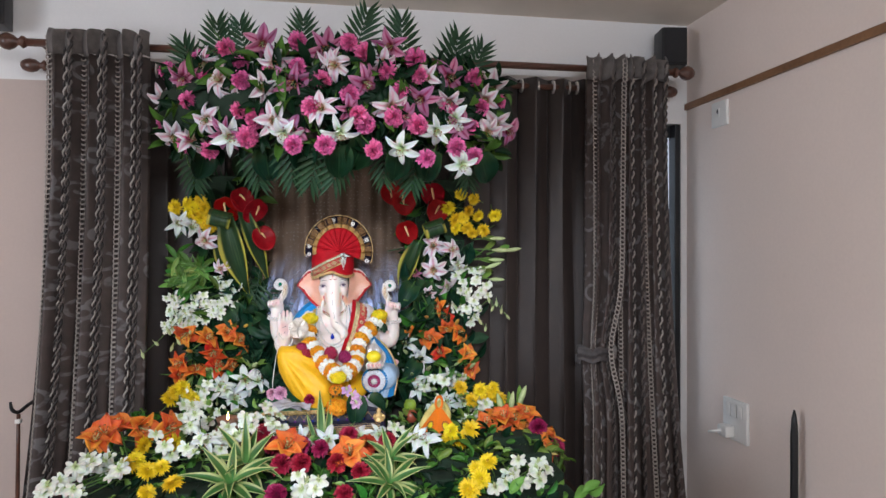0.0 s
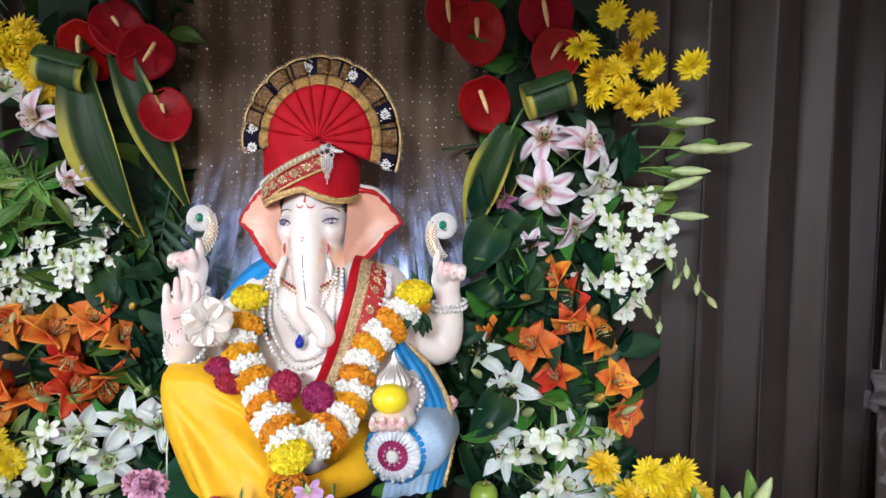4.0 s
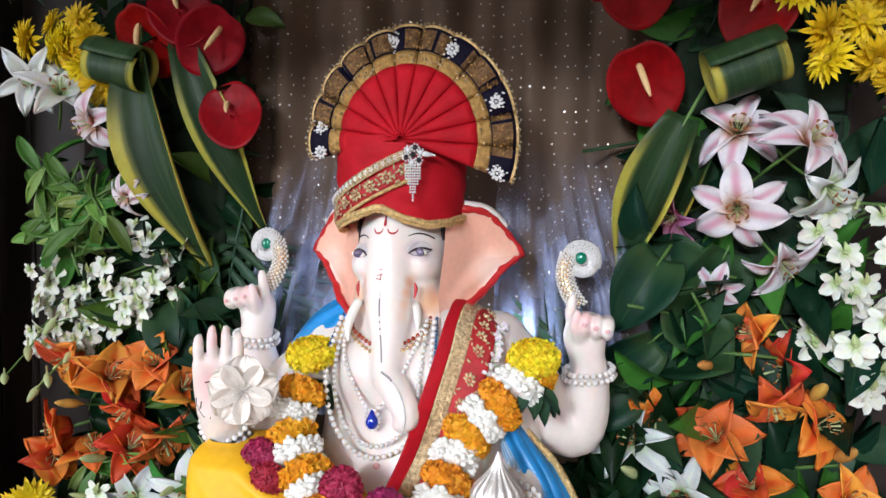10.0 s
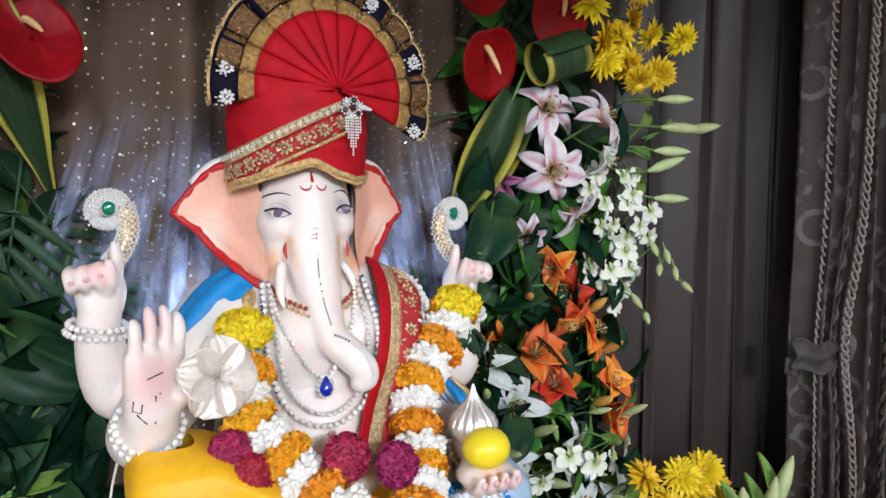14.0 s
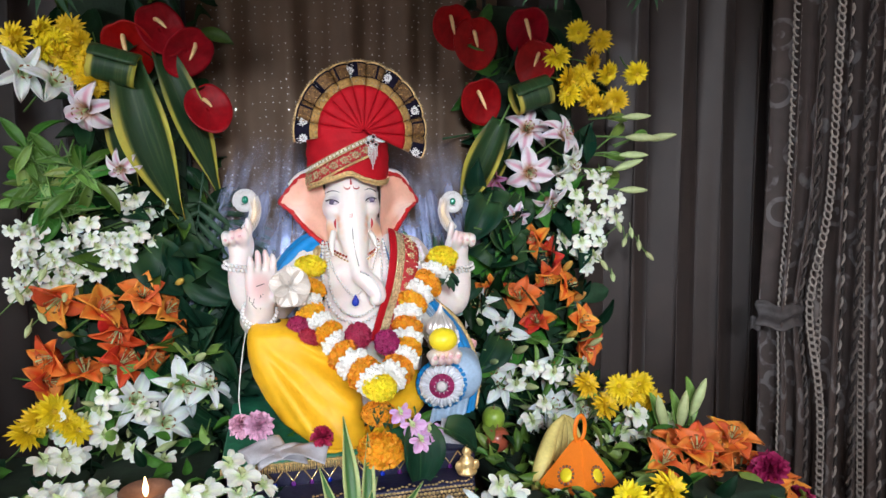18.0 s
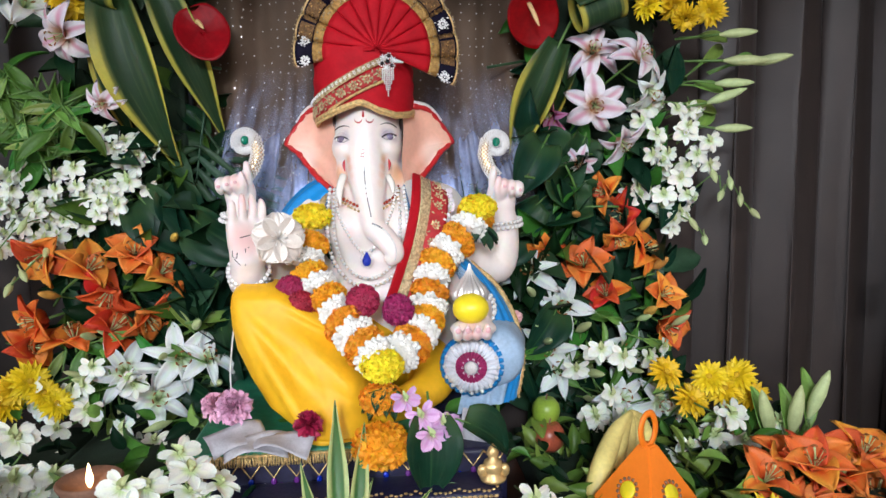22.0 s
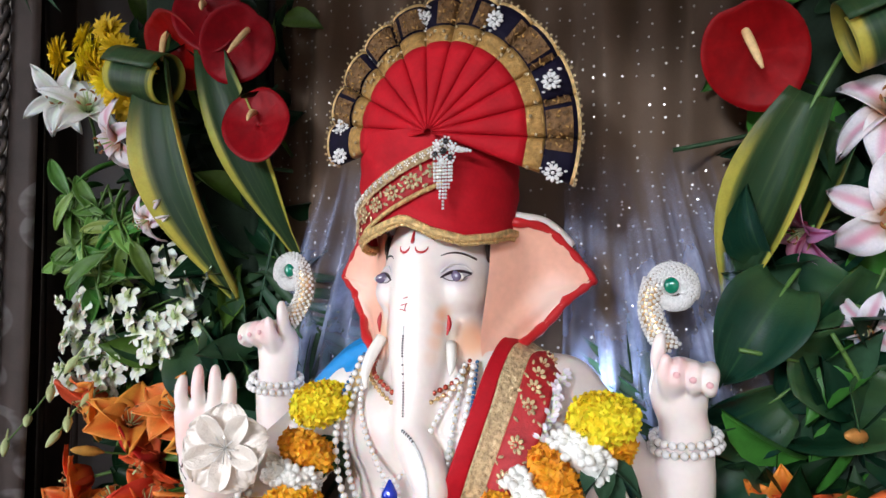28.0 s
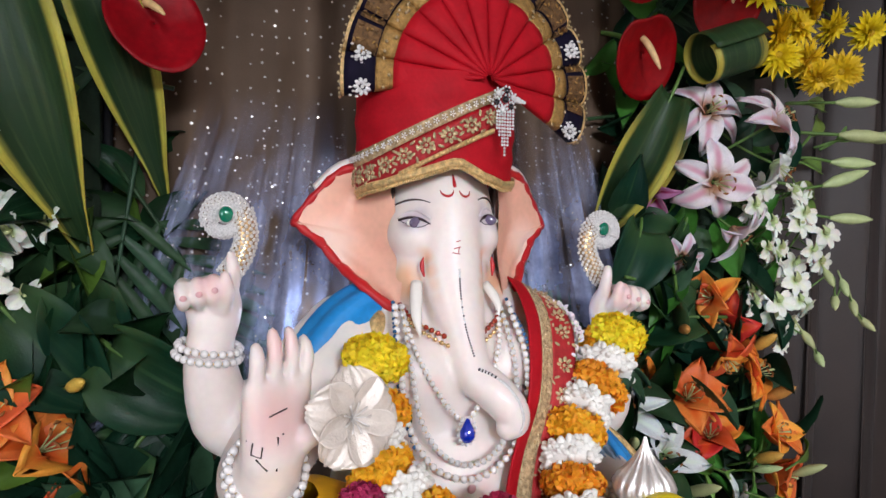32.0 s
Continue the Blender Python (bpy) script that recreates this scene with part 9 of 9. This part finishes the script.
def brass_figure():
    """A small brass figure, as a plain turned shape."""
    bm = bmesh.new()
    turned(bm, [(0.018, 0.0), (0.020, 0.005), (0.012, 0.010), (0.016, 0.018), (0.013, 0.028), (0.006, 0.033), (0.009, 0.041), (0.006, 0.048), (0.001, 0.054)], 16)
    ball(bm, (0.016, -0.004, 0.016), (0.008, 0.006, 0.010), None, 10, 7)
    ball(bm, (-0.016, -0.004, 0.016), (0.008, 0.006, 0.010), None, 10, 7)
    tagged(link("figurine", bm, "brass", m=pose(0.143, 2.052, 1.0695) @ Matrix.Scale(0.8, 4)), "small brass figurine beside the stand", "figurine")


brass_figure()

# loose blooms laid at the statue's feet
place("carnation_red", (-0.069, 2.078, 1.135), (0.1, -0.4, 1.0), size=0.52, label="small crimson bloom laid at the statue's foot")
place("carnation_pale", (-0.158, 2.105, 1.152), (-0.1, -0.7, 0.7), size=0.66)
place("carnation_pale", (-0.184, 2.130, 1.146), (-0.5, -0.6, 0.7), size=0.55)
orchid_spray([(0.062, 2.058, 1.150), (0.085, 2.060, 1.140), (0.072, 2.052, 1.128)], (0.1, -0.9, 0.5), "orchid_lilac", "lilac orchid blossoms laid beside the garland", 0.72)
place("leaf_broad", (0.072, 2.066, 1.142), (0.15, -0.8, 0.55), spin=3.05, size=0.82)
place("leaf_broad", (0.112, 2.066, 1.136), (0.2, -0.6, 0.8), spin=4.1, size=0.62)
for x, spin, size in ((-0.032, 0.0, 0.74), (-0.016, -0.14, 0.62), (-0.046, 0.42, 0.46), (0.006, -0.85, 0.42), (-0.024, -0.40, 0.36)):
    place("leaf_cream", (x, 2.008 - 0.02 * abs(spin), 1.028), (rnd.uniform(-0.3, 0.3), -1, 0.25), spin=spin, size=size)


def unseen_lights():
    """Unseen short string of cold-white lights, added behind the shoulders; tints the net bluish."""
    ob = tagged(empty("fairy_light_string", pose(0.02, 2.40, 1.36)), "unseen short string of cold-white lights added behind the statue", "fairy lights")
    bm = bmesh.new()
    tube(bm, [(-0.105, 0.006, 0.0, 0.0012), (-0.05, 0.010, -0.03, 0.0012), (0.0, 0.012, -0.05, 0.0012), (0.05, 0.010, -0.03, 0.0012), (0.105, 0.006, 0.0, 0.0012)], 6, 4)
    tube(bm, [(0.0, 0.012, -0.05, 0.0012), (0.002, 0.014, -0.15, 0.0012), (0.0, 0.012, -0.2525, 0.0012)], 6, 3)
    part("wire", bm, "black", ob)
    glow = bpy.data.materials.new("cold_white_bulb")
    glow.use_nodes = True
    e = glow.node_tree.nodes.new("ShaderNodeEmission")
    e.inputs["Color"].default_value, e.inputs["Strength"].default_value = (0.65, 0.78, 1.0, 1), 6
    glow.node_tree.links.new(e.outputs[0], glow.node_tree.nodes["Material Output"].inputs["Surface"])
    for x in (-0.105, 0.105):
        bm = bmesh.new()
        ball(bm, (x, 0.006, 0), 0.005, None, 10, 8)
        part("bulb", bm, glow, ob)
        data = bpy.data.lights.new("bulb_glow", "POINT")
        data.energy, data.color, data.shadow_soft_size = 0.15, (0.62, 0.76, 1.0), 0.008
        new("bulb_glow", data).location = (0.02 + x, 2.402, 1.372)


unseen_lights()
